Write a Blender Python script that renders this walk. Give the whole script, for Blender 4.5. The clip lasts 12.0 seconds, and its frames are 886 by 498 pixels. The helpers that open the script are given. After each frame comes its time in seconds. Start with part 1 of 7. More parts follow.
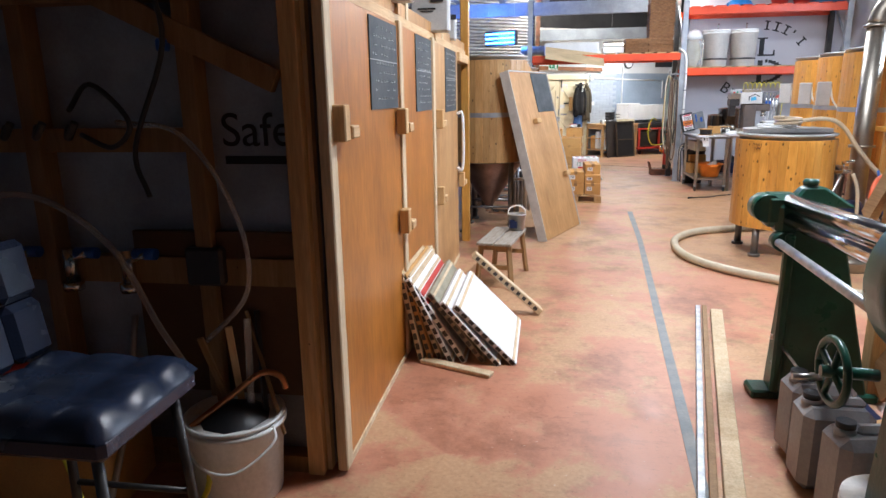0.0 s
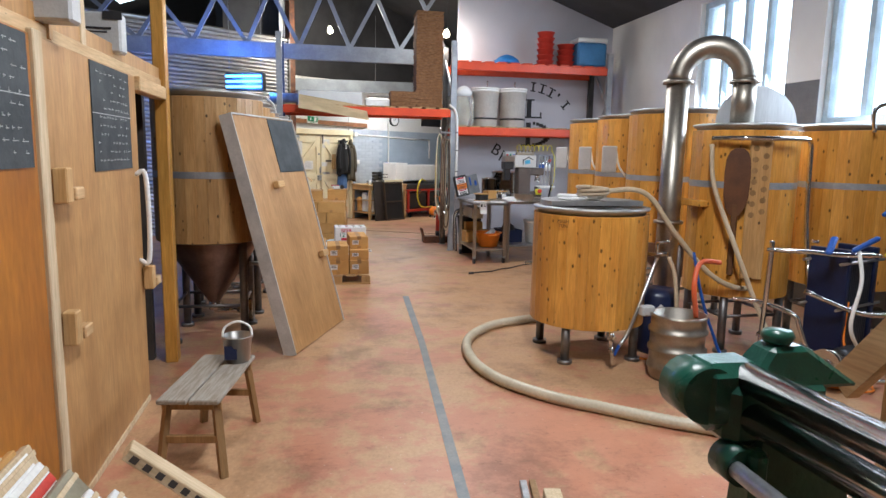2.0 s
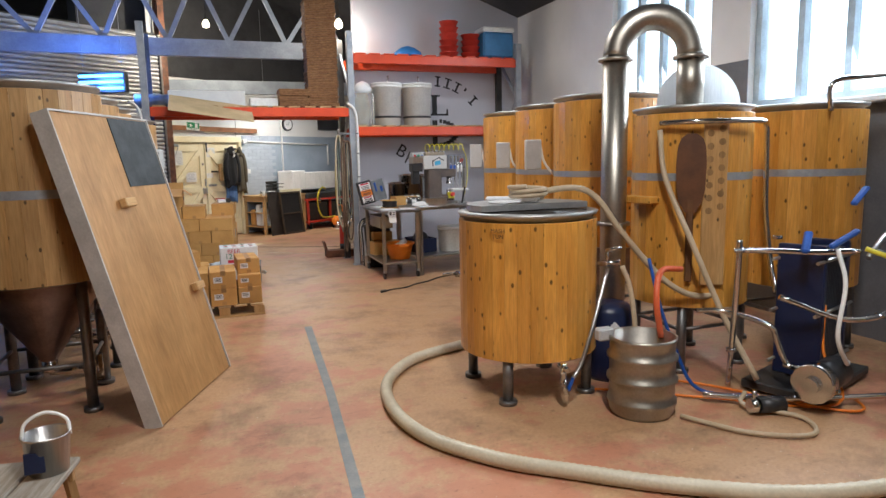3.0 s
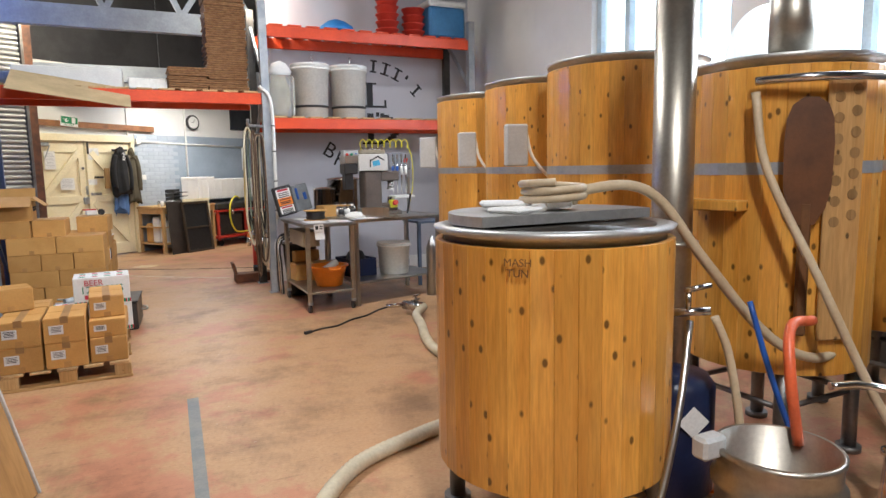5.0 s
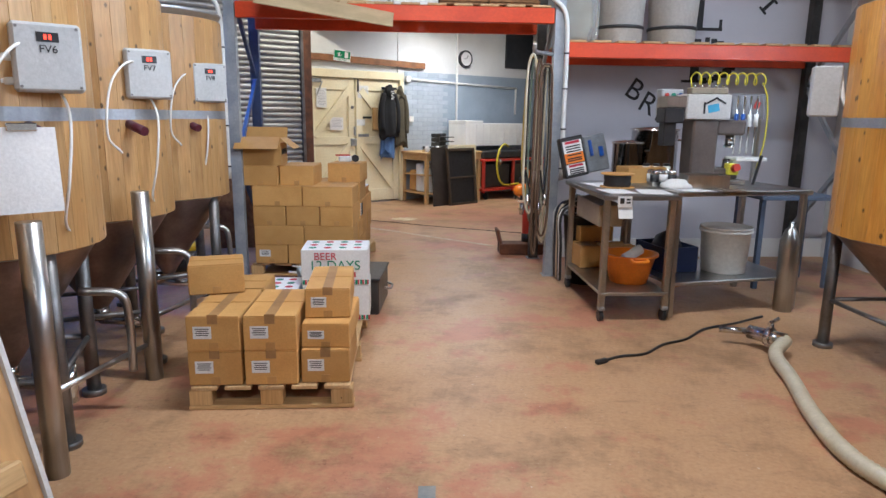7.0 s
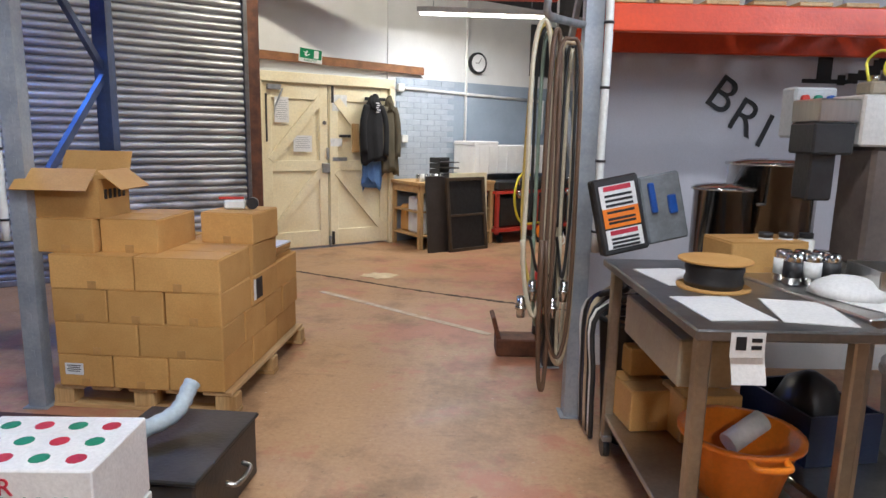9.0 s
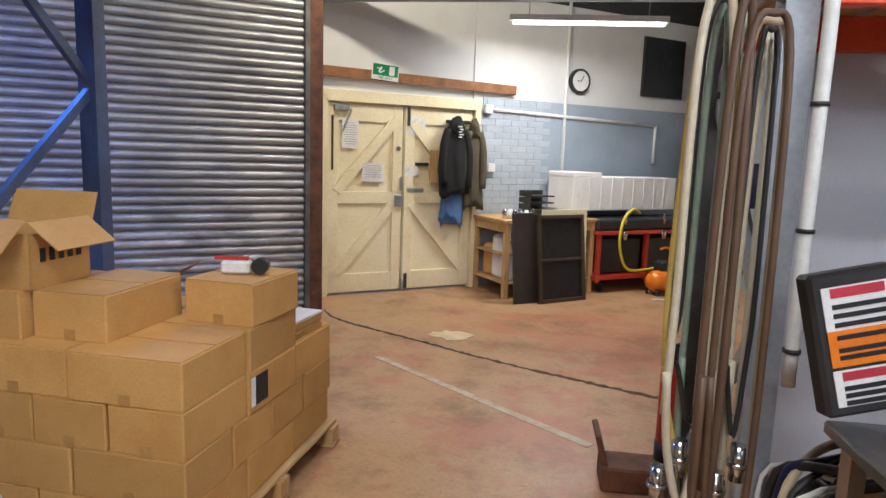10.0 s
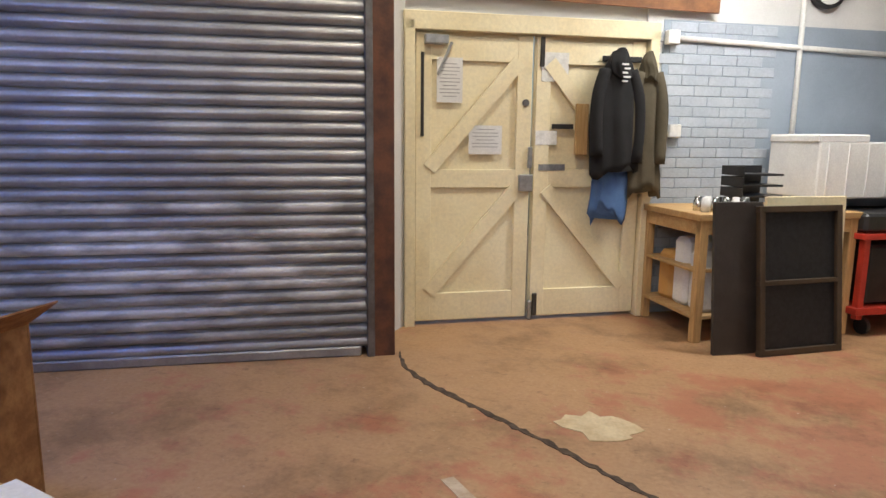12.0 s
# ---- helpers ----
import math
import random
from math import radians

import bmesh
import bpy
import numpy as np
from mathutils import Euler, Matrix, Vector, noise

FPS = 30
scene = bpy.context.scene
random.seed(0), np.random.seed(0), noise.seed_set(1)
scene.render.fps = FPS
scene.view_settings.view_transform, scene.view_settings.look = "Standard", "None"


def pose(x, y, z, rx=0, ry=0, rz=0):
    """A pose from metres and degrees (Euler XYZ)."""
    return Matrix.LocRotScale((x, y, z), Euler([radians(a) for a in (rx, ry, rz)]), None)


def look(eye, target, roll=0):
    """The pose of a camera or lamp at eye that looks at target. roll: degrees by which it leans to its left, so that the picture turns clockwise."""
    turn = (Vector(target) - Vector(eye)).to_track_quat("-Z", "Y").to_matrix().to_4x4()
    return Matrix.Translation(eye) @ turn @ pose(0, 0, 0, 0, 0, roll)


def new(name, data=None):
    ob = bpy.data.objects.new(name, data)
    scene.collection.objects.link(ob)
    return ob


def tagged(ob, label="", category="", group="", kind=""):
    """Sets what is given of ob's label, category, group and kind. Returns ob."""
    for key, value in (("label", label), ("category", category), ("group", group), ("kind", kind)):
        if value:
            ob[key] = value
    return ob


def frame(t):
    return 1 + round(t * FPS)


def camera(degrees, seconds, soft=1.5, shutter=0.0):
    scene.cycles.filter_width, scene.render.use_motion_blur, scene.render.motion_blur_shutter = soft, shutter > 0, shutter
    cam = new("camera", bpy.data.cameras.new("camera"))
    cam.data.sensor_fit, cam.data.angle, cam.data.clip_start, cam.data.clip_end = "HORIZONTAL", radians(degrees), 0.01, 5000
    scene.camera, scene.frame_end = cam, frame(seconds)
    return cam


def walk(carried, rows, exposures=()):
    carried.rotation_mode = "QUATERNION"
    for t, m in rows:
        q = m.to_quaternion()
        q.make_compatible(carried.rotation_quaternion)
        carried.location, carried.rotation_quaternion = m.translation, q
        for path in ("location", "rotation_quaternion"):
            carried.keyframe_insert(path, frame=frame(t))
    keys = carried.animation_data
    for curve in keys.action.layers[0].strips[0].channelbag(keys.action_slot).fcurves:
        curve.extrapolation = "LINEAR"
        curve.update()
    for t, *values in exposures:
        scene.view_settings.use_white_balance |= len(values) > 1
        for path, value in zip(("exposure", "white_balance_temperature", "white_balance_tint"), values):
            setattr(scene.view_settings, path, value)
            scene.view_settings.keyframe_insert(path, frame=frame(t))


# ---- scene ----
cam = camera(69.1, 12.0)
PATH = [
    (0, (0.437, -2.766, 1.687), (0.135, -0.845, 1.222), -0.9),
    (0.2, (0.46, -2.567, 1.666), (0.236, -0.629, 1.224), -0.7),
    (0.5, (0.422, -2.243, 1.691), (0.474, -0.289, 1.266), -1.1),
    (1, (0.503, -1.664, 1.666), (0.765, 0.285, 1.304), 1.3),
    (1.5, (0.525, -1.087, 1.687), (0.898, 0.854, 1.381), -1.5),
    (2, (0.651, -0.549, 1.668), (1.044, 1.389, 1.372), 1.1),
    (2.5, (0.768, -0.015, 1.645), (1.32, 1.888, 1.373), 0.9),
    (3, (0.868, 0.496, 1.622), (1.54, 2.359, 1.34), -1.2),
    (3.2, (0.942, 0.703, 1.626), (1.599, 2.572, 1.347), -0.2),
    (4.8, (1.358, 2.145, 1.484), (2.308, 3.889, 1.244), -1.7),
    (5, (1.385, 2.347, 1.481), (2.262, 4.127, 1.229), -1.1),
    (5.2, (1.389, 2.572, 1.439), (2.094, 4.428, 1.201), -1.0),
    (5.3, (1.413, 2.69, 1.436), (2.041, 4.574, 1.195), -0.3),
    (5.5, (1.432, 2.897, 1.452), (1.95, 4.807, 1.167), 1.3),
    (5.7, (1.436, 3.065, 1.424), (1.894, 4.991, 1.144), 0.6),
    (6, (1.418, 3.375, 1.457), (1.827, 5.31, 1.156), -1.0),
    (6.5, (1.492, 3.894, 1.436), (1.772, 5.838, 1.058), -1.2),
    (6.7, (1.523, 4.09, 1.442), (1.737, 6.036, 1.033), -0.2),
    (8.3, (2.079, 6.069, 1.513), (1.997, 8.036, 1.164), 0.2),
    (8.5, (2.128, 6.325, 1.502), (2.056, 8.294, 1.159), 0.9),
    (9, (2.247, 6.997, 1.469), (2.259, 8.966, 1.118), 1.2),
    (9.5, (2.247, 7.566, 1.463), (2.273, 9.547, 1.192), 1.1),
    (10, (2.268, 8.249, 1.536), (1.996, 10.209, 1.245), 1.9),
    (10.5, (2.343, 8.887, 1.451), (1.982, 10.822, 1.098), -0.9),
    (11, (2.285, 9.538, 1.395), (1.71, 11.422, 1.05), 1.0),
    (11.5, (2.158, 10.143, 1.366), (1.482, 11.992, 1.01), 1.4),
    (12, (2.021, 10.668, 1.314), (1.27, 12.492, 0.981), 0.6),
]
walk(cam, [(t, look(eye, target, roll)) for t, eye, target, roll in PATH], exposures=((0, 0.42, 5600, 11), (1, -0.06, 5500, 11), (2, -0.12, 5800, 10), (3, -0.22, 6050, 10), (5, 0.06, 6100, 10), (5.6, 0.06, 5950, 10), (6.5, -0.1, 5600, 10), (8.5, -0.08, 5700, 10), (10.5, -0.12, 6000, 10), (12, -0.18, 6150, 11)))

# world, lamps and exposure
world = bpy.data.worlds.new("world")
scene.world = world
world.use_nodes = True
wn = world.node_tree
sky = wn.nodes.new("ShaderNodeTexSky")
sky.sky_type, sky.sun_disc = "NISHITA", False
sky.sun_elevation, sky.sun_rotation = radians(35), radians(100)
wn.links.new(sky.outputs[0], wn.nodes["Background"].inputs[0])
wn.nodes["Background"].inputs[1].default_value = 0.1
sun_data = bpy.data.lights.new("sun", "SUN")
sun_data.energy, sun_data.angle, sun_data.color = 0.8, radians(20), (1, 0.97, 0.92)
sun = new("sun", sun_data)
sun.matrix_world = look((12, 6, 9), (3, 6, 0))


def area_lamp(name, eye, target, sx, sy, watts, colour):
    d = bpy.data.lights.new(name, "AREA")
    d.shape, d.size, d.size_y, d.energy, d.color = "RECTANGLE", sx, sy, watts, colour
    o = new(name, d)
    o.matrix_world = look(eye, target)
    return o


def point_lamp(name, at, watts, colour, radius=0.08):
    d = bpy.data.lights.new(name, "POINT")
    d.energy, d.color, d.shadow_soft_size = watts, colour, radius
    o = new(name, d)
    o.location = at
    return o


DAY = (0.86, 0.93, 1.0)
area_lamp("window_light", (6.1, 7.28, 2.95), (0.5, 7.0, 0.4), 1.7, 1.7, 110, DAY)
area_lamp("window_light", (6.1, 4.5, 2.95), (0.5, 2.6, 0.4), 2.4, 1.7, 170, DAY)
area_lamp("tube_light", (2.72, 15.2, 2.86), (2.72, 15.2, 0), 1.5, 0.1, 64, (1, 0.94, 0.84))
point_lamp("bulb_light", (1.02, 13.3, 3.95), 190, (1, 0.87, 0.64))
point_lamp("bulb_light", (2.93, 10.75, 3.58), 50, (1, 0.9, 0.72))
# Two unseen fill lamps without fittings, added to brighten the floor and tun.
area_lamp("tube_light", (2.3, 7.4, 4.5), (2.0, 7.4, 0), 0.25, 1.5, 165, (1, 0.96, 0.9))
area_lamp("tube_light", (1.9, 1.3, 4.5), (2.5, 2.6, 0), 0.25, 1.5, 205, (1, 0.96, 0.9))
point_lamp("fly_light", (-0.55, 11.15, 2.82), 130, (0.08, 0.25, 1.0), 0.2)


# materials
def ramp(nt, fac, stops):
    r = nt.nodes.new("ShaderNodeValToRGB")
    while len(r.color_ramp.elements) < len(stops):
        r.color_ramp.elements.new(0.5)
    for e, (p, c) in zip(r.color_ramp.elements, stops):
        e.position, e.color = p, (*c, 1) if len(c) == 3 else c
    nt.links.new(fac, r.inputs[0])
    return r.outputs[0]


def noise_tex(nt, co, scale, detail=4, rough=0.6):
    n = nt.nodes.new("ShaderNodeTexNoise")
    n.inputs["Scale"].default_value, n.inputs["Detail"].default_value, n.inputs["Roughness"].default_value = scale, detail, rough
    nt.links.new(co, n.inputs["Vector"])
    return n.outputs["Fac"]


def mapped(nt, co, scale):
    m = nt.nodes.new("ShaderNodeMapping")
    m.inputs["Scale"].default_value = scale
    nt.links.new(co, m.inputs["Vector"])
    return m.outputs[0]


def mixc(nt, fac, a, b, mode="MIX"):
    m = nt.nodes.new("ShaderNodeMix")
    m.data_type, m.blend_type = "RGBA", mode
    for sock, v in ((m.inputs[0], fac), (m.inputs[6], a), (m.inputs[7], b)):
        if isinstance(v, (int, float)):
            sock.default_value = v
        elif isinstance(v, tuple):
            sock.default_value = (*v, 1)
        else:
            nt.links.new(v, sock)
    return m.outputs[2]


def shell(name, rough=0.6, metal=0.0):
    m = bpy.data.materials.new(name)
    m.use_nodes = True
    nt = m.node_tree
    b = nt.nodes["Principled BSDF"]
    b.inputs["Roughness"].default_value, b.inputs["Metallic"].default_value = rough, metal
    return m, nt, b


def bumped(nt, b, height, strength, dist=0.01):
    n = nt.nodes.new("ShaderNodeBump")
    n.inputs["Strength"].default_value, n.inputs["Distance"].default_value = strength, dist
    nt.links.new(height, n.inputs["Height"])
    nt.links.new(n.outputs[0], b.inputs["Normal"])


def mat(name, a, b2=None, scale=4.0, fine=70.0, rough=0.6, metal=0.0, bump=0.15, stretch=(1, 1, 1), rand=0.0, spread=0.12, rvar=0.1):
    """Two-scale worn surface: large stains between two colours, fine grain and relief."""
    m, nt, b = shell(name, rough, metal)
    tc = nt.nodes.new("ShaderNodeTexCoord").outputs["Object"]
    oi = nt.nodes.new("ShaderNodeObjectInfo").outputs["Random"]
    sh = nt.nodes.new("ShaderNodeVectorMath")
    sh.operation = "MULTIPLY_ADD"
    nt.links.new(oi, sh.inputs[0])
    sh.inputs[1].default_value = (37, 53, 29)
    nt.links.new(tc, sh.inputs[2])
    co = mapped(nt, sh.outputs[0], stretch)
    n1, n2 = noise_tex(nt, co, scale), noise_tex(nt, co, fine, 3)
    b2 = b2 or tuple(c * 0.78 for c in a)
    col = mixc(nt, ramp(nt, n1, [(0.5 - spread, (0, 0, 0)), (0.5 + spread, (1, 1, 1))]), a, b2)
    g = ramp(nt, n2, [(0.3, (0.9, 0.9, 0.9)), (0.7, (1.05, 1.05, 1.05))])
    col = mixc(nt, 1.0, col, g, "MULTIPLY")
    if rand:
        h = nt.nodes.new("ShaderNodeHueSaturation")
        mr = nt.nodes.new("ShaderNodeMapRange")
        mr.inputs[3].default_value, mr.inputs[4].default_value = 1 - rand, 1 + rand
        nt.links.new(oi, mr.inputs[0])
        nt.links.new(mr.outputs[0], h.inputs["Value"])
        nt.links.new(col, h.inputs["Color"])
        col = h.outputs[0]
    nt.links.new(col, b.inputs["Base Color"])
    rr = nt.nodes.new("ShaderNodeMapRange")
    rr.inputs[3].default_value, rr.inputs[4].default_value = max(0.03, rough - rvar), min(1, rough + rvar)
    nt.links.new(n1, rr.inputs[0])
    nt.links.new(rr.outputs[0], b.inputs["Roughness"])
    if bump:
        bumped(nt, b, n2, bump)
    return m


def wood(name, a, b2, along=2, knots=0.0, rough=0.5, rand=0.12, ring=9.0, coat=0.0):
    """Boards with grain along one local axis, and knots."""
    m, nt, b = shell(name, rough)
    tc = nt.nodes.new("ShaderNodeTexCoord").outputs["Object"]
    oi = nt.nodes.new("ShaderNodeObjectInfo").outputs["Random"]
    sh = nt.nodes.new("ShaderNodeVectorMath")
    sh.operation = "MULTIPLY_ADD"
    nt.links.new(oi, sh.inputs[0])
    sh.inputs[1].default_value = (31, 47, 61)
    nt.links.new(tc, sh.inputs[2])
    st = [ring, ring, ring]
    st[along] = 0.7
    co = mapped(nt, sh.outputs[0], st)
    g1, g2 = noise_tex(nt, co, 1.6, 3), noise_tex(nt, co, 11, 3)
    big = noise_tex(nt, sh.outputs[0], 2.2, 2)
    col = mixc(nt, ramp(nt, g1, [(0.35, (0, 0, 0)), (0.66, (1, 1, 1))]), a, b2)
    col = mixc(nt, 1.0, col, ramp(nt, g2, [(0.3, (0.8, 0.78, 0.74)), (0.65, (1.06, 1.06, 1.06))]), "MULTIPLY")
    col = mixc(nt, 1.0, col, ramp(nt, big, [(0.3, (0.85, 0.83, 0.8)), (0.7, (1.1, 1.1, 1.1))]), "MULTIPLY")
    if knots:
        v = nt.nodes.new("ShaderNodeTexVoronoi")
        v.inputs["Scale"].default_value = 1.0
        ks = [14.0, 14.0, 14.0]
        ks[along] = 8.5
        nt.links.new(mapped(nt, sh.outputs[0], ks), v.inputs["Vector"])
        k = ramp(nt, v.outputs["Distance"], [(0.0, (1, 1, 1)), (knots * 0.6, (1, 1, 1)), (knots, (0, 0, 0))])
        col = mixc(nt, k, col, tuple(c * 0.22 for c in b2))
    h = nt.nodes.new("ShaderNodeHueSaturation")
    mr = nt.nodes.new("ShaderNodeMapRange")
    mr.inputs[3].default_value, mr.inputs[4].default_value = 1 - rand, 1 + rand
    nt.links.new(oi, mr.inputs[0])
    nt.links.new(mr.outputs[0], h.inputs["Value"])
    nt.links.new(col, h.inputs["Color"])
    nt.links.new(h.outputs[0], b.inputs["Base Color"])
    b.inputs["Coat Weight"].default_value = coat
    b.inputs["Coat Roughness"].default_value = 0.25
    bumped(nt, b, g2, 0.12, 0.004)
    return m


def glow(name, colour, strength):
    m, nt, b = shell(name)
    b.inputs["Base Color"].default_value = (*colour, 1)
    b.inputs["Emission Color"].default_value = (*colour, 1)
    b.inputs["Emission Strength"].default_value = strength
    return m


def floor_material():
    """Salmon-red floor paint, worn through to tan concrete in patches, with scuffs and stains."""
    m, nt, b = shell("worn_floor_paint", 0.4)
    tc = nt.nodes.new("ShaderNodeTexCoord").outputs["Object"]
    big, mid, fine = noise_tex(nt, tc, 0.55, 6, 0.66), noise_tex(nt, tc, 2.6, 9, 0.74), noise_tex(nt, tc, 45, 3)
    add = nt.nodes.new("ShaderNodeMath")
    add.operation = "ADD"
    nt.links.new(big, add.inputs[0])
    nt.links.new(mid, add.inputs[1])
    red = mixc(nt, ramp(nt, mid, [(0.35, (0, 0, 0)), (0.7, (1, 1, 1))]), (0.44, 0.182, 0.1), (0.51, 0.25, 0.155))
    tan = mixc(nt, ramp(nt, fine, [(0.3, (0, 0, 0)), (0.7, (1, 1, 1))]), (0.42, 0.265, 0.125), (0.52, 0.355, 0.19))
    sx = nt.nodes.new("ShaderNodeSeparateXYZ")
    nt.links.new(tc, sx.inputs[0])
    grow = nt.nodes.new("ShaderNodeMapRange")
    grow.inputs[1].default_value, grow.inputs[2].default_value = 0.0, 7.0
    grow.inputs[3].default_value, grow.inputs[4].default_value = 0.08, -0.02
    nt.links.new(sx.outputs[1], grow.inputs[0])
    shift = nt.nodes.new("ShaderNodeMath")
    shift.operation = "SUBTRACT"
    nt.links.new(add.outputs[0], shift.inputs[0])
    nt.links.new(grow.outputs[0], shift.inputs[1])
    worn = ramp(nt, shift.outputs[0], [(0.0, (0, 0, 0)), (0.9, (0, 0, 0)), (1.03, (1, 1, 1))])
    half = nt.nodes.new("ShaderNodeMath")
    half.operation = "MULTIPLY"
    nt.links.new(worn, half.inputs[0])
    half.inputs[1].default_value = 0.7
    col = mixc(nt, half.outputs[0], red, tan)
    spots = ramp(nt, noise_tex(nt, tc, 9, 5, 0.7), [(0.27, (0.55, 0.5, 0.48)), (0.36, (1, 1, 1))])
    col = mixc(nt, 1.0, col, spots, "MULTIPLY")
    dirt = ramp(nt, noise_tex(nt, tc, 1.4, 8, 0.75), [(0.36, (0.62, 0.6, 0.58)), (0.5, (1, 1, 1)), (0.66, (1.1, 1.1, 1.1))])
    col = mixc(nt, 1.0, col, dirt, "MULTIPLY")
    speck = ramp(nt, noise_tex(nt, tc, 26, 4, 0.8), [(0.3, (0.7, 0.68, 0.66)), (0.42, (1, 1, 1))])
    col = mixc(nt, 1.0, col, speck, "MULTIPLY")
    scuff = ramp(nt, noise_tex(nt, mapped(nt, tc, (5, 1.2, 1)), 3.0, 6, 0.75), [(0.66, (0, 0, 0)), (0.74, (0.5, 0.5, 0.5))])
    col = mixc(nt, scuff, col, (0.5, 0.4, 0.3))
    chips = ramp(nt, noise_tex(nt, tc, 38, 2, 0.5), [(0.73, (0, 0, 0)), (0.76, (0.7, 0.7, 0.7))])
    col = mixc(nt, chips, col, (0.62, 0.52, 0.43))
    streak = ramp(nt, noise_tex(nt, mapped(nt, tc, (1.1, 7, 1)), 2.2, 7, 0.8), [(0.33, (0.72, 0.7, 0.68)), (0.42, (1, 1, 1))])
    col = mixc(nt, 1.0, col, streak, "MULTIPLY")
    nt.links.new(col, b.inputs["Base Color"])
    nt.links.new(ramp(nt, mid, [(0.3, (0.3, 0.3, 0.3)), (0.7, (0.55, 0.55, 0.55))]), b.inputs["Roughness"])
    bumped(nt, b, fine, 0.12, 0.004)
    return m


FLOOR = floor_material()
PLY_ORANGE = wood("varnished_hardboard", (0.42, 0.165, 0.02), (0.34, 0.12, 0.013), 2, rough=0.42, rand=0.06, ring=3, coat=0.15)
PLY = wood("birch_plywood", (0.5, 0.29, 0.115), (0.42, 0.225, 0.08), 2, rough=0.5, rand=0.05, ring=4)
PINE = wood("planed_pine", (0.62, 0.42, 0.2), (0.52, 0.31, 0.12), 2, 0.05, 0.6)
PINE_X = wood("planed_pine_x", (0.62, 0.42, 0.2), (0.52, 0.31, 0.12), 0, 0.05, 0.6)
PINE_Y = wood("planed_pine_y", (0.6, 0.42, 0.22), (0.5, 0.31, 0.14), 1, 0.05, 0.6)
PALE = wood("pale_batten", (0.66, 0.54, 0.36), (0.56, 0.42, 0.25), 2, 0.0, 0.7, 0.06)
OLD_PINE = wood("stained_pine", (0.33, 0.2, 0.085), (0.25, 0.14, 0.05), 2, 0.05, 0.55)
STAVE = wood("oiled_larch_stave", (0.66, 0.34, 0.065), (0.57, 0.255, 0.037), 2, 0.17, 0.34, 0.13, 9, 0.35)
STAVE_PALE = wood("pale_larch_stave", (0.5, 0.31, 0.13), (0.43, 0.24, 0.085), 2, 0.15, 0.45, 0.09, 9, 0.1)
DULL_STEEL = mat("dull_stained_steel", (0.26, 0.25, 0.245), (0.17, 0.165, 0.16), 4, 60, 0.45, 0.9, 0.05)
CHALK = mat("chalkboard", (0.025, 0.032, 0.036), (0.06, 0.07, 0.075), 5, 60, 0.75)
CHALK_LINE = mat("chalk", (0.55, 0.56, 0.55), None, 30, 90, 0.9)
STEEL = mat("brushed_steel", (0.56, 0.55, 0.53), (0.44, 0.43, 0.41), 3, 80, 0.32, 1.0, 0.05, (1, 1, 0.1))
STEEL_SHINY = mat("polished_steel", (0.7, 0.7, 0.69), (0.6, 0.6, 0.59), 3, 80, 0.15, 1.0, 0.02)
STEEL_WARM = mat("heat_tinted_steel", (0.47, 0.43, 0.37), (0.36, 0.33, 0.28), 3, 60, 0.4, 1.0, 0.05)
GALV = mat("galvanised_steel", (0.5, 0.52, 0.54), (0.36, 0.38, 0.4), 14, 90, 0.42, 0.85, 0.06)
SHUTTER = mat("galvanised_shutter", (0.46, 0.46, 0.46), (0.33, 0.33, 0.335), 3, 60, 0.48, 0.6, 0.05, (1, 1, 1), 0.1)
SHUTTER_LIMED = mat("limescale_stained_shutter", (0.3, 0.3, 0.3), (0.62, 0.62, 0.61), 2.6, 60, 0.55, 0.35, 0.08, (1, 1, 2.5), 0.2, 0.09)
RACK_ORANGE = mat("orange_rack_paint", (0.72, 0.075, 0.015), (0.6, 0.055, 0.012), 3, 50, 0.38)
RACK_GREY = mat("grey_rack_paint", (0.4, 0.42, 0.45), (0.3, 0.33, 0.37), 6, 60, 0.5, 0.3)
RACK_BLUE = mat("blue_rack_paint", (0.06, 0.1, 0.24), (0.05, 0.075, 0.16), 6, 60, 0.5)
CARD = mat("cardboard", (0.58, 0.33, 0.105), (0.51, 0.275, 0.08), 3, 120, 0.8, 0, 0.06, (1, 1, 1), 0.12)
CARD_TAPE = mat("clear_tape_on_card", (0.5, 0.27, 0.085), None, 6, 90, 0.35)
TAPE = mat("parcel_tape", (0.36, 0.2, 0.075), None, 5, 60, 0.65)
PAPER = mat("white_paper", (0.78, 0.78, 0.77), (0.72, 0.72, 0.72), 5, 80, 0.8)
WHITE_PLASTIC = mat("white_plastic", (0.83, 0.83, 0.8), (0.77, 0.77, 0.74), 4, 40, 0.4)
GREY_PLASTIC = mat("grey_plastic_box", (0.5, 0.51, 0.51), (0.44, 0.45, 0.45), 4, 60, 0.5)
CREAM = mat("cream_gloss_paint", (0.85, 0.77, 0.54), (0.79, 0.69, 0.45), 2.5, 40, 0.45, 0, 0.15)
WALL_WHITE = mat("whitewashed_wall", (0.76, 0.76, 0.75), (0.69, 0.69, 0.68), 1.3, 180, 0.85, 0, 0.2)
WALL_LILAC = mat("pale_grey_board", (0.55, 0.55, 0.6), (0.5, 0.5, 0.55), 1.0, 180, 0.6, 0, 0.05)
WALL_BLUE = mat("pale_blue_painted_brick", (0.36, 0.42, 0.5), (0.3, 0.36, 0.43), 1.6, 180, 0.6, 0, 0.2)
# Mid grey wall paint, darkened to include the shade low on the wall.
WALL_GREY = mat("shade_darkened_grey_wall", (0.16, 0.165, 0.18), (0.12, 0.125, 0.135), 1.6, 50, 0.7)
ROOF = mat("dark_roof_boards", (0.035, 0.035, 0.04), (0.055, 0.055, 0.06), 2, 40, 0.8)
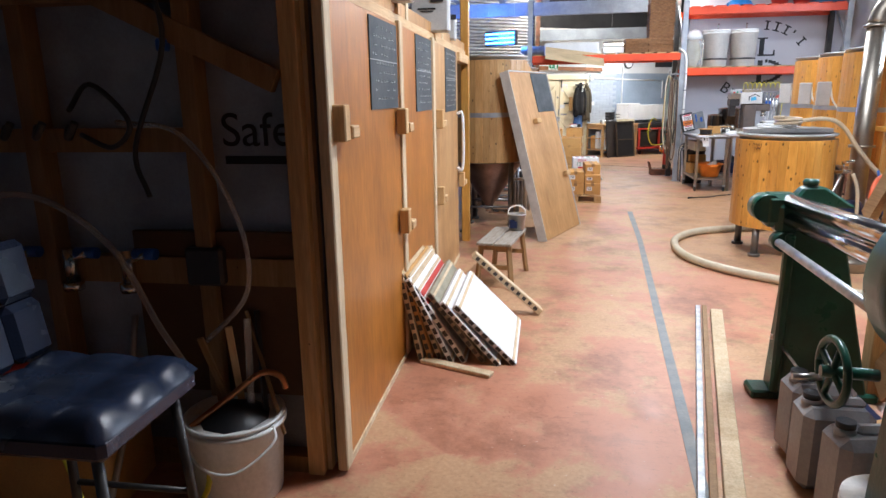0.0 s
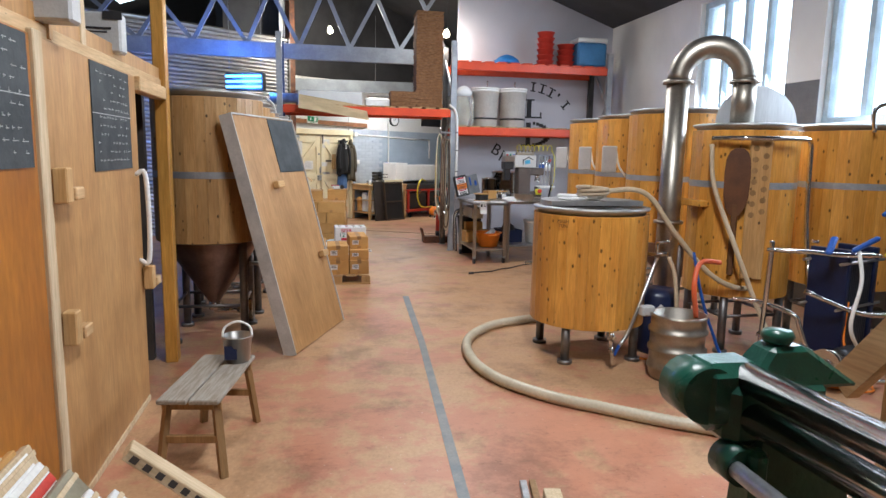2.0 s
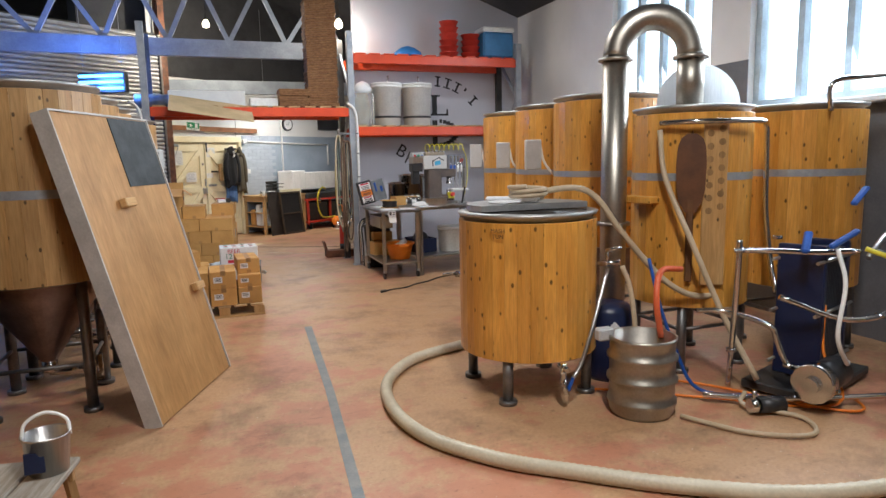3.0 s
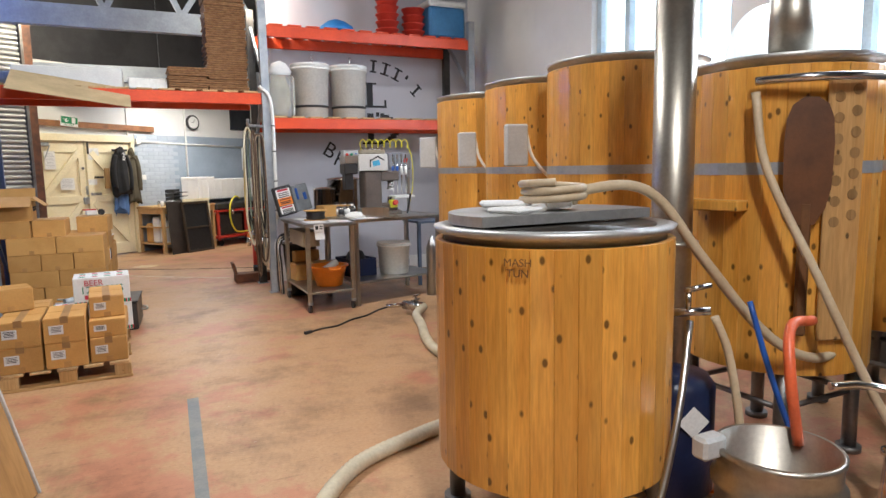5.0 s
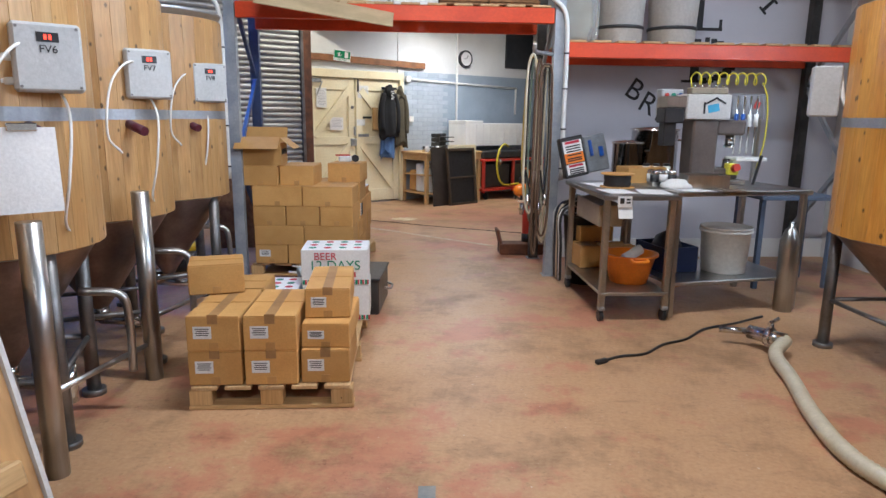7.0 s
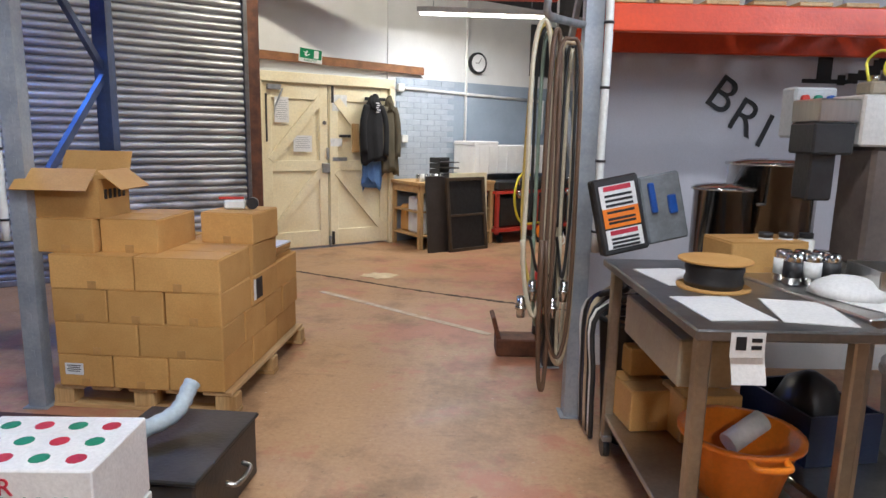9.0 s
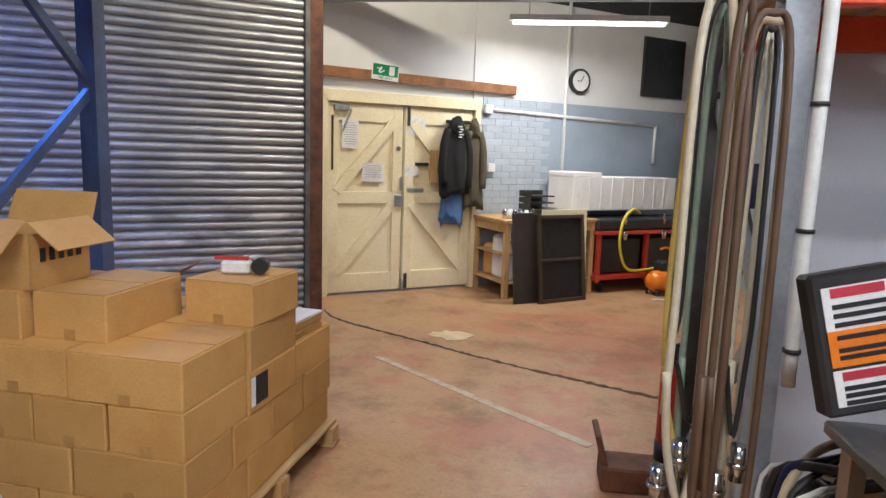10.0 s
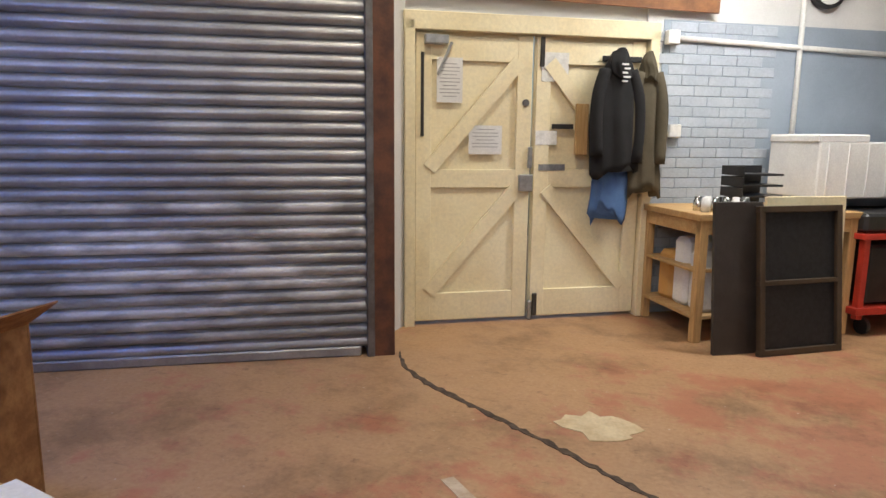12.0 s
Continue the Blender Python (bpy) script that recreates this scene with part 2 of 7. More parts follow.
TRUSS = mat("pale_grey_truss_paint", (0.34, 0.38, 0.44), (0.26, 0.29, 0.34), 3, 40, 0.6)
BLACK = mat("black_plastic", (0.018, 0.018, 0.02), (0.03, 0.03, 0.032), 6, 60, 0.4)
BLACK_STEEL = mat("black_painted_steel", (0.025, 0.025, 0.025), (0.06, 0.055, 0.05), 5, 60, 0.4, 0.2)
GREEN = mat("green_machine_enamel", (0.018, 0.095, 0.062), (0.012, 0.06, 0.042), 6, 60, 0.3)
HOSE = mat("cream_suction_hose", (0.6, 0.54, 0.4), (0.52, 0.46, 0.33), 5, 60, 0.45)
SILICONE = mat("translucent_silicone_tube", (0.55, 0.45, 0.31), (0.48, 0.37, 0.24), 5, 60, 0.4)
RED = mat("red_plastic", (0.6, 0.05, 0.03), (0.5, 0.04, 0.025), 5, 60, 0.4)
ORANGE = mat("orange_plastic", (0.85, 0.24, 0.015), (0.75, 0.19, 0.01), 5, 60, 0.35)
YELLOW = mat("yellow_hose", (0.75, 0.68, 0.05), (0.65, 0.58, 0.04), 5, 60, 0.4)
BLUE = mat("blue_plastic", (0.02, 0.1, 0.42), (0.015, 0.07, 0.3), 5, 60, 0.35)
NAVY = mat("navy_drum", (0.007, 0.013, 0.048), (0.01, 0.02, 0.065), 5, 60, 0.35)
RUST = mat("rusty_red_steel", (0.17, 0.065, 0.03), (0.08, 0.035, 0.022), 7, 60, 0.7)
# Near-black colour that carries the shade of recesses, gaps and the cold room.
DARK = mat("painted_shade_lining", (0.04, 0.035, 0.03), (0.06, 0.05, 0.045), 4, 40, 0.8)
FOIL = mat("foil_insulation_board", (0.36, 0.4, 0.46), (0.26, 0.29, 0.34), 3, 60, 0.45, 0.3)
INK = mat("black_ink", (0.012, 0.012, 0.015), None, 5, 60, 0.6)
TAPE_GREY = mat("grey_floor_tape", (0.2, 0.22, 0.23), (0.28, 0.28, 0.27), 7, 60, 0.6)
# Black leatherette with the window's blue reflection tinted into the base colour.
LEATHER = mat("blue_sheen_leatherette", (0.016, 0.024, 0.05), (0.02, 0.028, 0.05), 4, 150, 0.26, 0, 0.12)
COPPER = mat("copper_pipe", (0.6, 0.25, 0.1), (0.42, 0.17, 0.07), 8, 60, 0.3, 1.0)
JERRY = mat("grey_jerrycan", (0.33, 0.33, 0.34), (0.27, 0.27, 0.29), 4, 50, 0.45)
MAROON = mat("dark_red_fitting", (0.09, 0.015, 0.03), None, 5, 60, 0.4)
DENIM = mat("blue_denim", (0.1, 0.2, 0.42), (0.07, 0.14, 0.32), 6, 150, 0.9)
CLOTH_BLACK = mat("black_fleece", (0.012, 0.012, 0.014), None, 6, 150, 0.95)
CLOTH_OLIVE = mat("olive_cloth", (0.1, 0.085, 0.055), None, 6, 150, 0.95)
GREEN_SIGN = mat("green_sign", (0.0, 0.22, 0.08), None, 5, 60, 0.4)
RED_INK = mat("red_print", (0.55, 0.03, 0.06), None, 9, 60, 0.6)
GREEN_INK = mat("green_print", (0.02, 0.25, 0.14), None, 9, 60, 0.6)
WICKER = mat("brown_card_trays", (0.3, 0.15, 0.06), (0.2, 0.09, 0.035), 20, 90, 0.8)
SPILL = mat("dried_cream_spill", (0.74, 0.62, 0.4), (0.62, 0.48, 0.28), 9, 60, 0.6)
CRACK = mat("crumbled_concrete", (0.06, 0.04, 0.03), (0.14, 0.1, 0.07), 22, 90, 0.95, 0, 0.5)
SKYGLOW = glow("bright_overcast_backdrop", (0.78, 0.9, 1.0), 4.0)
TUBE_GLOW = glow("lit_tube", (1, 0.94, 0.8), 14)
BULB_GLOW = glow("lit_bulb", (1, 0.85, 0.55), 25)
BLUE_GLOW = glow("lit_uv_tube", (0.12, 0.4, 1.0), 7)
RED_LED = glow("red_led_digits", (1, 0.05, 0.02), 3)
gm, gnt, gb = shell("window_glass", 0.25)
gb.inputs["Transmission Weight"].default_value = 1.0
GLASS = gm
cm, cnt, cb = shell("clear_plastic", 0.2)
cb.inputs["Transmission Weight"].default_value = 0.75
cb.inputs["Base Color"].default_value = (0.85, 0.86, 0.85, 1)
CLEAR = cm


# mesh helpers
def add_box(bm, c, s, rot=None, bev=0.0):
    """A box with centre c, size s, an optional turn and bevelled edges."""
    m = Matrix.Translation(c) @ (rot.to_4x4() if rot else Matrix()) @ Matrix.Diagonal((*s, 1))
    r = bmesh.ops.create_cube(bm, size=1, matrix=m)
    if bev:
        es = list({e for v in r["verts"] for e in v.link_edges})
        bmesh.ops.bevel(bm, geom=es, offset=bev, segments=1, affect="EDGES", clamp_overlap=True)


def ring_frame(d):
    d = d.normalized()
    u = d.cross(Vector((0, 0, 1)))
    if u.length < 1e-3:
        u = d.cross(Vector((0, 1, 0)))
    u.normalize()
    return u, d.cross(u).normalized()


def add_cyl(bm, p0, p1, r, r2=None, n=16, caps=True):
    p0, p1 = Vector(p0), Vector(p1)
    u, w = ring_frame(p1 - p0)
    r2 = r if r2 is None else r2
    a, b = [], []
    for i in range(n):
        k = 2 * math.pi * i / n
        d = u * math.cos(k) + w * math.sin(k)
        a.append(bm.verts.new(p0 + d * r))
        b.append(bm.verts.new(p1 + d * r2))
    for i in range(n):
        f = bm.faces.new((a[i], a[(i + 1) % n], b[(i + 1) % n], b[i]))
        f.smooth = True
    if caps:
        bm.faces.new(list(reversed(a)))
        bm.faces.new(b)


def smooth_path(pts, steps=6):
    """Catmull-Rom through pts."""
    P = [Vector(p) for p in pts]
    P = [2 * P[0] - P[1]] + P + [2 * P[-1] - P[-2]]
    out = []
    for i in range(1, len(P) - 2):
        for s in range(steps):
            t = s / steps
            out.append(0.5 * (2 * P[i] + (P[i + 1] - P[i - 1]) * t + (2 * P[i - 1] - 5 * P[i] + 4 * P[i + 1] - P[i + 2]) * t * t
                              + (3 * P[i] - P[i - 1] - 3 * P[i + 1] + P[i + 2]) * t ** 3))
    return out + [P[-2]]


def add_tube(bm, pts, r, n=10, steps=6, ribs=0.0):
    """A tube swept along a smooth path; ribs: depth of its corrugation."""
    path = smooth_path(pts, steps) if steps else [Vector(p) for p in pts]
    u = None
    rows = []
    for i, p in enumerate(path):
        d = (path[min(i + 1, len(path) - 1)] - path[max(i - 1, 0)]).normalized()
        if u is None:
            u = ring_frame(d)[0]
        u = (u - d * u.dot(d)).normalized()
        w = d.cross(u)
        rr = r - (ribs if i % 2 else 0)
        rows.append([bm.verts.new(p + (u * math.cos(2 * math.pi * k / n) + w * math.sin(2 * math.pi * k / n)) * rr) for k in range(n)])
    for a, b in zip(rows, rows[1:]):
        for k in range(n):
            f = bm.faces.new((a[k], a[(k + 1) % n], b[(k + 1) % n], b[k]))
            f.smooth = True
    bm.faces.new(list(reversed(rows[0])))
    bm.faces.new(rows[-1])


def add_lathe(bm, prof, c=(0, 0, 0), n=32, close=False):
    """A profile of (radius, height) turned round the upright axis at c."""
    rows = []
    for r, z in prof:
        rows.append([bm.verts.new((c[0] + r * math.cos(2 * math.pi * k / n), c[1] + r * math.sin(2 * math.pi * k / n), c[2] + z)) for k in range(n)])
    for a, b in zip(rows, rows[1:]):
        for k in range(n):
            f = bm.faces.new((a[k], a[(k + 1) % n], b[(k + 1) % n], b[k]))
            f.smooth = True
    if prof[0][0] > 1e-4:
        bm.faces.new(list(reversed(rows[0])))
    if prof[-1][0] > 1e-4:
        bm.faces.new(rows[-1])


def mesh_of(name, bm, material):
    me = bpy.data.meshes.new(name)
    bmesh.ops.remove_doubles(bm, verts=bm.verts, dist=1e-5) if len(bm.verts) < 3000 else None
    bmesh.ops.recalc_face_normals(bm, faces=bm.faces)
    bm.to_mesh(me)
    bm.free()
    me.materials.append(material)
    return me


def part(name, bm, material, parent, label=""):
    ob = new(name, mesh_of(name, bm, material))
    ob.parent = parent
    return tagged(ob, label) if label else ob


def thing(name, m, label, category, group=""):
    ob = new(name)
    ob.empty_display_size = 0.1
    ob.matrix_world = m
    return tagged(ob, label, category, group)


def solo(name, bm, material, label="", category="", kind="", m=None, group=""):
    ob = new(name, mesh_of(name, bm, material))
    if m is not None:
        ob.matrix_world = m
    return tagged(ob, label, category, group, kind)


def boxes(*rows, bev=0.0):
    bm = bmesh.new()
    for r in rows:
        add_box(bm, r[0], r[1], r[2] if len(r) > 2 else None, bev)
    return bm


def cyls(*rows, n=16):
    bm = bmesh.new()
    for r in rows:
        add_cyl(bm, r[0], r[1], r[2], r[3] if len(r) > 3 else None, n)
    return bm


def tube(pts, r, n=10, steps=6, ribs=0.0):
    bm = bmesh.new()
    add_tube(bm, pts, r, n, steps, ribs)
    return bm


def lathe(prof, c=(0, 0, 0), n=32):
    bm = bmesh.new()
    add_lathe(bm, prof, c, n)
    return bm


def prism(pts, z0, z1):
    """An upright prism on a plan outline."""
    bm = bmesh.new()
    lo = [bm.verts.new((x, y, z0)) for x, y in pts]
    hi = [bm.verts.new((x, y, z1)) for x, y in pts]
    n = len(pts)
    for i in range(n):
        bm.faces.new((lo[i], lo[(i + 1) % n], hi[(i + 1) % n], hi[i]))
    bm.faces.new(list(reversed(lo)))
    bm.faces.new(hi)
    return bm


def lettering(name, words, size, m, material, parent, label=""):
    """Flat letters as a mesh part, upright in the local x-z plane of m."""
    cu = bpy.data.curves.new(name, "FONT")
    cu.body, cu.size, cu.extrude, cu.align_x, cu.align_y = words, size, 0.0012, "CENTER", "CENTER"
    tmp = new(name, cu)
    bpy.context.view_layer.update()
    me = bpy.data.meshes.new_from_object(tmp.evaluated_get(bpy.context.evaluated_depsgraph_get()))
    bpy.data.objects.remove(tmp)
    me.materials.clear()
    me.materials.append(material)
    ob = new(name, me)
    ob.parent = parent
    ob.matrix_basis = m @ pose(0, 0, 0, 90, 0, 0)
    return tagged(ob, label) if label else ob


def rz(a):
    return Matrix.Rotation(radians(a), 3, "Z")


def rot(ax, a):
    return Matrix.Rotation(radians(a), 3, ax)


# ---------------------------------------------------------------- structure
solo("floor", boxes(((0.5, 6.5, -0.1), (15, 26, 0.2))), FLOOR, "worn salmon-red painted concrete floor with tan patches", "floor", "structure")

# east wall with two tall windows
WX, SILL, HEAD, EAVE = 6.15, 2.05, 3.85, 3.95
W1, W2 = (6.35, 8.2), (3.2, 5.8)
wall = boxes(((WX + 0.15, 6.5, SILL / 2), (0.3, 26, SILL)), ((WX + 0.15, 6.5, (HEAD + 4.3) / 2), (0.3, 26, 4.3 - HEAD)))
for a, b in ((-6.5, W2[0]), (W2[1], W1[0]), (W1[1], 19.5)):
    add_box(wall, (WX + 0.15, (a + b) / 2, (SILL + HEAD) / 2), (0.3, b - a, HEAD - SILL))
solo("wall_east", wall, WALL_WHITE, "whitewashed masonry wall with tall windows", "wall", "structure")
solo("dado_east", boxes(((WX - 0.004, 3.5, 1.0), (0.008, 9.0, 2.0)), ((WX - 0.004, 6.07, 2.3), (0.008, 0.54, 0.5))), WALL_GREY,
     "grey painted lower band of the wall, darkened for its shade", "wall paint", "structure")
for i, (a, b) in enumerate((W1, W2)):
    w = tagged(new(f"window_{i + 1}"), "tall white-framed window with bright overcast daylight", "window", "", "structure")
    bm = boxes(((WX + 0.12, (a + b) / 2, SILL + 0.04), (0.1, b - a, 0.08)), ((WX + 0.12, (a + b) / 2, HEAD - 0.04), (0.1, b - a, 0.08)))
    n = 4 if b - a < 2.2 else 5
    for k in range(n + 1):
        add_box(bm, (WX + 0.12, a + 0.04 + (b - a - 0.08) * k / n, (SILL + HEAD) / 2), (0.09, 0.07, HEAD - SILL - 0.16))
    part("window_frame", bm, mat("pale_blue_frame", (0.5, 0.62, 0.7), None, 4, 50, 0.5), w)
    part("window_sill", boxes(((WX - 0.02, (a + b) / 2, SILL - 0.02), (0.3, b - a + 0.1, 0.05)), bev=0.01), WALL_WHITE, w)
    for k in range(n):
        y = a + 0.04 + (b - a - 0.08) * (k + 0.5) / n
        g = part("pane", boxes(((WX + 0.14, y, (SILL + HEAD) / 2), (0.006, (b - a) / n - 0.07, HEAD - SILL - 0.16))), GLASS, w)
        g.visible_shadow = False
solo("backdrop", boxes(((WX + 1.2, 5.5, 3.2), (0.05, 9, 4))), SKYGLOW, "bright overcast daylight outside the windows", "sky", "structure")

# far partition with the painted lettering
tw = solo("wall_north", boxes(((4.68, 11.1, 2.6), (2.94, 0.12, 5.2))), WALL_LILAC, "pale grey-lilac partition wall with black painted lettering", "wall", "structure")
solo("skirting", boxes(((4.68, 11.03, 0.1), (2.94, 0.02, 0.2))), WALL_WHITE, "painted skirting of the partition", "skirting", "structure")

# the skewed back wall: roller shutter, brown column, cream doors, painted brick
BACK = 34.4
DW = pose(0.13, 14.73, 0, 0, 0, BACK)
bw = new("wall_back")
tagged(bw, "painted brick back wall, white above and pale blue", "wall", "", "structure")
bw.matrix_world = DW
part("masonry", boxes(((0.85, 0.22, 2.75), (1.9, 0.3, 1.2)), ((4.3, 0.2, 1.675), (5.15, 0.3, 3.35)), ((-0.14, 0.2, 1.675), (0.12, 0.3, 3.35))), WALL_WHITE, bw)
part("gable", boxes(((3.0, 0.22, 4.7), (9.0, 0.3, 2.7))), ROOF, bw, "dark boarded gable under the roof")
part("blue_band", boxes(((4.35, 0.045, 1.1), (5.0, 0.012, 2.2))), WALL_BLUE, bw, "pale blue painted band of brickwork")
solo("wall_return", boxes(((0.02, 14.42, 2.6), (0.1, 0.55, 5.2))), WALL_WHITE, "painted brick return beside the doors", "wall", "structure")
sh = new("roller_shutter")
tagged(sh, "large galvanised steel roller shutter, dented and stained near the floor", "shutter", "", "structure")
sh.matrix_world = pose(0.1, 14.02, 0, 0, 0, 33.5)
slat = bmesh.new()
prof = [(0.012, 0.0), (-0.01, 0.006), (-0.026, 0.022), (-0.026, 0.044), (-0.012, 0.062), (0.008, 0.069), (0.014, 0.078)]
for (y0, z0), (y1, z1) in zip(prof, prof[1:]):
    f = slat.faces.new([slat.verts.new(v) for v in ((-5.2, y0, z0), (0.04, y0, z0), (0.04, y1, z1), (-5.2, y1, z1))])
low_me = mesh_of("slat", slat.copy(), SHUTTER_LIMED)
slat_me = mesh_of("slat", slat, SHUTTER)
low_me.polygons.foreach_set("use_smooth", [True] * len(low_me.polygons))
slat_me.polygons.foreach_set("use_smooth", [True] * len(slat_me.polygons))
for k in range(52):
    o = new("slat", low_me if k in (1, 2, 3, 4, 5, 6, 8, 9, 11) else slat_me)
    o.parent = sh
    o.location = (0, 0, 0.05 + k * 0.076)
part("bottom_rail", boxes(((-2.6, -0.01, 0.03), (5.2, 0.05, 0.06)), bev=0.008), SHUTTER, sh)
part("guide", boxes(((0.058, -0.02, 2.0), (0.045, 0.09, 4.0)), bev=0.006), mat("worn_grey_guide", (0.2, 0.2, 0.2), (0.12, 0.11, 0.1), 6, 50, 0.5, 0.5), sh)
# Dark sheet behind the slats, standing in for shade in the gaps.
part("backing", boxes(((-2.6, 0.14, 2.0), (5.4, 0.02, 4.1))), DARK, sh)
solo("steel_column", boxes(((0, 0, 2.4), (0.02, 0.14, 4.8)), ((0, 0.07, 2.4), (0.13, 0.02, 4.8)), ((0, -0.07, 2.4), (0.13, 0.02, 4.8)), bev=0.003), RUST,
     "rusty brown steel stanchion beside the shutter", "column", "structure", pose(0.2, 14.12, 0, 0, 0, 33))
solo("wall_west", boxes(((-4.3, 6, 2.6), (0.2, 18, 5.2))), WALL_GREY, "plain side wall", "wall", "structure")
solo("wall_south", boxes(((0.5, -5.5, 2.6), (13, 0.2, 5.2))), WALL_GREY, "plain end wall behind", "wall", "structure")

# roof: dark boards, two slopes
rf = bmesh.new()
for (x0, z0), (x1, z1) in (((6.6, 3.85), (0.8, 5.9)), ((0.8, 5.9), (-4.6, 3.95))):
    f = rf.faces.new([rf.verts.new(v) for v in ((x0, -6.5, z0), (x0, 19.5, z0), (x1, 19.5, z1), (x1, -6.5, z1))])
bmesh.ops.solidify(rf, geom=rf.faces[:], thickness=0.1)
solo("ceiling", rf, ROOF, "dark boarded pitched roof", "roof", "structure")
# Out of view: a deck assumed here to block light from the stud wall.
solo("mezzanine", boxes(((0.5, -3.3, 2.72), (12, 5.6, 0.2))), OLD_PINE, "unseen deck assumed over the entrance, shading the stud wall", "mezzanine", "structure")
solo("skylight", boxes(((-0.9, 12.6, 5.0), (1.2, 0.5, 0.03), rot("Y", -20)), ((-2.4, 12.6, 4.45), (0.9, 0.5, 0.03), rot("Y", -20))), SKYGLOW, "narrow bright skylight strip in the roof", "skylight", "structure")


def add_bar(bm, p0, p1, w, d):
    p0, p1 = Vector(p0), Vector(p1)
    q = (p1 - p0).to_track_quat("Z", "Y").to_matrix()
    add_box(bm, (p0 + p1) / 2, (w, d, (p1 - p0).length), q)


def truss(y, x0, x1, z, slope_ridge=0.8):
    t = tagged(new("roof_truss"), "pale grey painted steel lattice roof truss", "truss", "roof trusses", "structure")
    part("bottom_chord", boxes((((x0 + x1) / 2, y, z), (x1 - x0, 0.12, 0.26))), TRUSS, t)
    n = 8
    for k in range(n):
        a, b = x0 + (x1 - x0) * k / n, x0 + (x1 - x0) * (k + 1) / n
        def top(x):
            return 5.72 - abs(x - slope_ridge) * 0.353
        bm = bmesh.new()
        add_bar(bm, (a, y, z + 0.1), (b, y, top(b)), 0.05, 0.07)
        add_bar(bm, (b, y + 0.03, z + 0.1), (a, y + 0.03, top(a)), 0.05, 0.07)
        part("lattice", bm, TRUSS, t)
    for a, b in (((x0, y, 5.72 - abs(x0 - slope_ridge) * 0.353), (slope_ridge, y, 5.72)), ((slope_ridge, y, 5.72), (x1, y, 5.72 - abs(x1 - slope_ridge) * 0.353))):
        bm = bmesh.new()
        add_bar(bm, a, b, 0.1, 0.12)
        part("rafter", bm, TRUSS, t)


truss(11.75, -4.1, 3.15, 3.42)

# floor marks
solo("floor_tape", prism([(1.08, -0.6), (1.14, -0.6), (1.61, 4.9), (1.73, 6.75), (1.66, 6.75), (1.55, 4.9)], 0.0, 0.003), TAPE_GREY, "scuffed grey tape line on the floor", "floor marking", "structure")
random.seed(4)
top, bot = [], []
for k in range(121):
    t = k / 120
    x = 0.3 + 3.6 * t
    y = 13.88 - 1.84 * t + 0.28 * math.exp(-22 * t) + 0.03 * math.sin(9 * t)
    w = 0.008 + 0.02 * random.random()
    j = 0.02 * (random.random() - 0.5)
    top.append((x, y + w + j))
    bot.append((x, y - w + j))
solo("floor_crack", prism(bot + top[::-1], 0.0, 0.0035), CRACK, "dark crumbled joint across the concrete floor", "crack", "structure")
solo("painted_line", prism([(1.13, 12.83), (1.17, 12.87), (2.66, 11.65), (2.62, 11.6)], 0.0, 0.003), mat("worn_cream_line", (0.6, 0.5, 0.37), (0.47, 0.33, 0.22), 9, 60, 0.7), "worn pale painted line on the floor", "floor marking", "structure")
random.seed(7)
blob = [(1.64 + (0.13 + 0.11 * random.random()) * math.cos(a), 13.57 + (0.1 + 0.09 * random.random()) * math.sin(a)) for a in [k * math.pi / 9 for k in range(18)]]
solo("dried_spill", prism(blob, 0.0, 0.004), SPILL, "dried cream-coloured spill on the floor", "spill")

# ---------------------------------------------------------------- cold room partition
PX = -0.45
cr = tagged(new("cold_room_partition"), "cold room front of varnished hardboard doors in pale battens", "partition", "", "structure")
# Dark sheet that paints the shade in the gaps between the doors.
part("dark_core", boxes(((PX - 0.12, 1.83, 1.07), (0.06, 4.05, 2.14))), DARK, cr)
part("header", boxes(((PX - 0.05, 2.3, 2.13), (0.12, 4.95, 0.06)), bev=0.004), PINE_Y, cr)
part("sill_batten", boxes(((PX + 0.005, 1.85, 0.02), (0.04, 4.0, 0.04)), bev=0.004), PALE, cr)
for y in (-0.2, 1.17, 2.36):
    part("batten", boxes(((PX + 0.012, y, 1.07), (0.05, 0.085, 2.1)), bev=0.006), PALE, cr)
solo("roof_of_cold_room", boxes(((-2.3, 2.3, 2.2), (3.7, 4.9, 0.08))), PLY, "plywood lid of the cold room", "ceiling", "structure")
# The unlit look of the interior is painted into these walls.
solo("wall_cold_room", boxes(((-2.4, 4.75, 1.1), (3.6, 0.08, 2.2)), ((-4.15, 2.3, 1.1), (0.08, 4.9, 2.2))), DARK, "inner walls of the cold room, shade put into their colour", "wall", "structure")


def turn_button(parent, y, z, up):
    part("turn_button", boxes(((PX + 0.075, y, z), (0.045, 0.1, 0.055)), bev=0.006), PINE_Y, parent)
    part("catch_block", boxes(((PX + 0.06, y - 0.1, z + 0.04 * up), (0.06, 0.07, 0.15)), bev=0.006), PINE, parent)


def chalk_writing(parent, y0, y1, z0, z1, seed):
    rnd = random.Random(seed)
    bm = bmesh.new()
    z = z1 - 0.05
    while z > z0 + 0.05:
        y = y0 + 0.05 + rnd.random() * 0.08
        while y < y1 - 0.08:
            w = 0.02 + rnd.random() * 0.05
            if rnd.random() < 0.75:
                add_box(bm, (PX + 0.029, y + w / 2, z + rnd.random() * 0.008), (0.0014, w * 0.8, 0.003))
                add_box(bm, (PX + 0.029, y + w * 0.3, z + 0.005), (0.0014, 0.003, 0.014))
            y += w + 0.015
        z -= 0.045
    part("chalk_writing", bm, CHALK_LINE, parent)


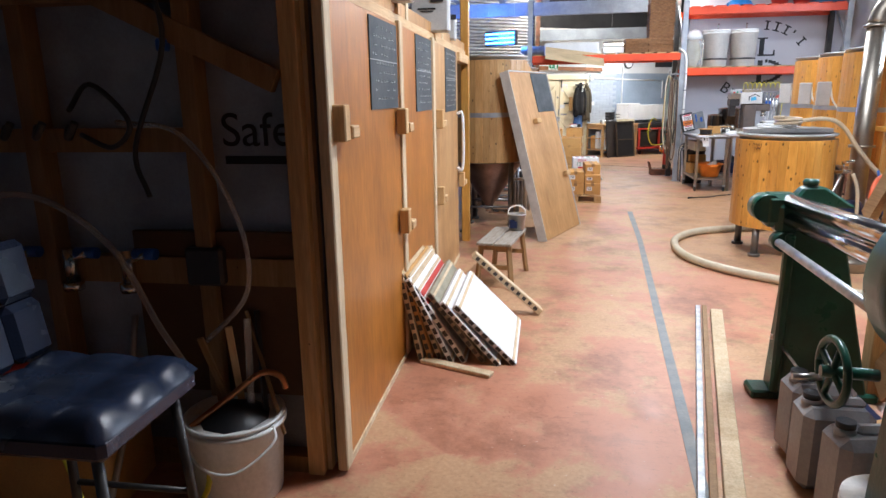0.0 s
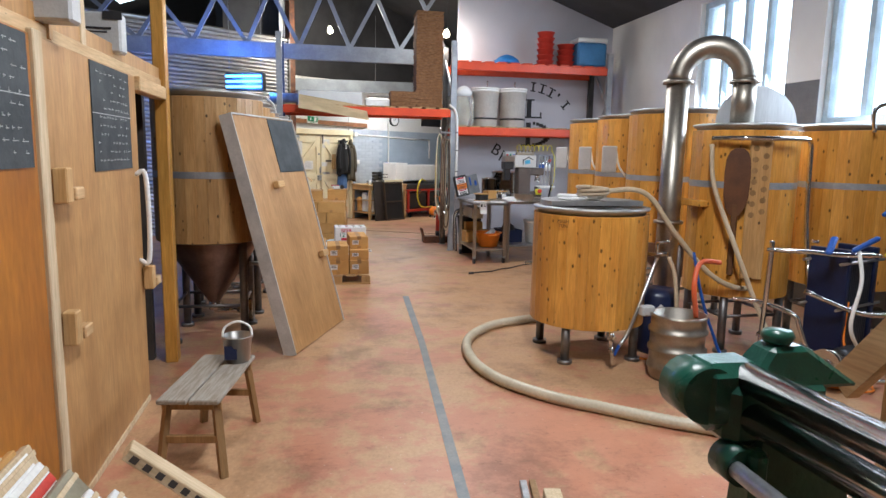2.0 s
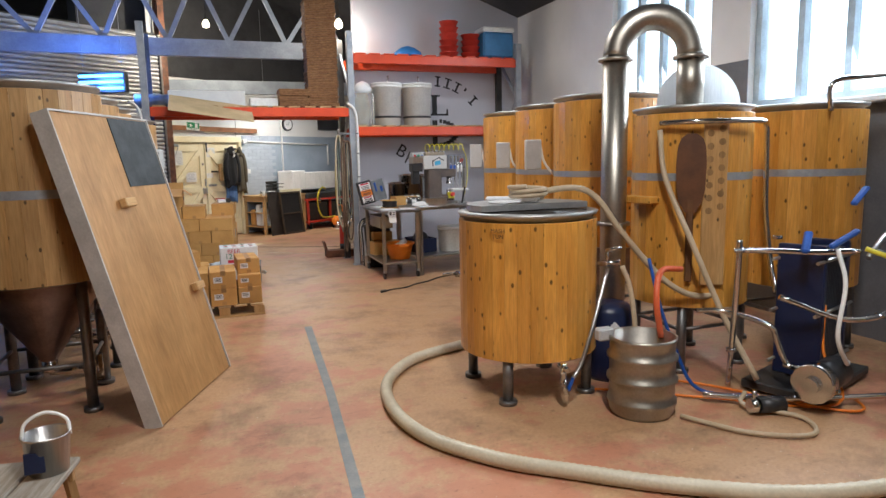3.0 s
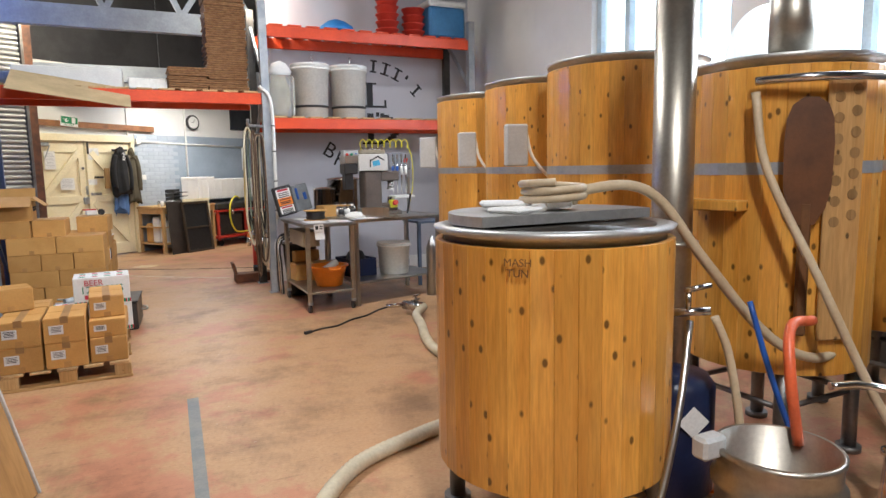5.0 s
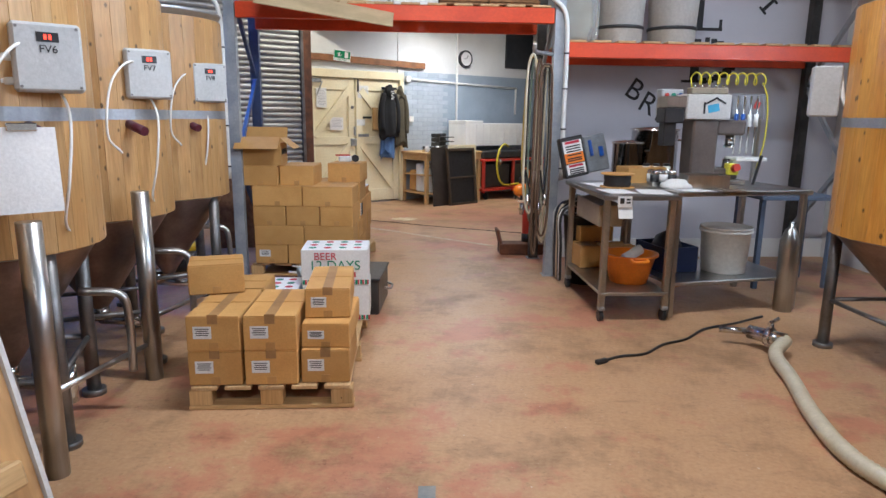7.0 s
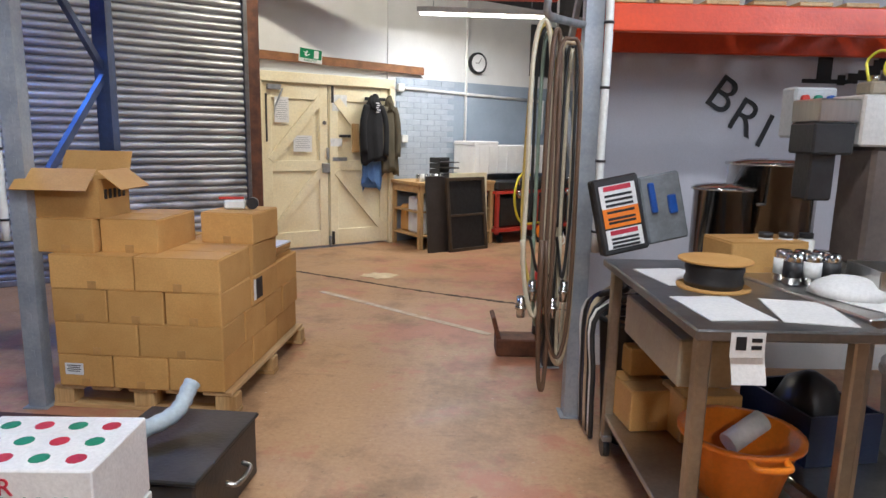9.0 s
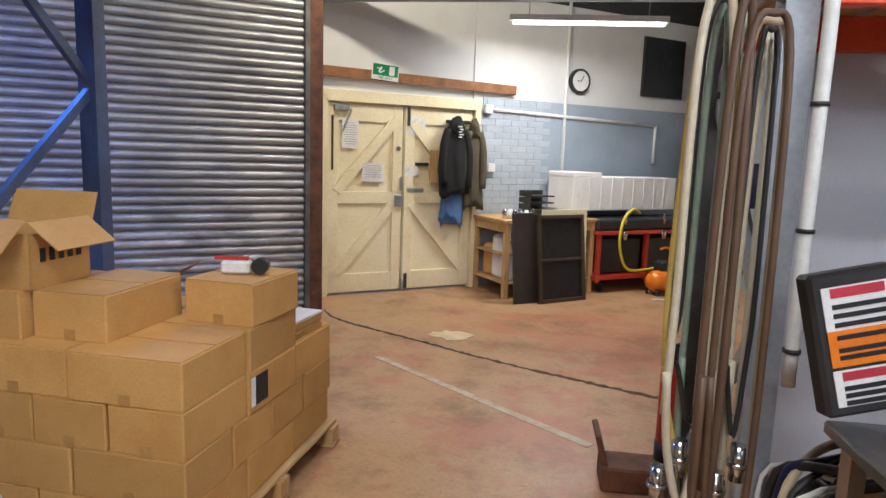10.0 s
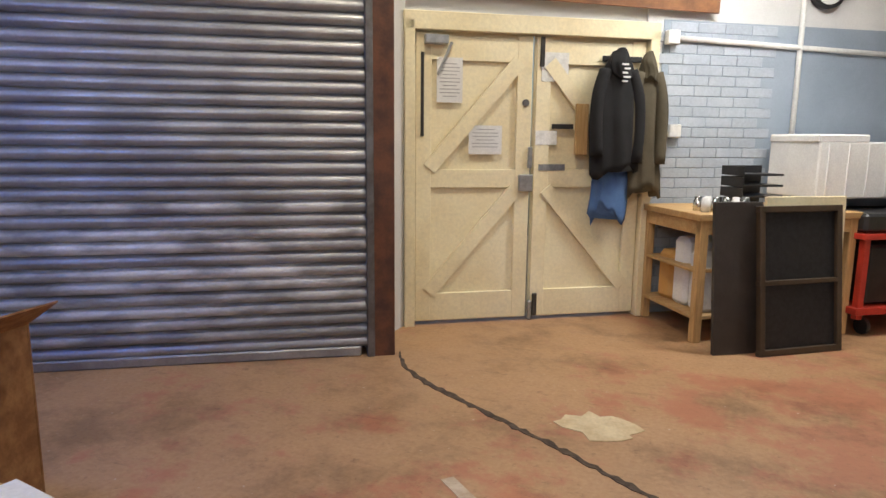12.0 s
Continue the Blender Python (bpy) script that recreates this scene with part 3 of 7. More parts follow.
def cold_door(y0, y1, m, board, name, label, seed):
    d = tagged(new("door_" + name), label, "door", "cold room doors")
    part("leaf", boxes(((PX, (y0 + y1) / 2, 1.07), (0.04, y1 - y0, 2.06)), bev=0.004), m, d)
    part("chalkboard", boxes(((PX + 0.024, (board[0] + board[1]) / 2, (board[2] + board[3]) / 2), (0.006, board[1] - board[0], board[3] - board[2]))), CHALK, d, "black chalkboard with faint chalk notes")
    part("board_joint", boxes(((PX + 0.0275, (board[0] + board[1]) / 2, (board[2] + board[3]) / 2 + 0.02), (0.001, board[1] - board[0], 0.004))), CHALK_LINE, d)
    chalk_writing(d, board[0], board[1], board[2], board[3], seed)
    return d


d1 = cold_door(-0.157, 1.127, PLY_ORANGE, (0.47, 1.08, 1.62, 2.08), "1", "varnished orange hardboard cold room door with chalkboard", 1)
d2 = cold_door(1.213, 2.317, PLY_ORANGE, (1.66, 2.27, 1.58, 2.09), "2", "varnished orange hardboard cold room door with chalkboard", 2)
d3 = cold_door(2.403, 3.85, PLY, (3.0, 3.68, 1.54, 2.09), "3", "bare plywood cold room door with chalkboard", 3)
for d, y, zs in ((d1, -0.06, (1.54,)), (d2, 1.14, (1.5, 0.9)), (d3, 2.55, (1.46, 0.84)), (d3, 3.92, (0.8,))):
    for z in zs:
        turn_button(d, y, z, 1)
part("handle", tube([(PX + 0.02, 3.76, 1.5), (PX + 0.08, 3.76, 1.48), (PX + 0.08, 3.76, 0.98), (PX + 0.02, 3.76, 0.96)], 0.015), WHITE_PLASTIC, d3)
yp = tagged(new("door_frame_post"), "yellow varnished pine post at the open cold room doorway", "door frame", "", "structure")
part("post", boxes(((PX, 4.68, 1.6), (0.09, 0.11, 3.2)), bev=0.006), wood("yellow_varnished_pine", (0.6, 0.33, 0.07), (0.5, 0.24, 0.04), 2, 0.05, 0.45), yp)
part("head", boxes(((PX, 4.25, 2.06), (0.09, 0.74, 0.09)), bev=0.006), PINE_Y, yp)

# stud wall facing the entrance
SY = -0.2
sw = tagged(new("stud_wall"), "unlined stud wall with dark foil insulation between pine studs", "wall", "", "structure")
part("insulation", boxes(((-2.3, SY + 0.06, 1.25), (3.6, 0.04, 2.5))), FOIL, sw)
for x in (-0.56, -1.0, -1.75, -2.4, -3.0, -3.6):
    part("stud", boxes(((x, SY - 0.01, 1.25), (0.075, 0.1, 2.5)), bev=0.004), OLD_PINE if x < -0.6 else PINE, sw)
part("rail", boxes(((-2.3, SY - 0.02, 2.12), (3.5, 0.1, 0.09))), OLD_PINE, sw)
part("noggin", boxes(((-2.5, SY - 0.0, 1.52), (2.95, 0.06, 0.1))), OLD_PINE, sw)
part("lower_board", boxes(((-0.98, SY - 0.005, 0.75), (0.75, 0.03, 0.75))), mat("brown_board", (0.12, 0.06, 0.025), None, 3, 50, 0.7), sw)
part("low_rail", boxes(((-2.3, SY - 0.005, 0.95), (3.4, 0.06, 0.12)), ((-2.3, SY, 0.04), (3.5, 0.09, 0.08))), OLD_PINE, sw)
bm = bmesh.new()
add_bar(bm, (-1.35, SY - 0.05, 2.1), (-0.62, SY - 0.05, 1.75), 0.05, 0.09)
part("brace", bm, OLD_PINE, sw)
lettering("printed_word", "Safe", 0.2, pose(-0.76, SY + 0.035, 1.55), INK, sw)
part("print_bar", boxes(((-0.76, SY + 0.038, 1.43), (0.3, 0.004, 0.035))), INK, sw)
part("corner_batten", boxes(((-0.515, SY + 0.02, 1.25), (0.025, 0.05, 2.5))), PALE, sw)


# ---------------------------------------------------------------- tanks
CONE = mat("dull_tinted_steel_cone", (0.3, 0.22, 0.19), (0.2, 0.14, 0.12), 3, 50, 0.4, 0.9)
LID = mat("satin_steel_lid", (0.5, 0.5, 0.49), (0.4, 0.4, 0.39), 4, 60, 0.5, 0.9, 0.06)
BAND = mat("grey_steel_band", (0.4, 0.42, 0.45), (0.32, 0.34, 0.37), 5, 60, 0.45, 0.5)
def staves(parent, R, z0, z1, n, material):
    w = 2 * math.pi * R / n
    bm = bmesh.new()
    add_box(bm, (0, 0, 0), (w * 0.997, 0.03, z1 - z0), None, 0.0018)
    me = mesh_of("stave", bm, material)
    for k in range(n):
        o = new("stave", me)
        o.parent = parent
        a = 360 * k / n
        o.matrix_basis = Matrix.Rotation(radians(a), 4, "Z") @ pose(0, -R + 0.013, (z0 + z1) / 2)


def clad_tank(m, R, z0, z1, n, material, label, group, legs=4, cone=True, band=True):
    t = thing("wooden_clad_tank", m, label, "tank", group)
    staves(t, R, z0, z1, n, material)
    part("vessel", lathe([(R - 0.03, z0 - 0.01), (R - 0.03, z1 + 0.02), (R - 0.0, z1 + 0.03), (R + 0.01, z1 + 0.05), (R - 0.03, z1 + 0.058), (R - 0.05, z1 + 0.046), (R * 0.5, z1 + 0.05), (0.12, z1 + 0.052), (0.0, z1 + 0.052)], n=40), LID, t, "brushed steel vessel and lid")
    if cone:
        part("cone", lathe([(0.04, 0.28), (0.05, 0.3), (R - 0.04, z0 - 0.02), (R - 0.04, z0)], n=32), CONE, t)
    if band:
        b = part("band", lathe([(R - 0.002, 1.42), (R + 0.005, 1.42), (R + 0.005, 1.475), (R - 0.002, 1.475)], n=48), BAND, t)
        b.data.polygons.foreach_set("use_smooth", [False] * len(b.data.polygons))
    for k in range(legs):
        a = math.pi * (2 * k + 1) / legs
        x, y = (R - 0.05) * math.cos(a), (R - 0.05) * math.sin(a)
        part("leg", cyls(((x, y, 0.02), (x, y, z0 + 0.03), 0.035), ((x, y, 0), (x, y, 0.03), 0.06)), DULL_STEEL, t)
        b = math.pi * (2 * k + 3) / legs
        part("brace", cyls(((x, y, 0.32), ((R - 0.05) * math.cos(b), (R - 0.05) * math.sin(b), 0.32), 0.014), n=10), DULL_STEEL, t)
    return t


def control_box(m, label, code, parent_group):
    c = thing("control_box", m, label, "control box", parent_group)
    part("case", boxes(((0, 0, 0), (0.24, 0.1, 0.26)), bev=0.012), GREY_PLASTIC, c)
    part("lid", boxes(((0, -0.055, 0), (0.23, 0.02, 0.25)), bev=0.008), GREY_PLASTIC, c)
    part("display", boxes(((0.0, -0.066, 0.075), (0.075, 0.004, 0.036))), BLACK, c)
    for sx in (-0.1, 0.1):
        for sz in (-0.11, 0.11):
            part("screw", cyls(((sx, -0.064, sz), (sx, -0.067, sz), 0.006), n=8), DULL_STEEL, c)
    for gz in (0.0, -0.09):
        part("cable_gland", cyls(((-0.12, 0, gz), (-0.15, 0, gz), 0.016), ((-0.145, 0, gz), (-0.16, 0, gz), 0.012), n=10), WHITE_PLASTIC, c)
    part("digits", boxes(((-0.008, -0.0685, 0.075), (0.009, 0.002, 0.018)), ((0.008, -0.0685, 0.075), (0.009, 0.002, 0.018))), RED_LED, c)
    if code:
        lettering("code", code, 0.04, pose(0.0, -0.0665, 0.03), INK, c)
    return c


FVY = (5.45, 6.4, 7.35, 8.3, 9.22)
for k, y in enumerate(FVY):
    t = clad_tank(pose(-0.24 if k < 4 else -0.15, y, 0, 0, 0, 7 * k), 0.46, 0.88, 2.08, 34, STAVE_PALE, "tall fermenter clad in pale larch staves on steel legs", "fermenters by the cold room")
for k, (x, y, a, code) in enumerate(((0.21, 7.12, 35, "FV6"), (0.21, 8.12, 38, "FV7"), (0.26, 9.05, 40, "FV8"))):
    control_box(pose(x, y, 1.66, 0, 0, a), "grey plastic temperature control box with red display", code, "fermenter control boxes")

for k, (x, y) in enumerate(((4.7, 7.94), (4.62, 6.86), (4.5, 5.8))):
    clad_tank(pose(x, y, 0, 0, 0, 11 * k), 0.53, 0.79, 2.1, 36, STAVE, "tall tank clad in oiled larch staves on steel legs", "tanks under the windows")
for x, y, a in ((4.17, 8.3, -25), (4.13, 7.4, -25), (3.97, 6.36, -20)):
    c = thing("control_box", pose(x, y, 1.63, 0, 0, a), "slim grey plastic switch box on a tank", "control box", "tank switch boxes")
    part("case", boxes(((0, 0, 0), (0.16, 0.1, 0.3)), bev=0.01), GREY_PLASTIC, c)
    part("cable", tube([(0.07, -0.02, 0.1), (0.12, -0.05, -0.1), (0.3, -0.08, -0.28), (0.52, -0.1, -0.28)], 0.012), WHITE_PLASTIC, c)

mt = clad_tank(pose(2.93, 4.48, 0), 0.47, 0.3, 1.2, 36, STAVE, "squat mash tun clad in oiled larch staves on short legs", "", 4, False, False)
mt.name = "mash_tun"
STAIN_INK = mat("burnt_brown_lettering", (0.19, 0.085, 0.03), None, 6, 60, 0.6)
lettering("painted_word", "MASH", 0.038, pose(-0.372, -0.318, 1.155, 0, 0, -49.5), STAIN_INK, mt)
lettering("painted_word", "TUN", 0.038, pose(-0.372, -0.318, 1.118, 0, 0, -49.5), STAIN_INK, mt)
# Flat dark disc on the lid, coloured as the shaded inside of the tun.
part("open_hatch", lathe([(0.405, 1.2475), (0.405, 1.2515), (0, 1.2525)], n=40), mat("painted_tun_shade", (0.03, 0.025, 0.02), None, 5, 60, 0.3), mt)
half = [(0.42 * math.cos(a), 0.42 * math.sin(a)) for a in [radians(-18 + 216 * k / 24) for k in range(25)]]
part("cover_plate", prism(half, 1.262, 1.3), LID, mt, "raised steel half cover")
part("tap", cyls(((0.0, -0.5, 0.16), (0.0, -0.5, 0.3), 0.02), ((0, -0.44, 0.27), (0, -0.56, 0.27), 0.016), ((0, -0.54, 0.1), (0, -0.5, 0.2), 0.016)), STEEL_SHINY, mt)
part("tap_handle", boxes(((0.04, -0.52, 0.16), (0.015, 0.02, 0.09), rot("Y", 25))), BLUE, mt)

kt = clad_tank(pose(4.36, 4.53, 0), 0.43, 0.5, 1.9, 32, STAVE, "copper kettle clad in oiled larch staves with a steel lid", "", 4, False, True)
kt.name = "brew_kettle"
clad_tank(pose(5.45, 4.5, 0), 0.45, 0.55, 1.92, 34, STAVE, "large tank clad in oiled larch staves", "", 4, False, True)

# flue pipe with a swan neck
fp = thing("flue_pipe", pose(0, 0, 0), "dull steel swan-neck flue pipe between the tanks", "pipe")
x0, y0, x1, y1 = 3.73, 4.62, 4.2, 4.38
arc = [(x0 + (x1 - x0) * (1 - math.cos(a)) / 2, y0 + (y1 - y0) * (1 - math.cos(a)) / 2, 2.32 + 0.27 * math.sin(a)) for a in [k * math.pi / 8 for k in range(9)]]
part("upright", cyls(((x0, y0, 0.02), (x0, y0, 2.32), 0.095), n=24), STEEL_WARM, fp)
part("bend", tube(arc, 0.095, 24, 3), STEEL_WARM, fp)
part("outlet", cyls(((x1, y1, 1.95), (x1, y1, 2.32), 0.095), n=24), STEEL_WARM, fp)
for p in ((x0, y0, 2.3), (x1, y1, 2.3), (x0, y0, 1.1)):
    part("flange", cyls(((*p[:2], p[2] - 0.012), (*p[:2], p[2] + 0.012), 0.125), n=24), STEEL_WARM, fp)

# ---------------------------------------------------------------- pallet rack
rk = tagged(new("pallet_rack"), "orange and grey steel pallet rack of two bays", "pallet rack")
for x, top in ((0.14, 3.5), (2.97, 3.5), (5.75, 3.42)):
    for y in (10.25, 11.0 if x > 1 else 11.15):
        bm = boxes(((x - 0.042, y, top / 2), (0.006, 0.085, top)), ((x + 0.042, y, top / 2), (0.006, 0.085, top)), ((x, y - 0.04, top / 2), (0.084, 0.006, top)))
        for z in [0.2 + 0.1 * i for i in range(int(top * 10) - 3)]:
            add_box(bm, (x, y - 0.0435, z), (0.022, 0.003, 0.035))
        part("upright", bm, RACK_GREY if y < 10.5 else (RACK_BLUE if x < 1 else BLACK_STEEL), rk)
        part("foot_plate", boxes(((x, y, 0.004), (0.13, 0.13, 0.008))), RACK_GREY, rk)
    bm = bmesh.new()
    y1 = 11.0 if x > 1 else 11.15
    for k in range(4):
        add_bar(bm, (x, 10.27 if k % 2 else y1, 0.3 + 0.75 * k), (x, y1 if k % 2 else 10.27, 1.05 + 0.75 * k), 0.03, 0.045)
    part("brace", bm, RACK_BLUE if x < 1 else RACK_GREY, rk)
for xa, xb, z in ((0.19, 2.92, 2.32), (3.02, 5.7, 2.04), (3.02, 5.7, 3.11)):
    for y in (10.24, 11.0):
        part("beam", boxes((((xa + xb) / 2, y, z), (xb - xa, 0.05, 0.13)), bev=0.006), RACK_ORANGE, rk)
    n = 12
    for k in range(n):
        part("deck_board", boxes(((xa + (xb - xa) * (k + 0.5) / n, 10.62, z + 0.077), ((xb - xa) / n * 0.72, 0.8, 0.02)), bev=0.003), PINE_Y if z < 2.9 else RACK_ORANGE, rk)

# ---------------------------------------------------------------- cream double doors
cd = tagged(new("door_4"), "cream painted ledged and braced double doors, closed", "door", "", "structure")
cd.matrix_world = DW
part("frame", boxes(((0.85, -0.0, 2.1), (1.86, 0.1, 0.12)), ((-0.04, 0.0, 1.05), (0.07, 0.1, 2.1)), ((1.74, 0.0, 1.05), (0.07, 0.1, 2.1)), bev=0.004), CREAM, cd)
for x0 in (0.0, 0.86):
    lf = part("leaf", boxes(((x0 + 0.42, 0.04, 1.03), (0.84, 0.03, 2.02))), CREAM, cd)
    for zc, hh in ((1.93, 0.16), (1.05, 0.13), (0.13, 0.2)):
        part("ledge", boxes(((x0 + 0.42, 0.012, zc), (0.82, 0.026, hh)), bev=0.004), CREAM, cd)
    for xx in (0.06, 0.78):
        part("stile", boxes(((x0 + xx, 0.011, 1.03), (0.11, 0.028, 2.0)), bev=0.004), CREAM, cd)
    bm = bmesh.new()
    if x0 == 0:
        add_bar(bm, (x0 + 0.1, 0.004, 1.12), (x0 + 0.74, 0.004, 1.86), 0.035, 0.1)
        add_bar(bm, (x0 + 0.1, 0.004, 0.24), (x0 + 0.74, 0.004, 0.98), 0.035, 0.1)
    else:
        add_bar(bm, (x0 + 0.1, 0.004, 1.86), (x0 + 0.74, 0.004, 1.12), 0.035, 0.1)
        add_bar(bm, (x0 + 0.1, 0.004, 0.98), (x0 + 0.74, 0.004, 0.24), 0.035, 0.1)
    part("brace", bm, CREAM, cd)
part("lintel_board", boxes(((1.1, -0.01, 2.32), (2.3, 0.02, 0.1), rot("Y", 1))), mat("rusty_brown_batten", (0.3, 0.13, 0.05), (0.2, 0.09, 0.04), 8, 60, 0.7), cd)
part("closer", boxes(((0.14, -0.035, 1.98), (0.16, 0.06, 0.06)), ((0.2, -0.03, 1.86), (0.02, 0.012, 0.24), rot("Y", 24)), bev=0.006), GALV, cd)
part("hinge_strap", boxes(((0.05, -0.01, 1.62), (0.022, 0.012, 0.56)), bev=0.003), BLACK_STEEL, cd)
part("top_bolt", boxes(((0.9, -0.015, 1.93), (0.03, 0.02, 0.2)), bev=0.004), BLACK_STEEL, cd)
part("foot_bolt", boxes(((0.9, -0.012, 0.12), (0.035, 0.02, 0.17)), bev=0.004), BLACK_STEEL, cd)
part("peephole", cyls(((0.79, -0.003, 1.58), (0.79, -0.012, 1.58), 0.025), n=16), DULL_STEEL, cd)
part("bare_patch", boxes(((1.0, -0.0055, 1.83), (0.2, 0.003, 0.2)), ((0.95, -0.0055, 1.34), (0.16, 0.003, 0.1))), mat("pale_undercoat", (0.8, 0.8, 0.77), None, 8, 60, 0.7), cd)
part("push_plate", boxes(((1.0, -0.006, 1.13), (0.2, 0.004, 0.045))), GALV, cd)
for nx, nz, nw, nh in ((0.24, 1.72, 0.18, 0.3), (0.5, 1.32, 0.24, 0.2)):
    nt_ = part("notice", boxes(((nx, -0.006, nz), (nw, 0.003, nh))), PAPER, cd, "white printed paper notice")
    part("small_print", boxes(*[((nx, -0.0085, nz + nh * 0.36 - 0.024 * k), (nw * (0.78 if k % 3 else 0.55), 0.001, 0.006)) for k in range(int(nh * 0.8 / 0.024))]), mat("faded_print", (0.42, 0.42, 0.44), None, 5, 60, 0.8), nt_)
part("lock", boxes(((0.8, -0.02, 1.02), (0.1, 0.04, 0.12)), ((0.83, -0.01, 1.2), (0.03, 0.04, 0.15)), ((0.86, -0.01, 0.08), (0.03, 0.03, 0.14)), bev=0.006), GALV, cd)
part("letter_slot", boxes(((1.07, -0.008, 1.42), (0.16, 0.012, 0.035))), BLACK, cd)

# ---------------------------------------------------------------- leaning door
ld = thing("spare_door", Matrix.Translation((0.5, 4.66, 0.01)) @ Matrix.Rotation(radians(68), 4, "Z") @ Matrix.Rotation(radians(-15), 4, "X"), "thick plywood-faced spare door leaning on a fermenter", "door")
part("leaf", boxes(((0.58, 0.05, 1.0), (1.15, 0.09, 2.0)), bev=0.004), PLY, ld)
part("edging", boxes(((0.58, 0.05, 2.004), (1.17, 0.11, 0.012)), ((-0.003, 0.05, 1.0), (0.012, 0.11, 2.0)), ((1.16, 0.05, 1.0), (0.012, 0.11, 2.0))), mat("white_edge_trim", (0.55, 0.53, 0.5), None, 5, 60, 0.5), ld)
part("chalkboard", boxes(((0.88, 0.002, 1.75), (0.52, 0.006, 0.48))), CHALK, ld)
for x, z in ((0.46, 1.4), (1.03, 0.7)):
    part("turn_button", boxes(((x, -0.03, z), (0.13, 0.05, 0.06)), bev=0.006), PINE_X, ld)


# ---------------------------------------------------------------- cardboard on pallets
def pallet(m, w, d, label):
    p = thing("pallet", m, label, "pallet")
    for k in range(5):
        part("deck_plank", boxes((((k + 0.5) * w / 5, d / 2, 0.117), (w / 5 * 0.78, d, 0.02)), bev=0.003), PINE_Y, p)
    for k in range(3):
        part("runner", boxes(((w / 2, 0.05 + k * (d - 0.1) / 2, 0.013), (w, 0.09, 0.022)), bev=0.003), PINE_X, p)
        for j in range(3):
            part("block", boxes(((0.06 + j * (w - 0.12) / 2, 0.05 + k * (d - 0.1) / 2, 0.065), (0.11, 0.09, 0.08)), bev=0.004), PINE, p)
    return p


def carton(m, w, d, h, label="plain brown cardboard carton sealed with tape", group="cartons on the tall stack", sticker=0, paper=None):
    """A closed carton whose local origin is the bottom front left corner."""
    c = thing("cardboard_box", m, label, "box", group)
    part("body", boxes(((w / 2, d / 2, h / 2), (w, d, h)), bev=0.005), CARD, c)
    part("top_flap", boxes(((w / 2, d * 0.25 - 0.002, h + 0.002), (w - 0.008, d / 2 - 0.006, 0.004)), ((w / 2, d * 0.75 + 0.002, h + 0.002), (w - 0.008, d / 2 - 0.006, 0.004))), CARD, c)
    if sticker:
        part("sticker", boxes(((w * 0.3, -0.002, h * 0.55), (w * 0.34, 0.002, h * 0.36))), PAPER, c)
        part("sticker_print", boxes(*[((w * 0.3, -0.0035, h * (0.66 - 0.06 * q)), (w * (0.26 - 0.04 * (q % 2)), 0.001, 0.004)) for q in range(4)]), INK, c)
    part("end_tape", boxes(((w * 0.5, -0.0012, h * 0.13), (0.045, 0.0012, h * 0.24))), CARD_TAPE, c)
    if sticker == 2:
        part("tape", boxes(((w * 0.5, -0.0012, h * 0.935), (0.05, 0.001, h * 0.28)), ((w * 0.5, d / 2, h + 0.0045), (0.05, d + 0.002, 0.001))), TAPE, c)
    return c


rnd = random.Random(11)
STK = pose(1.158, 10.13, 0, 0, 0, -4.5)
pallet(STK @ pose(-0.95, 0.02, 0), 1.0, 1.26, "worn softwood pallet under the tall carton stack")
ZH = 0.173
for lay in range(4):
    z = 0.13 + lay * (ZH + 0.002)
    cuts = (0, 0.3, 0.6, 0.9) if lay % 2 == 0 else (0, 0.45, 0.9)
    deep = ((0, 0.42, 0.84, 1.25), (0, 0.31, 0.62, 0.93, 1.25), (0, 0.42, 0.84, 1.25), (0, 0.43, 0.86))[lay]
    for xa, xb in zip(cuts, cuts[1:]):
        for ya, yb in zip(deep, deep[1:]):
            cc = carton(STK @ pose(-xb + rnd.uniform(0.0, 0.012), ya + rnd.uniform(0, 0.012), z, 0, 0, rnd.uniform(-0.9, 0.9)), xb - xa - 0.008, yb - ya - 0.01, ZH,
                        sticker=1 if (lay == 0 and xa > 0.5 and ya == 0) else 0)
            if lay == 2 and xa == 0 and ya == 0.42:
                part("side_sticker", boxes(((xb - xa - 0.007, 0.1, 0.09), (0.002, 0.1, 0.12))), INK, cc, "dark printed sticker")
                part("sticker_edge", boxes(((xb - xa - 0.007, 0.035, 0.09), (0.0025, 0.03, 0.12))), PAPER, cc)
z4 = 0.13 + 4 * (ZH + 0.002)
carton(STK @ pose(-0.67, 0.1, z4, 0, 0, 2), 0.3, 0.46, ZH, "brown cardboard carton with a lifted flap on the stack")
carton(STK @ pose(-0.31, 0.48, z4, 0, 0, -3), 0.31, 0.37, ZH, "brown cardboard carton carrying a small gadget on the stack")
carton(STK @ pose(-0.98, 0.05, z4, 0, 0, 1), 0.3, 0.44, ZH)
ob = thing("open_box", STK @ pose(-1.03, 0.06, z4 + ZH + 0.006, 0, 0, 3), "opened brown cardboard box with its flaps up", "box")
part("wall", boxes(((0.19, 0.004, 0.1), (0.38, 0.006, 0.2)), ((0.19, 0.3, 0.1), (0.38, 0.006, 0.2)), ((0.003, 0.15, 0.1), (0.006, 0.3, 0.2)), ((0.377, 0.15, 0.1), (0.006, 0.3, 0.2)), ((0.19, 0.15, 0.004), (0.37, 0.29, 0.006))), CARD, ob)
part("flap", boxes(((0.19, -0.06, 0.2), (0.38, 0.15, 0.005), rot("X", 42))), CARD, ob)
part("flap", boxes(((0.44, 0.15, 0.195), (0.15, 0.3, 0.005), rot("Y", 38))), CARD, ob)
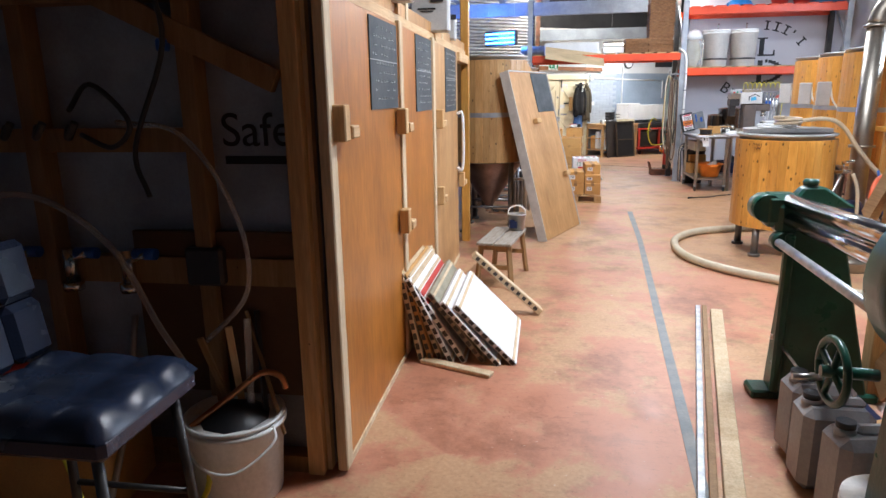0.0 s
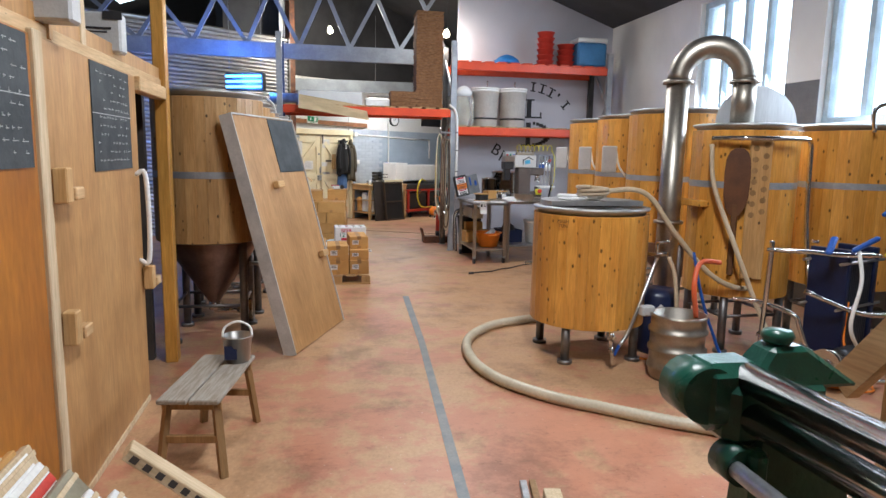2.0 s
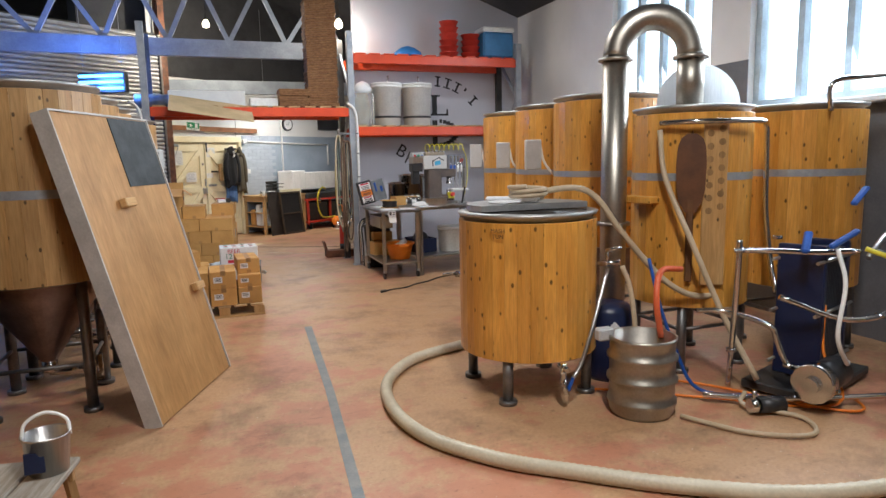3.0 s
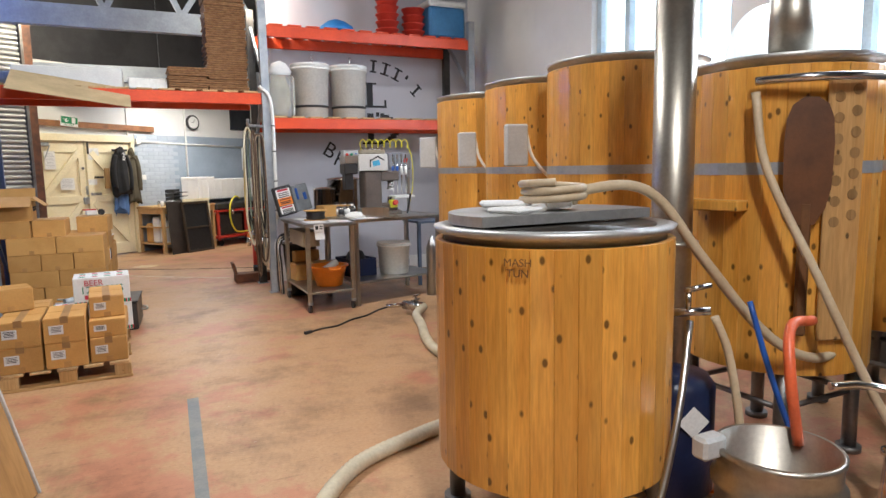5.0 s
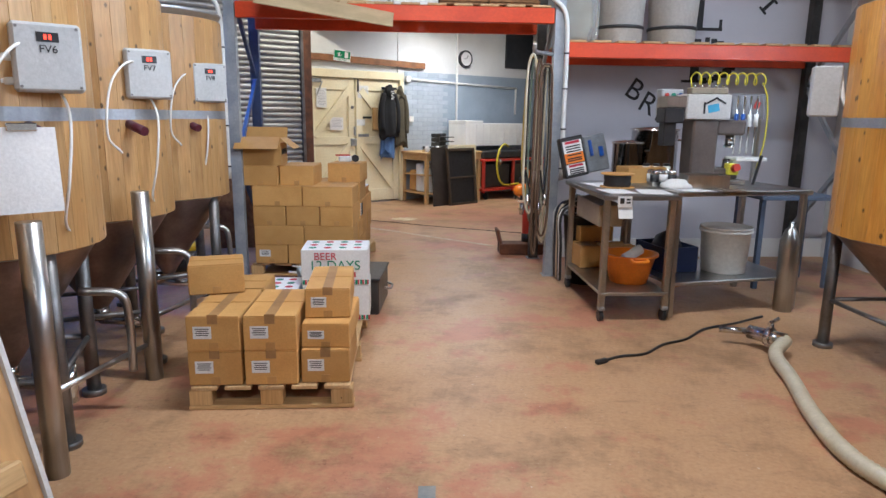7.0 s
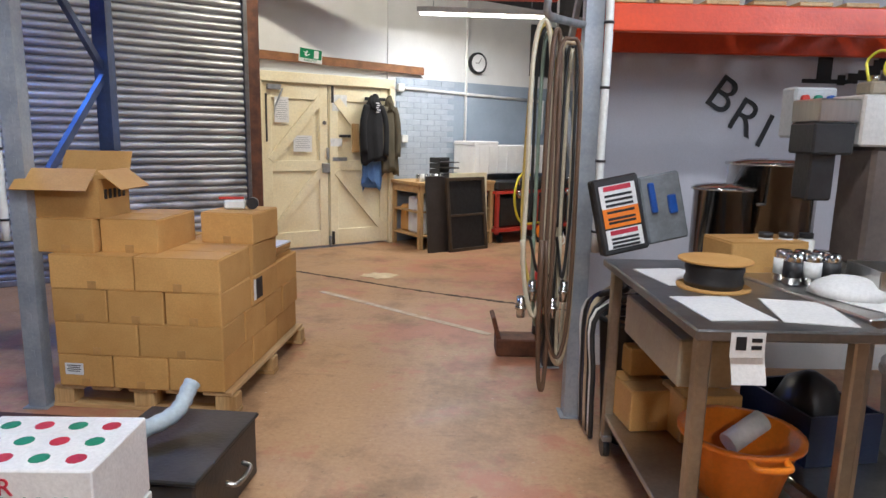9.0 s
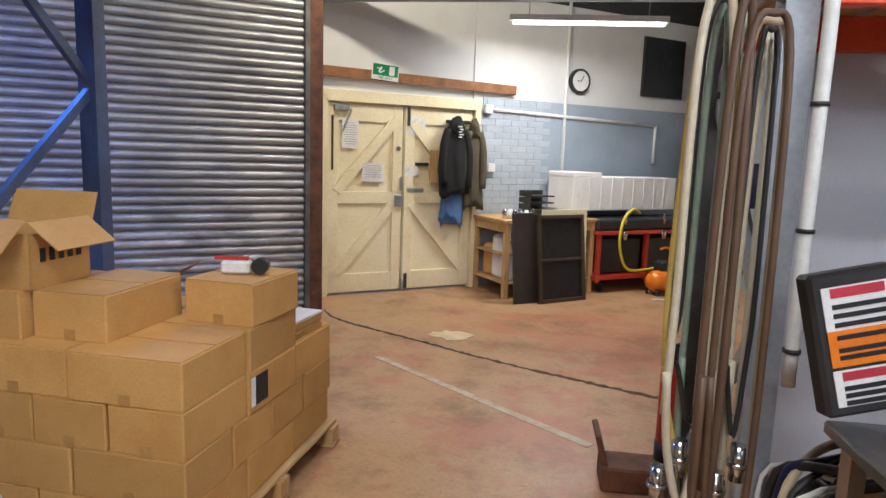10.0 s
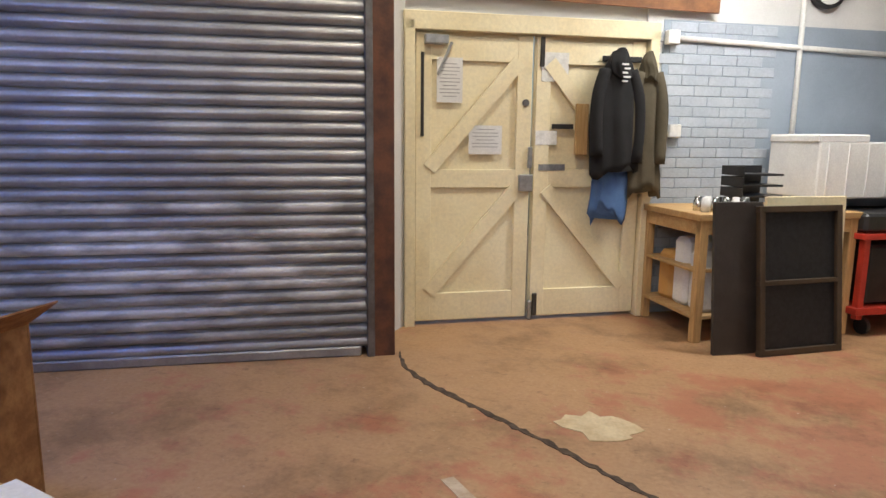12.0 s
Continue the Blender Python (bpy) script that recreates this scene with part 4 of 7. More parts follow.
part("flap", boxes(((0.19, 0.34, 0.26), (0.38, 0.005, 0.15), rot("X", -20))), CARD, ob)
part("side_print", boxes(*[((0.3835, 0.06 + 0.045 * k, 0.12), (0.002, 0.025, 0.05)) for k in range(5)]), INK, ob)
gd = thing("gadget", STK @ pose(-0.17, 0.64, z4 + ZH + 0.006, 0, 0, 15), "small white and black tape gadget on a carton", "gadget")
part("body", boxes(((0, 0, 0.03), (0.12, 0.07, 0.055)), bev=0.01), WHITE_PLASTIC, gd)
part("roll", cyls(((0.1, -0.03, 0.035), (0.1, 0.03, 0.035), 0.034)), BLACK, gd)
part("handle", boxes(((-0.02, 0, 0.066), (0.14, 0.02, 0.014))), RED, gd)
for k in range(7):
    fs = solo("card_sheet", boxes(((0, 0, 0), (0.27, 0.3, 0.01))), CARD if k < 6 else PAPER, "flat folded cardboard sheet in a pile on the stack", "card", "", STK @ pose(-0.15, 1.02, 0.13 + 3 * (ZH + 0.002) + 0.008 + k * 0.0125, 0, 0, rnd.uniform(-4, 4)), "flat card sheets")

ob = thing("open_box", pose(-0.42, 11.5, 0, 0, 0, 8) @ Matrix.Diagonal((1, 1, 1.12, 1)), "tall dull brown carton with folded-out flaps behind the stack", "box")
part("wall", boxes(((0.28, 0.004, 0.33), (0.56, 0.006, 0.66)), ((0.28, 0.4, 0.33), (0.56, 0.006, 0.66)), ((0.003, 0.2, 0.33), (0.006, 0.39, 0.66)), ((0.557, 0.2, 0.33), (0.006, 0.39, 0.66)), ((0.28, 0.2, 0.004), (0.55, 0.39, 0.006))), WICKER, ob)
for fx, fr in ((-0.06, 30), (0.62, -30)):
    part("flap", boxes(((fx, 0.2, 0.69), (0.16, 0.39, 0.005), rot("Y", fr))), WICKER, ob)
PL = pose(0.53, 7.47, 0)
pallet(PL, 0.82, 1.35, "softwood pallet carrying mixed beer cartons")
for x, w in ((0.01, 0.26), (0.285, 0.26)):
    for lay in range(2):
        carton(PL @ pose(x, 0.01, 0.13 + lay * 0.18, 0, 0, rnd.uniform(-1, 1)), w, 0.5, 0.175, "brown cardboard carton with a white address label", "cartons on the low pallet", 2)
carton(PL @ pose(0.56, 0.03, 0.13), 0.24, 0.5, 0.17, "brown cardboard carton with a white address label", "cartons on the low pallet", 2)
wb = carton(PL @ pose(0.56, 0.06, 0.308, 0, 0, -2), 0.24, 0.5, 0.12, "brown carton with a large white label", "cartons on the low pallet", 1)
carton(PL @ pose(0.57, 0.14, 0.436, 0, 0, 2), 0.23, 0.5, 0.15, "plain brown carton on top of the low pallet", "cartons on the low pallet", 2)
carton(PL @ pose(-0.08, 0.36, 0.495, 0, 0, 14), 0.29, 0.25, 0.16, "brown carton with a black printed symbol", "cartons on the low pallet", 0)
carton(PL @ pose(-0.02, 0.55, 0.13), 0.3, 0.32, 0.352, "large brown carton at the back of the low pallet", "cartons on the low pallet", 0)


def beer_box(m, w, d, h, letters):
    b = thing("beer_gift_box", m, "white beer gift box with red and green festive print", "box", "festive beer boxes")
    part("body", boxes(((w / 2, d / 2, h / 2), (w, d, h)), bev=0.004), PAPER, b)
    bm, bm2 = bmesh.new(), bmesh.new()
    for i in range(4):
        for j in range(3):
            x, y = w * (0.16 + 0.225 * i), d * (0.2 + 0.3 * j)
            add_cyl(bm if (i + j) % 2 else bm2, (x, y, h), (x, y, h + 0.0012), 0.026, None, 10)
    part("top_print", bm, RED_INK, b)
    part("top_print", bm2, GREEN_INK, b)
    part("stripe", boxes(*[((w * (k + 0.5) / 14, -0.001, 0.022), (w / 28, 0.002, 0.03)) for k in range(14)]), GREEN_INK, b)
    part("stripe", boxes(*[((w * (k + 0.9) / 14, -0.001, 0.022), (w / 40, 0.002, 0.03)) for k in range(14)]), RED_INK, b)
    part("ribbon", boxes(((w * 0.5, -0.001, h * 0.3), (w * 0.62, 0.002, 0.036))), RED_INK, b)
    if letters:
        lettering("printed_word", "BEER", 0.068, pose(w * 0.36, -0.0015, h * 0.8), RED_INK, b)
        lettering("printed_word", "12 DAYS", 0.088, pose(w * 0.5, -0.0015, h * 0.55), GREEN_INK, b)
    return b


beer_box(pose(0.95, 8.5, 0.13, 0, 0, 1), 0.43, 0.32, 0.238, False)
beer_box(pose(0.945, 8.5, 0.37, 0, 0, 1), 0.43, 0.32, 0.238, True)
beer_box(pose(0.54, 8.42, 0.13, 0, 0, 1), 0.39, 0.31, 0.238, True)
bb = thing("black_steel_chest", pose(1.22, 9.33, 0, 0, 0, -5.5), "low black steel chest beside the pallet", "chest")
part("body", boxes(((0, 0, 0.13), (0.46, 0.56, 0.26)), bev=0.01), BLACK_STEEL, bb)
part("lid", boxes(((0, 0, 0.27), (0.48, 0.58, 0.018)), bev=0.005), BLACK_STEEL, bb)
part("handle", tube([(0.25, -0.08, 0.16), (0.29, -0.06, 0.15), (0.29, 0.06, 0.15), (0.25, 0.08, 0.16)], 0.01), STEEL, bb)
dh = thing("duct_hose", pose(1.05, 9.27, 0.29), "short grey duct hose lying on the chest", "hose")
part("hose", tube([(-0.22, -0.2, 0.03), (0.0, -0.08, 0.05), (0.16, 0.1, 0.07), (0.2, 0.22, 0.16)], 0.035, 12, 8, 0.004), mat("pale_blue_duct", (0.5, 0.58, 0.62), None, 6, 60, 0.5), dh)
part("cable", tube([(-0.3, -0.1, 0.01), (-0.1, -0.22, 0.02), (0.05, -0.25, 0.03), (-0.12, -0.05, 0.02), (-0.3, 0.05, 0.02)], 0.008), WHITE_PLASTIC, dh)
bp = solo("steel_base_plate", boxes(((0, 0, 0.04), (1.1, 0.2, 0.08)), bev=0.01), mat("dark_brown_beam", (0.09, 0.035, 0.022), None, 6, 60, 0.7), "rusty brown steel pallet base beside the stack", "base", "", pose(0.45, 9.86, 0, 0, 0, -5))

# ---------------------------------------------------------------- items on the rack
def white_bucket(m, r, h, label, group="", lid=True):
    b = thing("white_bucket", m, label, "bucket", group)
    part("pail", lathe([(r * 0.88, 0), (r, h * 0.97), (r + 0.008, h * 0.97), (r + 0.008, h), (r - 0.006, h), (r * 0.86, 0.01), (0, 0.01)] if not lid else [(r * 0.88, 0), (r, h * 0.95), (r + 0.01, h * 0.95), (r + 0.01, h), (0, h + 0.004)], n=28), WHITE_PLASTIC, b)
    part("rim_ring", lathe([(r * 0.975, h * 0.935), (r + 0.012, h * 0.935), (r + 0.012, h * 0.885), (r * 0.98, h * 0.885)], n=28), WHITE_PLASTIC, b)
    return b


for x in (3.6, 4.1):
    b = white_bucket(pose(x, 10.55, 2.13), 0.235, 0.66, "tall white plastic fermenting bucket with a lid", "buckets on the rack")
    part("strap", lathe([(0.2155, 0.12), (0.224, 0.125), (0.226, 0.145), (0.2175, 0.15)], n=28), BLACK, b)
    part("airlock", cyls(((0.03, 0, 0.66), (0.03, 0, 0.78), 0.014)), CLEAR, b)
tb = thing("storage_tub", pose(3.18, 10.5, 2.13) @ Matrix.Diagonal((1.4, 1.2, 1.55, 1)), "clear plastic tub of pale sacks", "tub")
part("tub", boxes(((0, 0, 0.16), (0.24, 0.3, 0.32)), bev=0.02), CLEAR, tb)
part("sack", lathe([(0.05, 0.01), (0.1, 0.1), (0.09, 0.22), (0.04, 0.36), (0.02, 0.41)], n=12), mat("pale_sack", (0.65, 0.58, 0.4), None, 9, 60, 0.8), tb)
part("bag", lathe([(0.08, 0.32), (0.11, 0.36), (0.06, 0.42), (0.01, 0.44)], (0.02, 0, 0), n=10), PAPER, tb)
for x, n in ((4.65, 6), (5.02, 4)):
    rc = thing("red_crate_stack", pose(x, 10.5, 3.2), "stack of small red plastic trays", "trays", "red tray stacks")
    for k in range(n):
        part("tray", lathe([(0.12, 0), (0.15, 0.08), (0.16, 0.08), (0.16, 0.09), (0.14, 0.09), (0.1, 0.01)], (0, 0, k * 0.095), n=10), RED, rc)
cb = thing("cool_box", pose(5.45, 10.5, 3.2), "blue cool box with a white lid", "cool box")
part("body", boxes(((0, 0, 0.21), (0.54, 0.36, 0.4)), bev=0.03), mat("blue_coolbox", (0.05, 0.2, 0.42), None, 4, 50, 0.4), cb)
part("lid", boxes(((0, 0, 0.45), (0.56, 0.38, 0.08)), bev=0.02), WHITE_PLASTIC, cb)
bg = solo("blue_cloth", lathe([(0.25, 0.0), (0.22, 0.06), (0.12, 0.13), (0.03, 0.16), (0.0, 0.16)], n=9), mat("blue_sheet", (0.03, 0.22, 0.6), None, 8, 60, 0.6), "crumpled bright blue sheet on the top shelf", "cloth", "", pose(3.95, 10.5, 3.2))

for x, n, w in ((2.58, 62, 0.45), (2.14, 10, 0.42)):
    st = thing("card_tray_stack", pose(x, 10.55, 2.42), "tall stack of brown card beer trays", "card trays", "card tray stacks")
    rr = random.Random(n)
    for k in range(n):
        bm = boxes(((rr.uniform(-0.012, 0.012), rr.uniform(-0.012, 0.012), k * 0.0252 + 0.011), (w, 0.36, 0.02)), bev=0.003)
        part("tray", bm, WICKER, st)
lb = solo("long_white_box", boxes(((0, 0, 0.11), (1.05, 0.4, 0.22)), bev=0.01), PAPER, "long flat white box on the rack", "box", "", pose(0.95, 10.72, 2.42, 0, 0, -3))
lb2 = solo("white_lidded_crate", boxes(((0, 0, 0.06), (0.4, 0.3, 0.12)), bev=0.01), WHITE_PLASTIC, "low white box on the rack", "box", "", pose(1.72, 10.6, 2.42))
cs = solo("cardboard_sheet", boxes(((0, 0, 0), (1.1, 0.62, 0.008))), mat("pale_cardboard", (0.62, 0.46, 0.26), None, 3, 80, 0.8), "pale bent cardboard sheet hanging over the rack beam", "card", "", pose(0.98, 10.12, 2.36, 24, 8, 3))
bx = solo("grey_duct", cyls(((-0.5, 0, 0.1), (0.5, 0, 0.1), 0.1), n=20), GALV, "galvanised duct section on the rack", "duct", "", pose(0.45, 10.95, 2.42))

# fly killer
fk = thing("fly_killer", pose(-0.5, 11.35, 2.82, 0, 0, -24), "wall fly killer with glowing blue tubes", "fly killer")
part("case", boxes(((0, 0.04, 0), (0.72, 0.1, 0.3)), bev=0.01), BLACK_STEEL, fk)
for k in range(3):
    part("tube", cyls(((-0.33, -0.03, -0.09 + 0.09 * k), (0.33, -0.03, -0.09 + 0.09 * k), 0.022), n=12), BLUE_GLOW, fk)
part("chain", cyls(((-0.3, 0.04, 0.15), (-0.3, 0.04, 1.6), 0.004), ((0.3, 0.04, 0.15), (0.3, 0.04, 1.4), 0.004), n=6), GALV, fk)
for p in ((1.02, 13.3, 4.1), (2.93, 10.75, 3.7)):
    lb = thing("pendant_lamp", pose(*p), "bare bright bulb hanging under the roof", "lamp", "roof bulbs")
    part("bulb", lathe([(0.0, -0.07), (0.05, -0.05), (0.06, 0.0), (0.03, 0.05), (0.02, 0.07)], n=14), BULB_GLOW, lb)
    part("cap", cyls(((0, 0, 0.07), (0, 0, 0.12), 0.025), ((0, 0, 0.12), (0, 0, 1.5), 0.005)), BLACK, lb)
tl = thing("tube_lamp", pose(2.72, 15.2, 2.9, 0, 0, 3), "lit fluorescent batten hanging in the back room", "lamp")
part("batten", boxes(((0, 0, 0.05), (1.6, 0.08, 0.06)), bev=0.006), WHITE_PLASTIC, tl)
part("tube", cyls(((-0.76, 0, 0), (0.76, 0, 0), 0.016), n=12), TUBE_GLOW, tl)
part("chain", cyls(((-0.6, 0, 0.08), (-0.6, 0, 1.9), 0.004), ((0.6, 0, 0.08), (0.6, 0, 1.6), 0.004), n=6), GALV, tl)
solo("tie_beam", boxes(((1.9, 14.6, 3.12), (5.5, 0.14, 0.26))), TRUSS, "pale grey steel tie beam over the back room", "beam", "structure")

# painted lettering on the partition
lettering("wall_letter", "B", 0.3, pose(3.96, 11.034, 1.735, 0, 32, 0), INK, tw)
lettering("wall_letter", "R", 0.3, pose(4.11, 11.034, 1.6, 0, 27, 0), INK, tw)
lettering("wall_letter", "I", 0.3, pose(4.24, 11.034, 1.52, 0, 22, 0), INK, tw)
for k in range(5):
    a = radians(85 - 10.4 * k)
    cx, cz, turn = 4.55 + math.cos(a), 1.9 + math.sin(a), 90 - math.degrees(a)
    up = rot("Y", turn)
    wide = (0.1, 0.13, 0.13, 0.03, 0.1)[k]
    tall = 0.06 if k == 3 else 0.17
    rows = [((cx, 11.036, cz + (0.06 if k == 3 else 0)), (0.035, 0.004, tall), up)]
    if k != 3:
        for sgn in (-1, 1):
            off = up @ Vector((0, 0, sgn * 0.075))
            rows.append(((cx + off.x, 11.0365, cz + off.z), (wide, 0.004, 0.022), up))
    part("wall_mark", boxes(*rows), INK, tw)
part("wall_mark", boxes(((4.57, 11.036, 2.5), (0.09, 0.004, 0.34)), ((4.66, 11.0365, 2.345), (0.32, 0.004, 0.03)), ((4.57, 11.0365, 2.66), (0.2, 0.004, 0.025)), ((4.8, 11.036, 2.39), (0.03, 0.004, 0.1))), INK, tw)
bowl = bmesh.new()
for k in range(14):
    a = radians(-80 + 160 * k / 13)
    add_box(bowl, (4.62 + 0.34 * math.cos(a), 11.036 + 0.0004 * (k % 2), 2.04 + 0.2 * math.sin(a)), (0.035 + 0.07 * math.cos(a), 0.004, 0.06), None)
part("wall_mark", bowl, INK, tw)
part("wall_mark", boxes(((4.57, 11.0365, 2.04), (0.09, 0.004, 0.42)), ((4.58, 11.037, 1.835), (0.28, 0.004, 0.025))), INK, tw)

# hoses hanging on the middle post
hh = thing("hose_bundle", pose(2.76, 10.02, 0), "bundle of pale brewing hoses looped over a hook", "hose")
part("hook", tube([(0.17, 0.21, 2.0), (0.05, 0.1, 2.0), (-0.05, -0.04, 2.0), (-0.06, -0.08, 2.06)], 0.018), GALV, hh)
rr = random.Random(5)
BROWN_HOSE = mat("brown_hose", (0.13, 0.075, 0.045), None, 6, 60, 0.5)
BLACK_HOSE = mat("black_hose", (0.03, 0.03, 0.03), None, 6, 60, 0.4)
GREY_HOSE = mat("grey_hose", (0.2, 0.19, 0.18), None, 6, 60, 0.45)
YELLOW_HOSE = mat("yellow_braided_hose", (0.6, 0.43, 0.1), None, 6, 60, 0.45)
cols = [HOSE, YELLOW_HOSE, BLACK_HOSE, mat("clear_green_hose", (0.28, 0.36, 0.28), None, 6, 60, 0.35), BROWN_HOSE, GREY_HOSE, HOSE, BLACK_HOSE, BROWN_HOSE, SILICONE, BLACK_HOSE, HOSE]
for k, c in enumerate(cols):
    x, y = -0.075 + 0.015 * k, -0.1 + 0.05 * (k % 4)
    low = 0.26 + 0.6 * rr.random()
    wd = 0.015 + 0.05 * rr.random()
    w2 = 0.02 * (rr.random() - 0.5)
    part("loop", tube([(x - wd, y, low + 0.25), (x - wd + w2, y, 1.2), (x - wd * 0.8, y, 1.8), (x, y, 1.97 - 0.01 * k), (x + wd * 0.8, y + 0.02, 1.8), (x + wd - w2, y + 0.02, 1.2), (x + wd * 0.9, y + 0.02, low + 0.2), (x + wd * 0.2, y, low), (x - wd * 0.7, y, low + 0.15), (x - wd * 1.1, y - 0.02, 1.0)], 0.0065 + 0.0045 * rr.random(), 10, 5), c, hh)
for k in range(5):
    part("coupling", cyls(((-0.12 + 0.05 * k, -0.06, 0.62 + 0.08 * (k % 3)), (-0.12 + 0.05 * k, -0.06, 0.72 + 0.08 * (k % 3)), 0.02), ((-0.12 + 0.05 * k, -0.06, 0.66 + 0.08 * (k % 3)), (-0.12 + 0.05 * k, -0.06, 0.675 + 0.08 * (k % 3)), 0.028)), STEEL_SHINY, hh)
for k, (x, y) in enumerate(((3.03, 10.18), (0.08, 10.18))):
    cdt = thing("white_conduit", pose(x, y, 0), "white plastic conduit strapped to a rack post", "conduit", "white conduits")
    part("pipe", tube([(0.0, 0, 0.9), (0.0, 0, 1.5), (0.0, 0, 2.1), (-0.03, 0, 2.35), (-0.14, 0, 2.46)], 0.02), WHITE_PLASTIC, cdt)
    for z in (1.0, 1.35, 1.7, 2.0):
        part("tie", lathe([(0.022, z), (0.025, z), (0.025, z + 0.012), (0.022, z + 0.012)], n=12), BLACK, cdt)
fe = thing("fire_extinguisher", pose(2.96, 11.3, 0.12), "red fire extinguisher with black base by the post", "extinguisher")
part("cylinder", lathe([(0.045, 0.0), (0.055, 0.02), (0.055, 0.42), (0.04, 0.48), (0.02, 0.5), (0, 0.5)], n=20), RED, fe)
part("base", lathe([(0.058, 0.0), (0.058, 0.09), (0.0555, 0.09)], n=20), BLACK, fe)
part("valve", cyls(((0, 0, 0.5), (0, 0, 0.56), 0.02), ((-0.02, 0, 0.56), (0.08, 0, 0.58), 0.01)), BLACK, fe)
rp = thing("rack_guard", pose(2.92, 11.24, 0), "dark red steel rack foot guard on the floor", "guard")
part("plate", boxes(((0, 0, 0.06), (0.55, 0.2, 0.12)), bev=0.01), RUST, rp)
part("lip", boxes(((-0.27, 0.02, 0.16), (0.03, 0.2, 0.22), rot("Y", -15)), bev=0.006), RUST, rp)
sb = thing("socket_box", pose(3.12, 11.03, 1.45), "blue wall switch with a hanging cable", "switch")
part("case", boxes(((0, -0.03, 0), (0.08, 0.05, 0.18)), bev=0.01), NAVY, sb)
part("cable", tube([(0, -0.04, -0.08), (0.03, -0.06, -0.25), (-0.02, -0.05, -0.4), (0.0, -0.04, -0.5)], 0.009), BLACK, sb)

# ---------------------------------------------------------------- canning bench
tr = thing("steel_trolley", pose(3.01, 8.81, 0), "steel trolley table on castors with a lower shelf", "trolley")
part("top", boxes(((0.26, 0.5, 0.915), (0.56, 1.08, 0.035)), bev=0.006), mat("dull_steel_top", (0.3, 0.3, 0.3), (0.22, 0.22, 0.22), 4, 60, 0.35, 0.9), tr)
part("lower_shelf", boxes(((0.26, 0.5, 0.21), (0.5, 1.0, 0.025)), bev=0.004), STEEL_WARM, tr)
for x in (0.03, 0.5):
    for y in (0.03, 0.98):
        part("leg", boxes(((x, y, 0.505), (0.045, 0.045, 0.79)), bev=0.006), STEEL_WARM, tr)
        c = part("castor", boxes(((x, y, 0.1), (0.045, 0.06, 0.03)), bev=0.004), GALV, tr)
        part("wheel", cyls(((x - 0.015, y + 0.015, 0.042), (x + 0.015, y + 0.015, 0.042), 0.042), n=18), BLACK, c)
part("drawer", boxes(((0.1, 0.45, 0.76), (0.18, 0.6, 0.16)), bev=0.006), mat("beige_drawer", (0.38, 0.32, 0.22), None, 4, 60, 0.5), tr)
bn = thing("steel_bench", pose(3.56, 8.89, 0, 0, 0, 10), "long stainless steel work bench with an undershelf", "bench")
part("top", boxes(((0.58, 0.38, 0.925), (1.16, 0.78, 0.035)), bev=0.006), STEEL, bn)
part("undershelf", boxes(((0.58, 0.38, 0.25), (1.1, 0.7, 0.025)), bev=0.004), STEEL, bn)
for x in (0.04, 1.12):
    for y in (0.04, 0.72):
        part("leg", boxes(((x, y, 0.455), (0.045, 0.045, 0.91)), bev=0.006), STEEL, bn)
ot = thing("orange_tub", pose(3.34, 9.15, 0.225), "orange flexible plastic tub on the lower shelf", "tub")
part("tub", lathe([(0.14, 0.0), (0.19, 0.2), (0.215, 0.21), (0.215, 0.225), (0.185, 0.222), (0.13, 0.015), (0, 0.015)], n=28), ORANGE, ot)
part("handle", tube([(-0.06, -0.2, 0.21), (-0.05, -0.24, 0.2), (0.05, -0.24, 0.2), (0.06, -0.2, 0.21)], 0.012), ORANGE, ot)
part("cup", cyls(((-0.04, 0.0, 0.17), (0.1, 0.05, 0.24), 0.04), n=14), WHITE_PLASTIC, ot)
white_bucket(pose(4.18, 9.33, 0.265), 0.19, 0.36, "white plastic bucket under the steel bench", lid=False)
cyl = thing("gas_cylinder", pose(4.56, 9.08, 0.0), "slim grey steel gas cylinder by the bench", "cylinder")
part("body", lathe([(0.07, 0.0), (0.07, 0.55), (0.04, 0.64), (0.015, 0.66), (0.015, 0.7), (0, 0.7)], n=18), STEEL, cyl)
for x, y, z, w, d, h in ((3.08, 9.58, 0.225, 0.2, 0.25, 0.18), (3.26, 9.48, 0.225, 0.26, 0.2, 0.2), (3.11, 9.73, 0.42, 0.3, 0.1, 0.12)):
    carton(pose(x, y, z, 0, 0, 6), w, d, h, "brown carton on the trolley shelf", "cartons under the bench", 0)

# canning machine
cmn = thing("canning_machine", pose(4.06, 9.48, 0.943), "bench-top steel can seamer with yellow air lines", "machine")
SEAMER = mat("brown_grey_cast_body", (0.16, 0.13, 0.115), (0.12, 0.1, 0.09), 5, 60, 0.45, 0.3)
part("base", boxes(((0.05, 0.1, 0.02), (0.46, 0.34, 0.04)), bev=0.01), STEEL, cmn)
part("column", boxes(((-0.045, 0.12, 0.275), (0.21, 0.22, 0.475)), ((0.15, 0.12, 0.08), (0.22, 0.2, 0.09)), bev=0.015), SEAMER, cmn)
part("jaw", boxes(((0.17, 0.12, 0.45), (0.24, 0.2, 0.12)), bev=0.015), SEAMER, cmn)
part("chuck", cyls(((0.2, 0.1, 0.4), (0.2, 0.1, 0.31), 0.035), ((0.2, 0.1, 0.31), (0.2, 0.1, 0.29), 0.045), n=18), STEEL_SHINY, cmn)
part("lifter", cyls(((0.2, 0.1, 0.12), (0.2, 0.1, 0.2), 0.04), n=18), STEEL_SHINY, cmn)
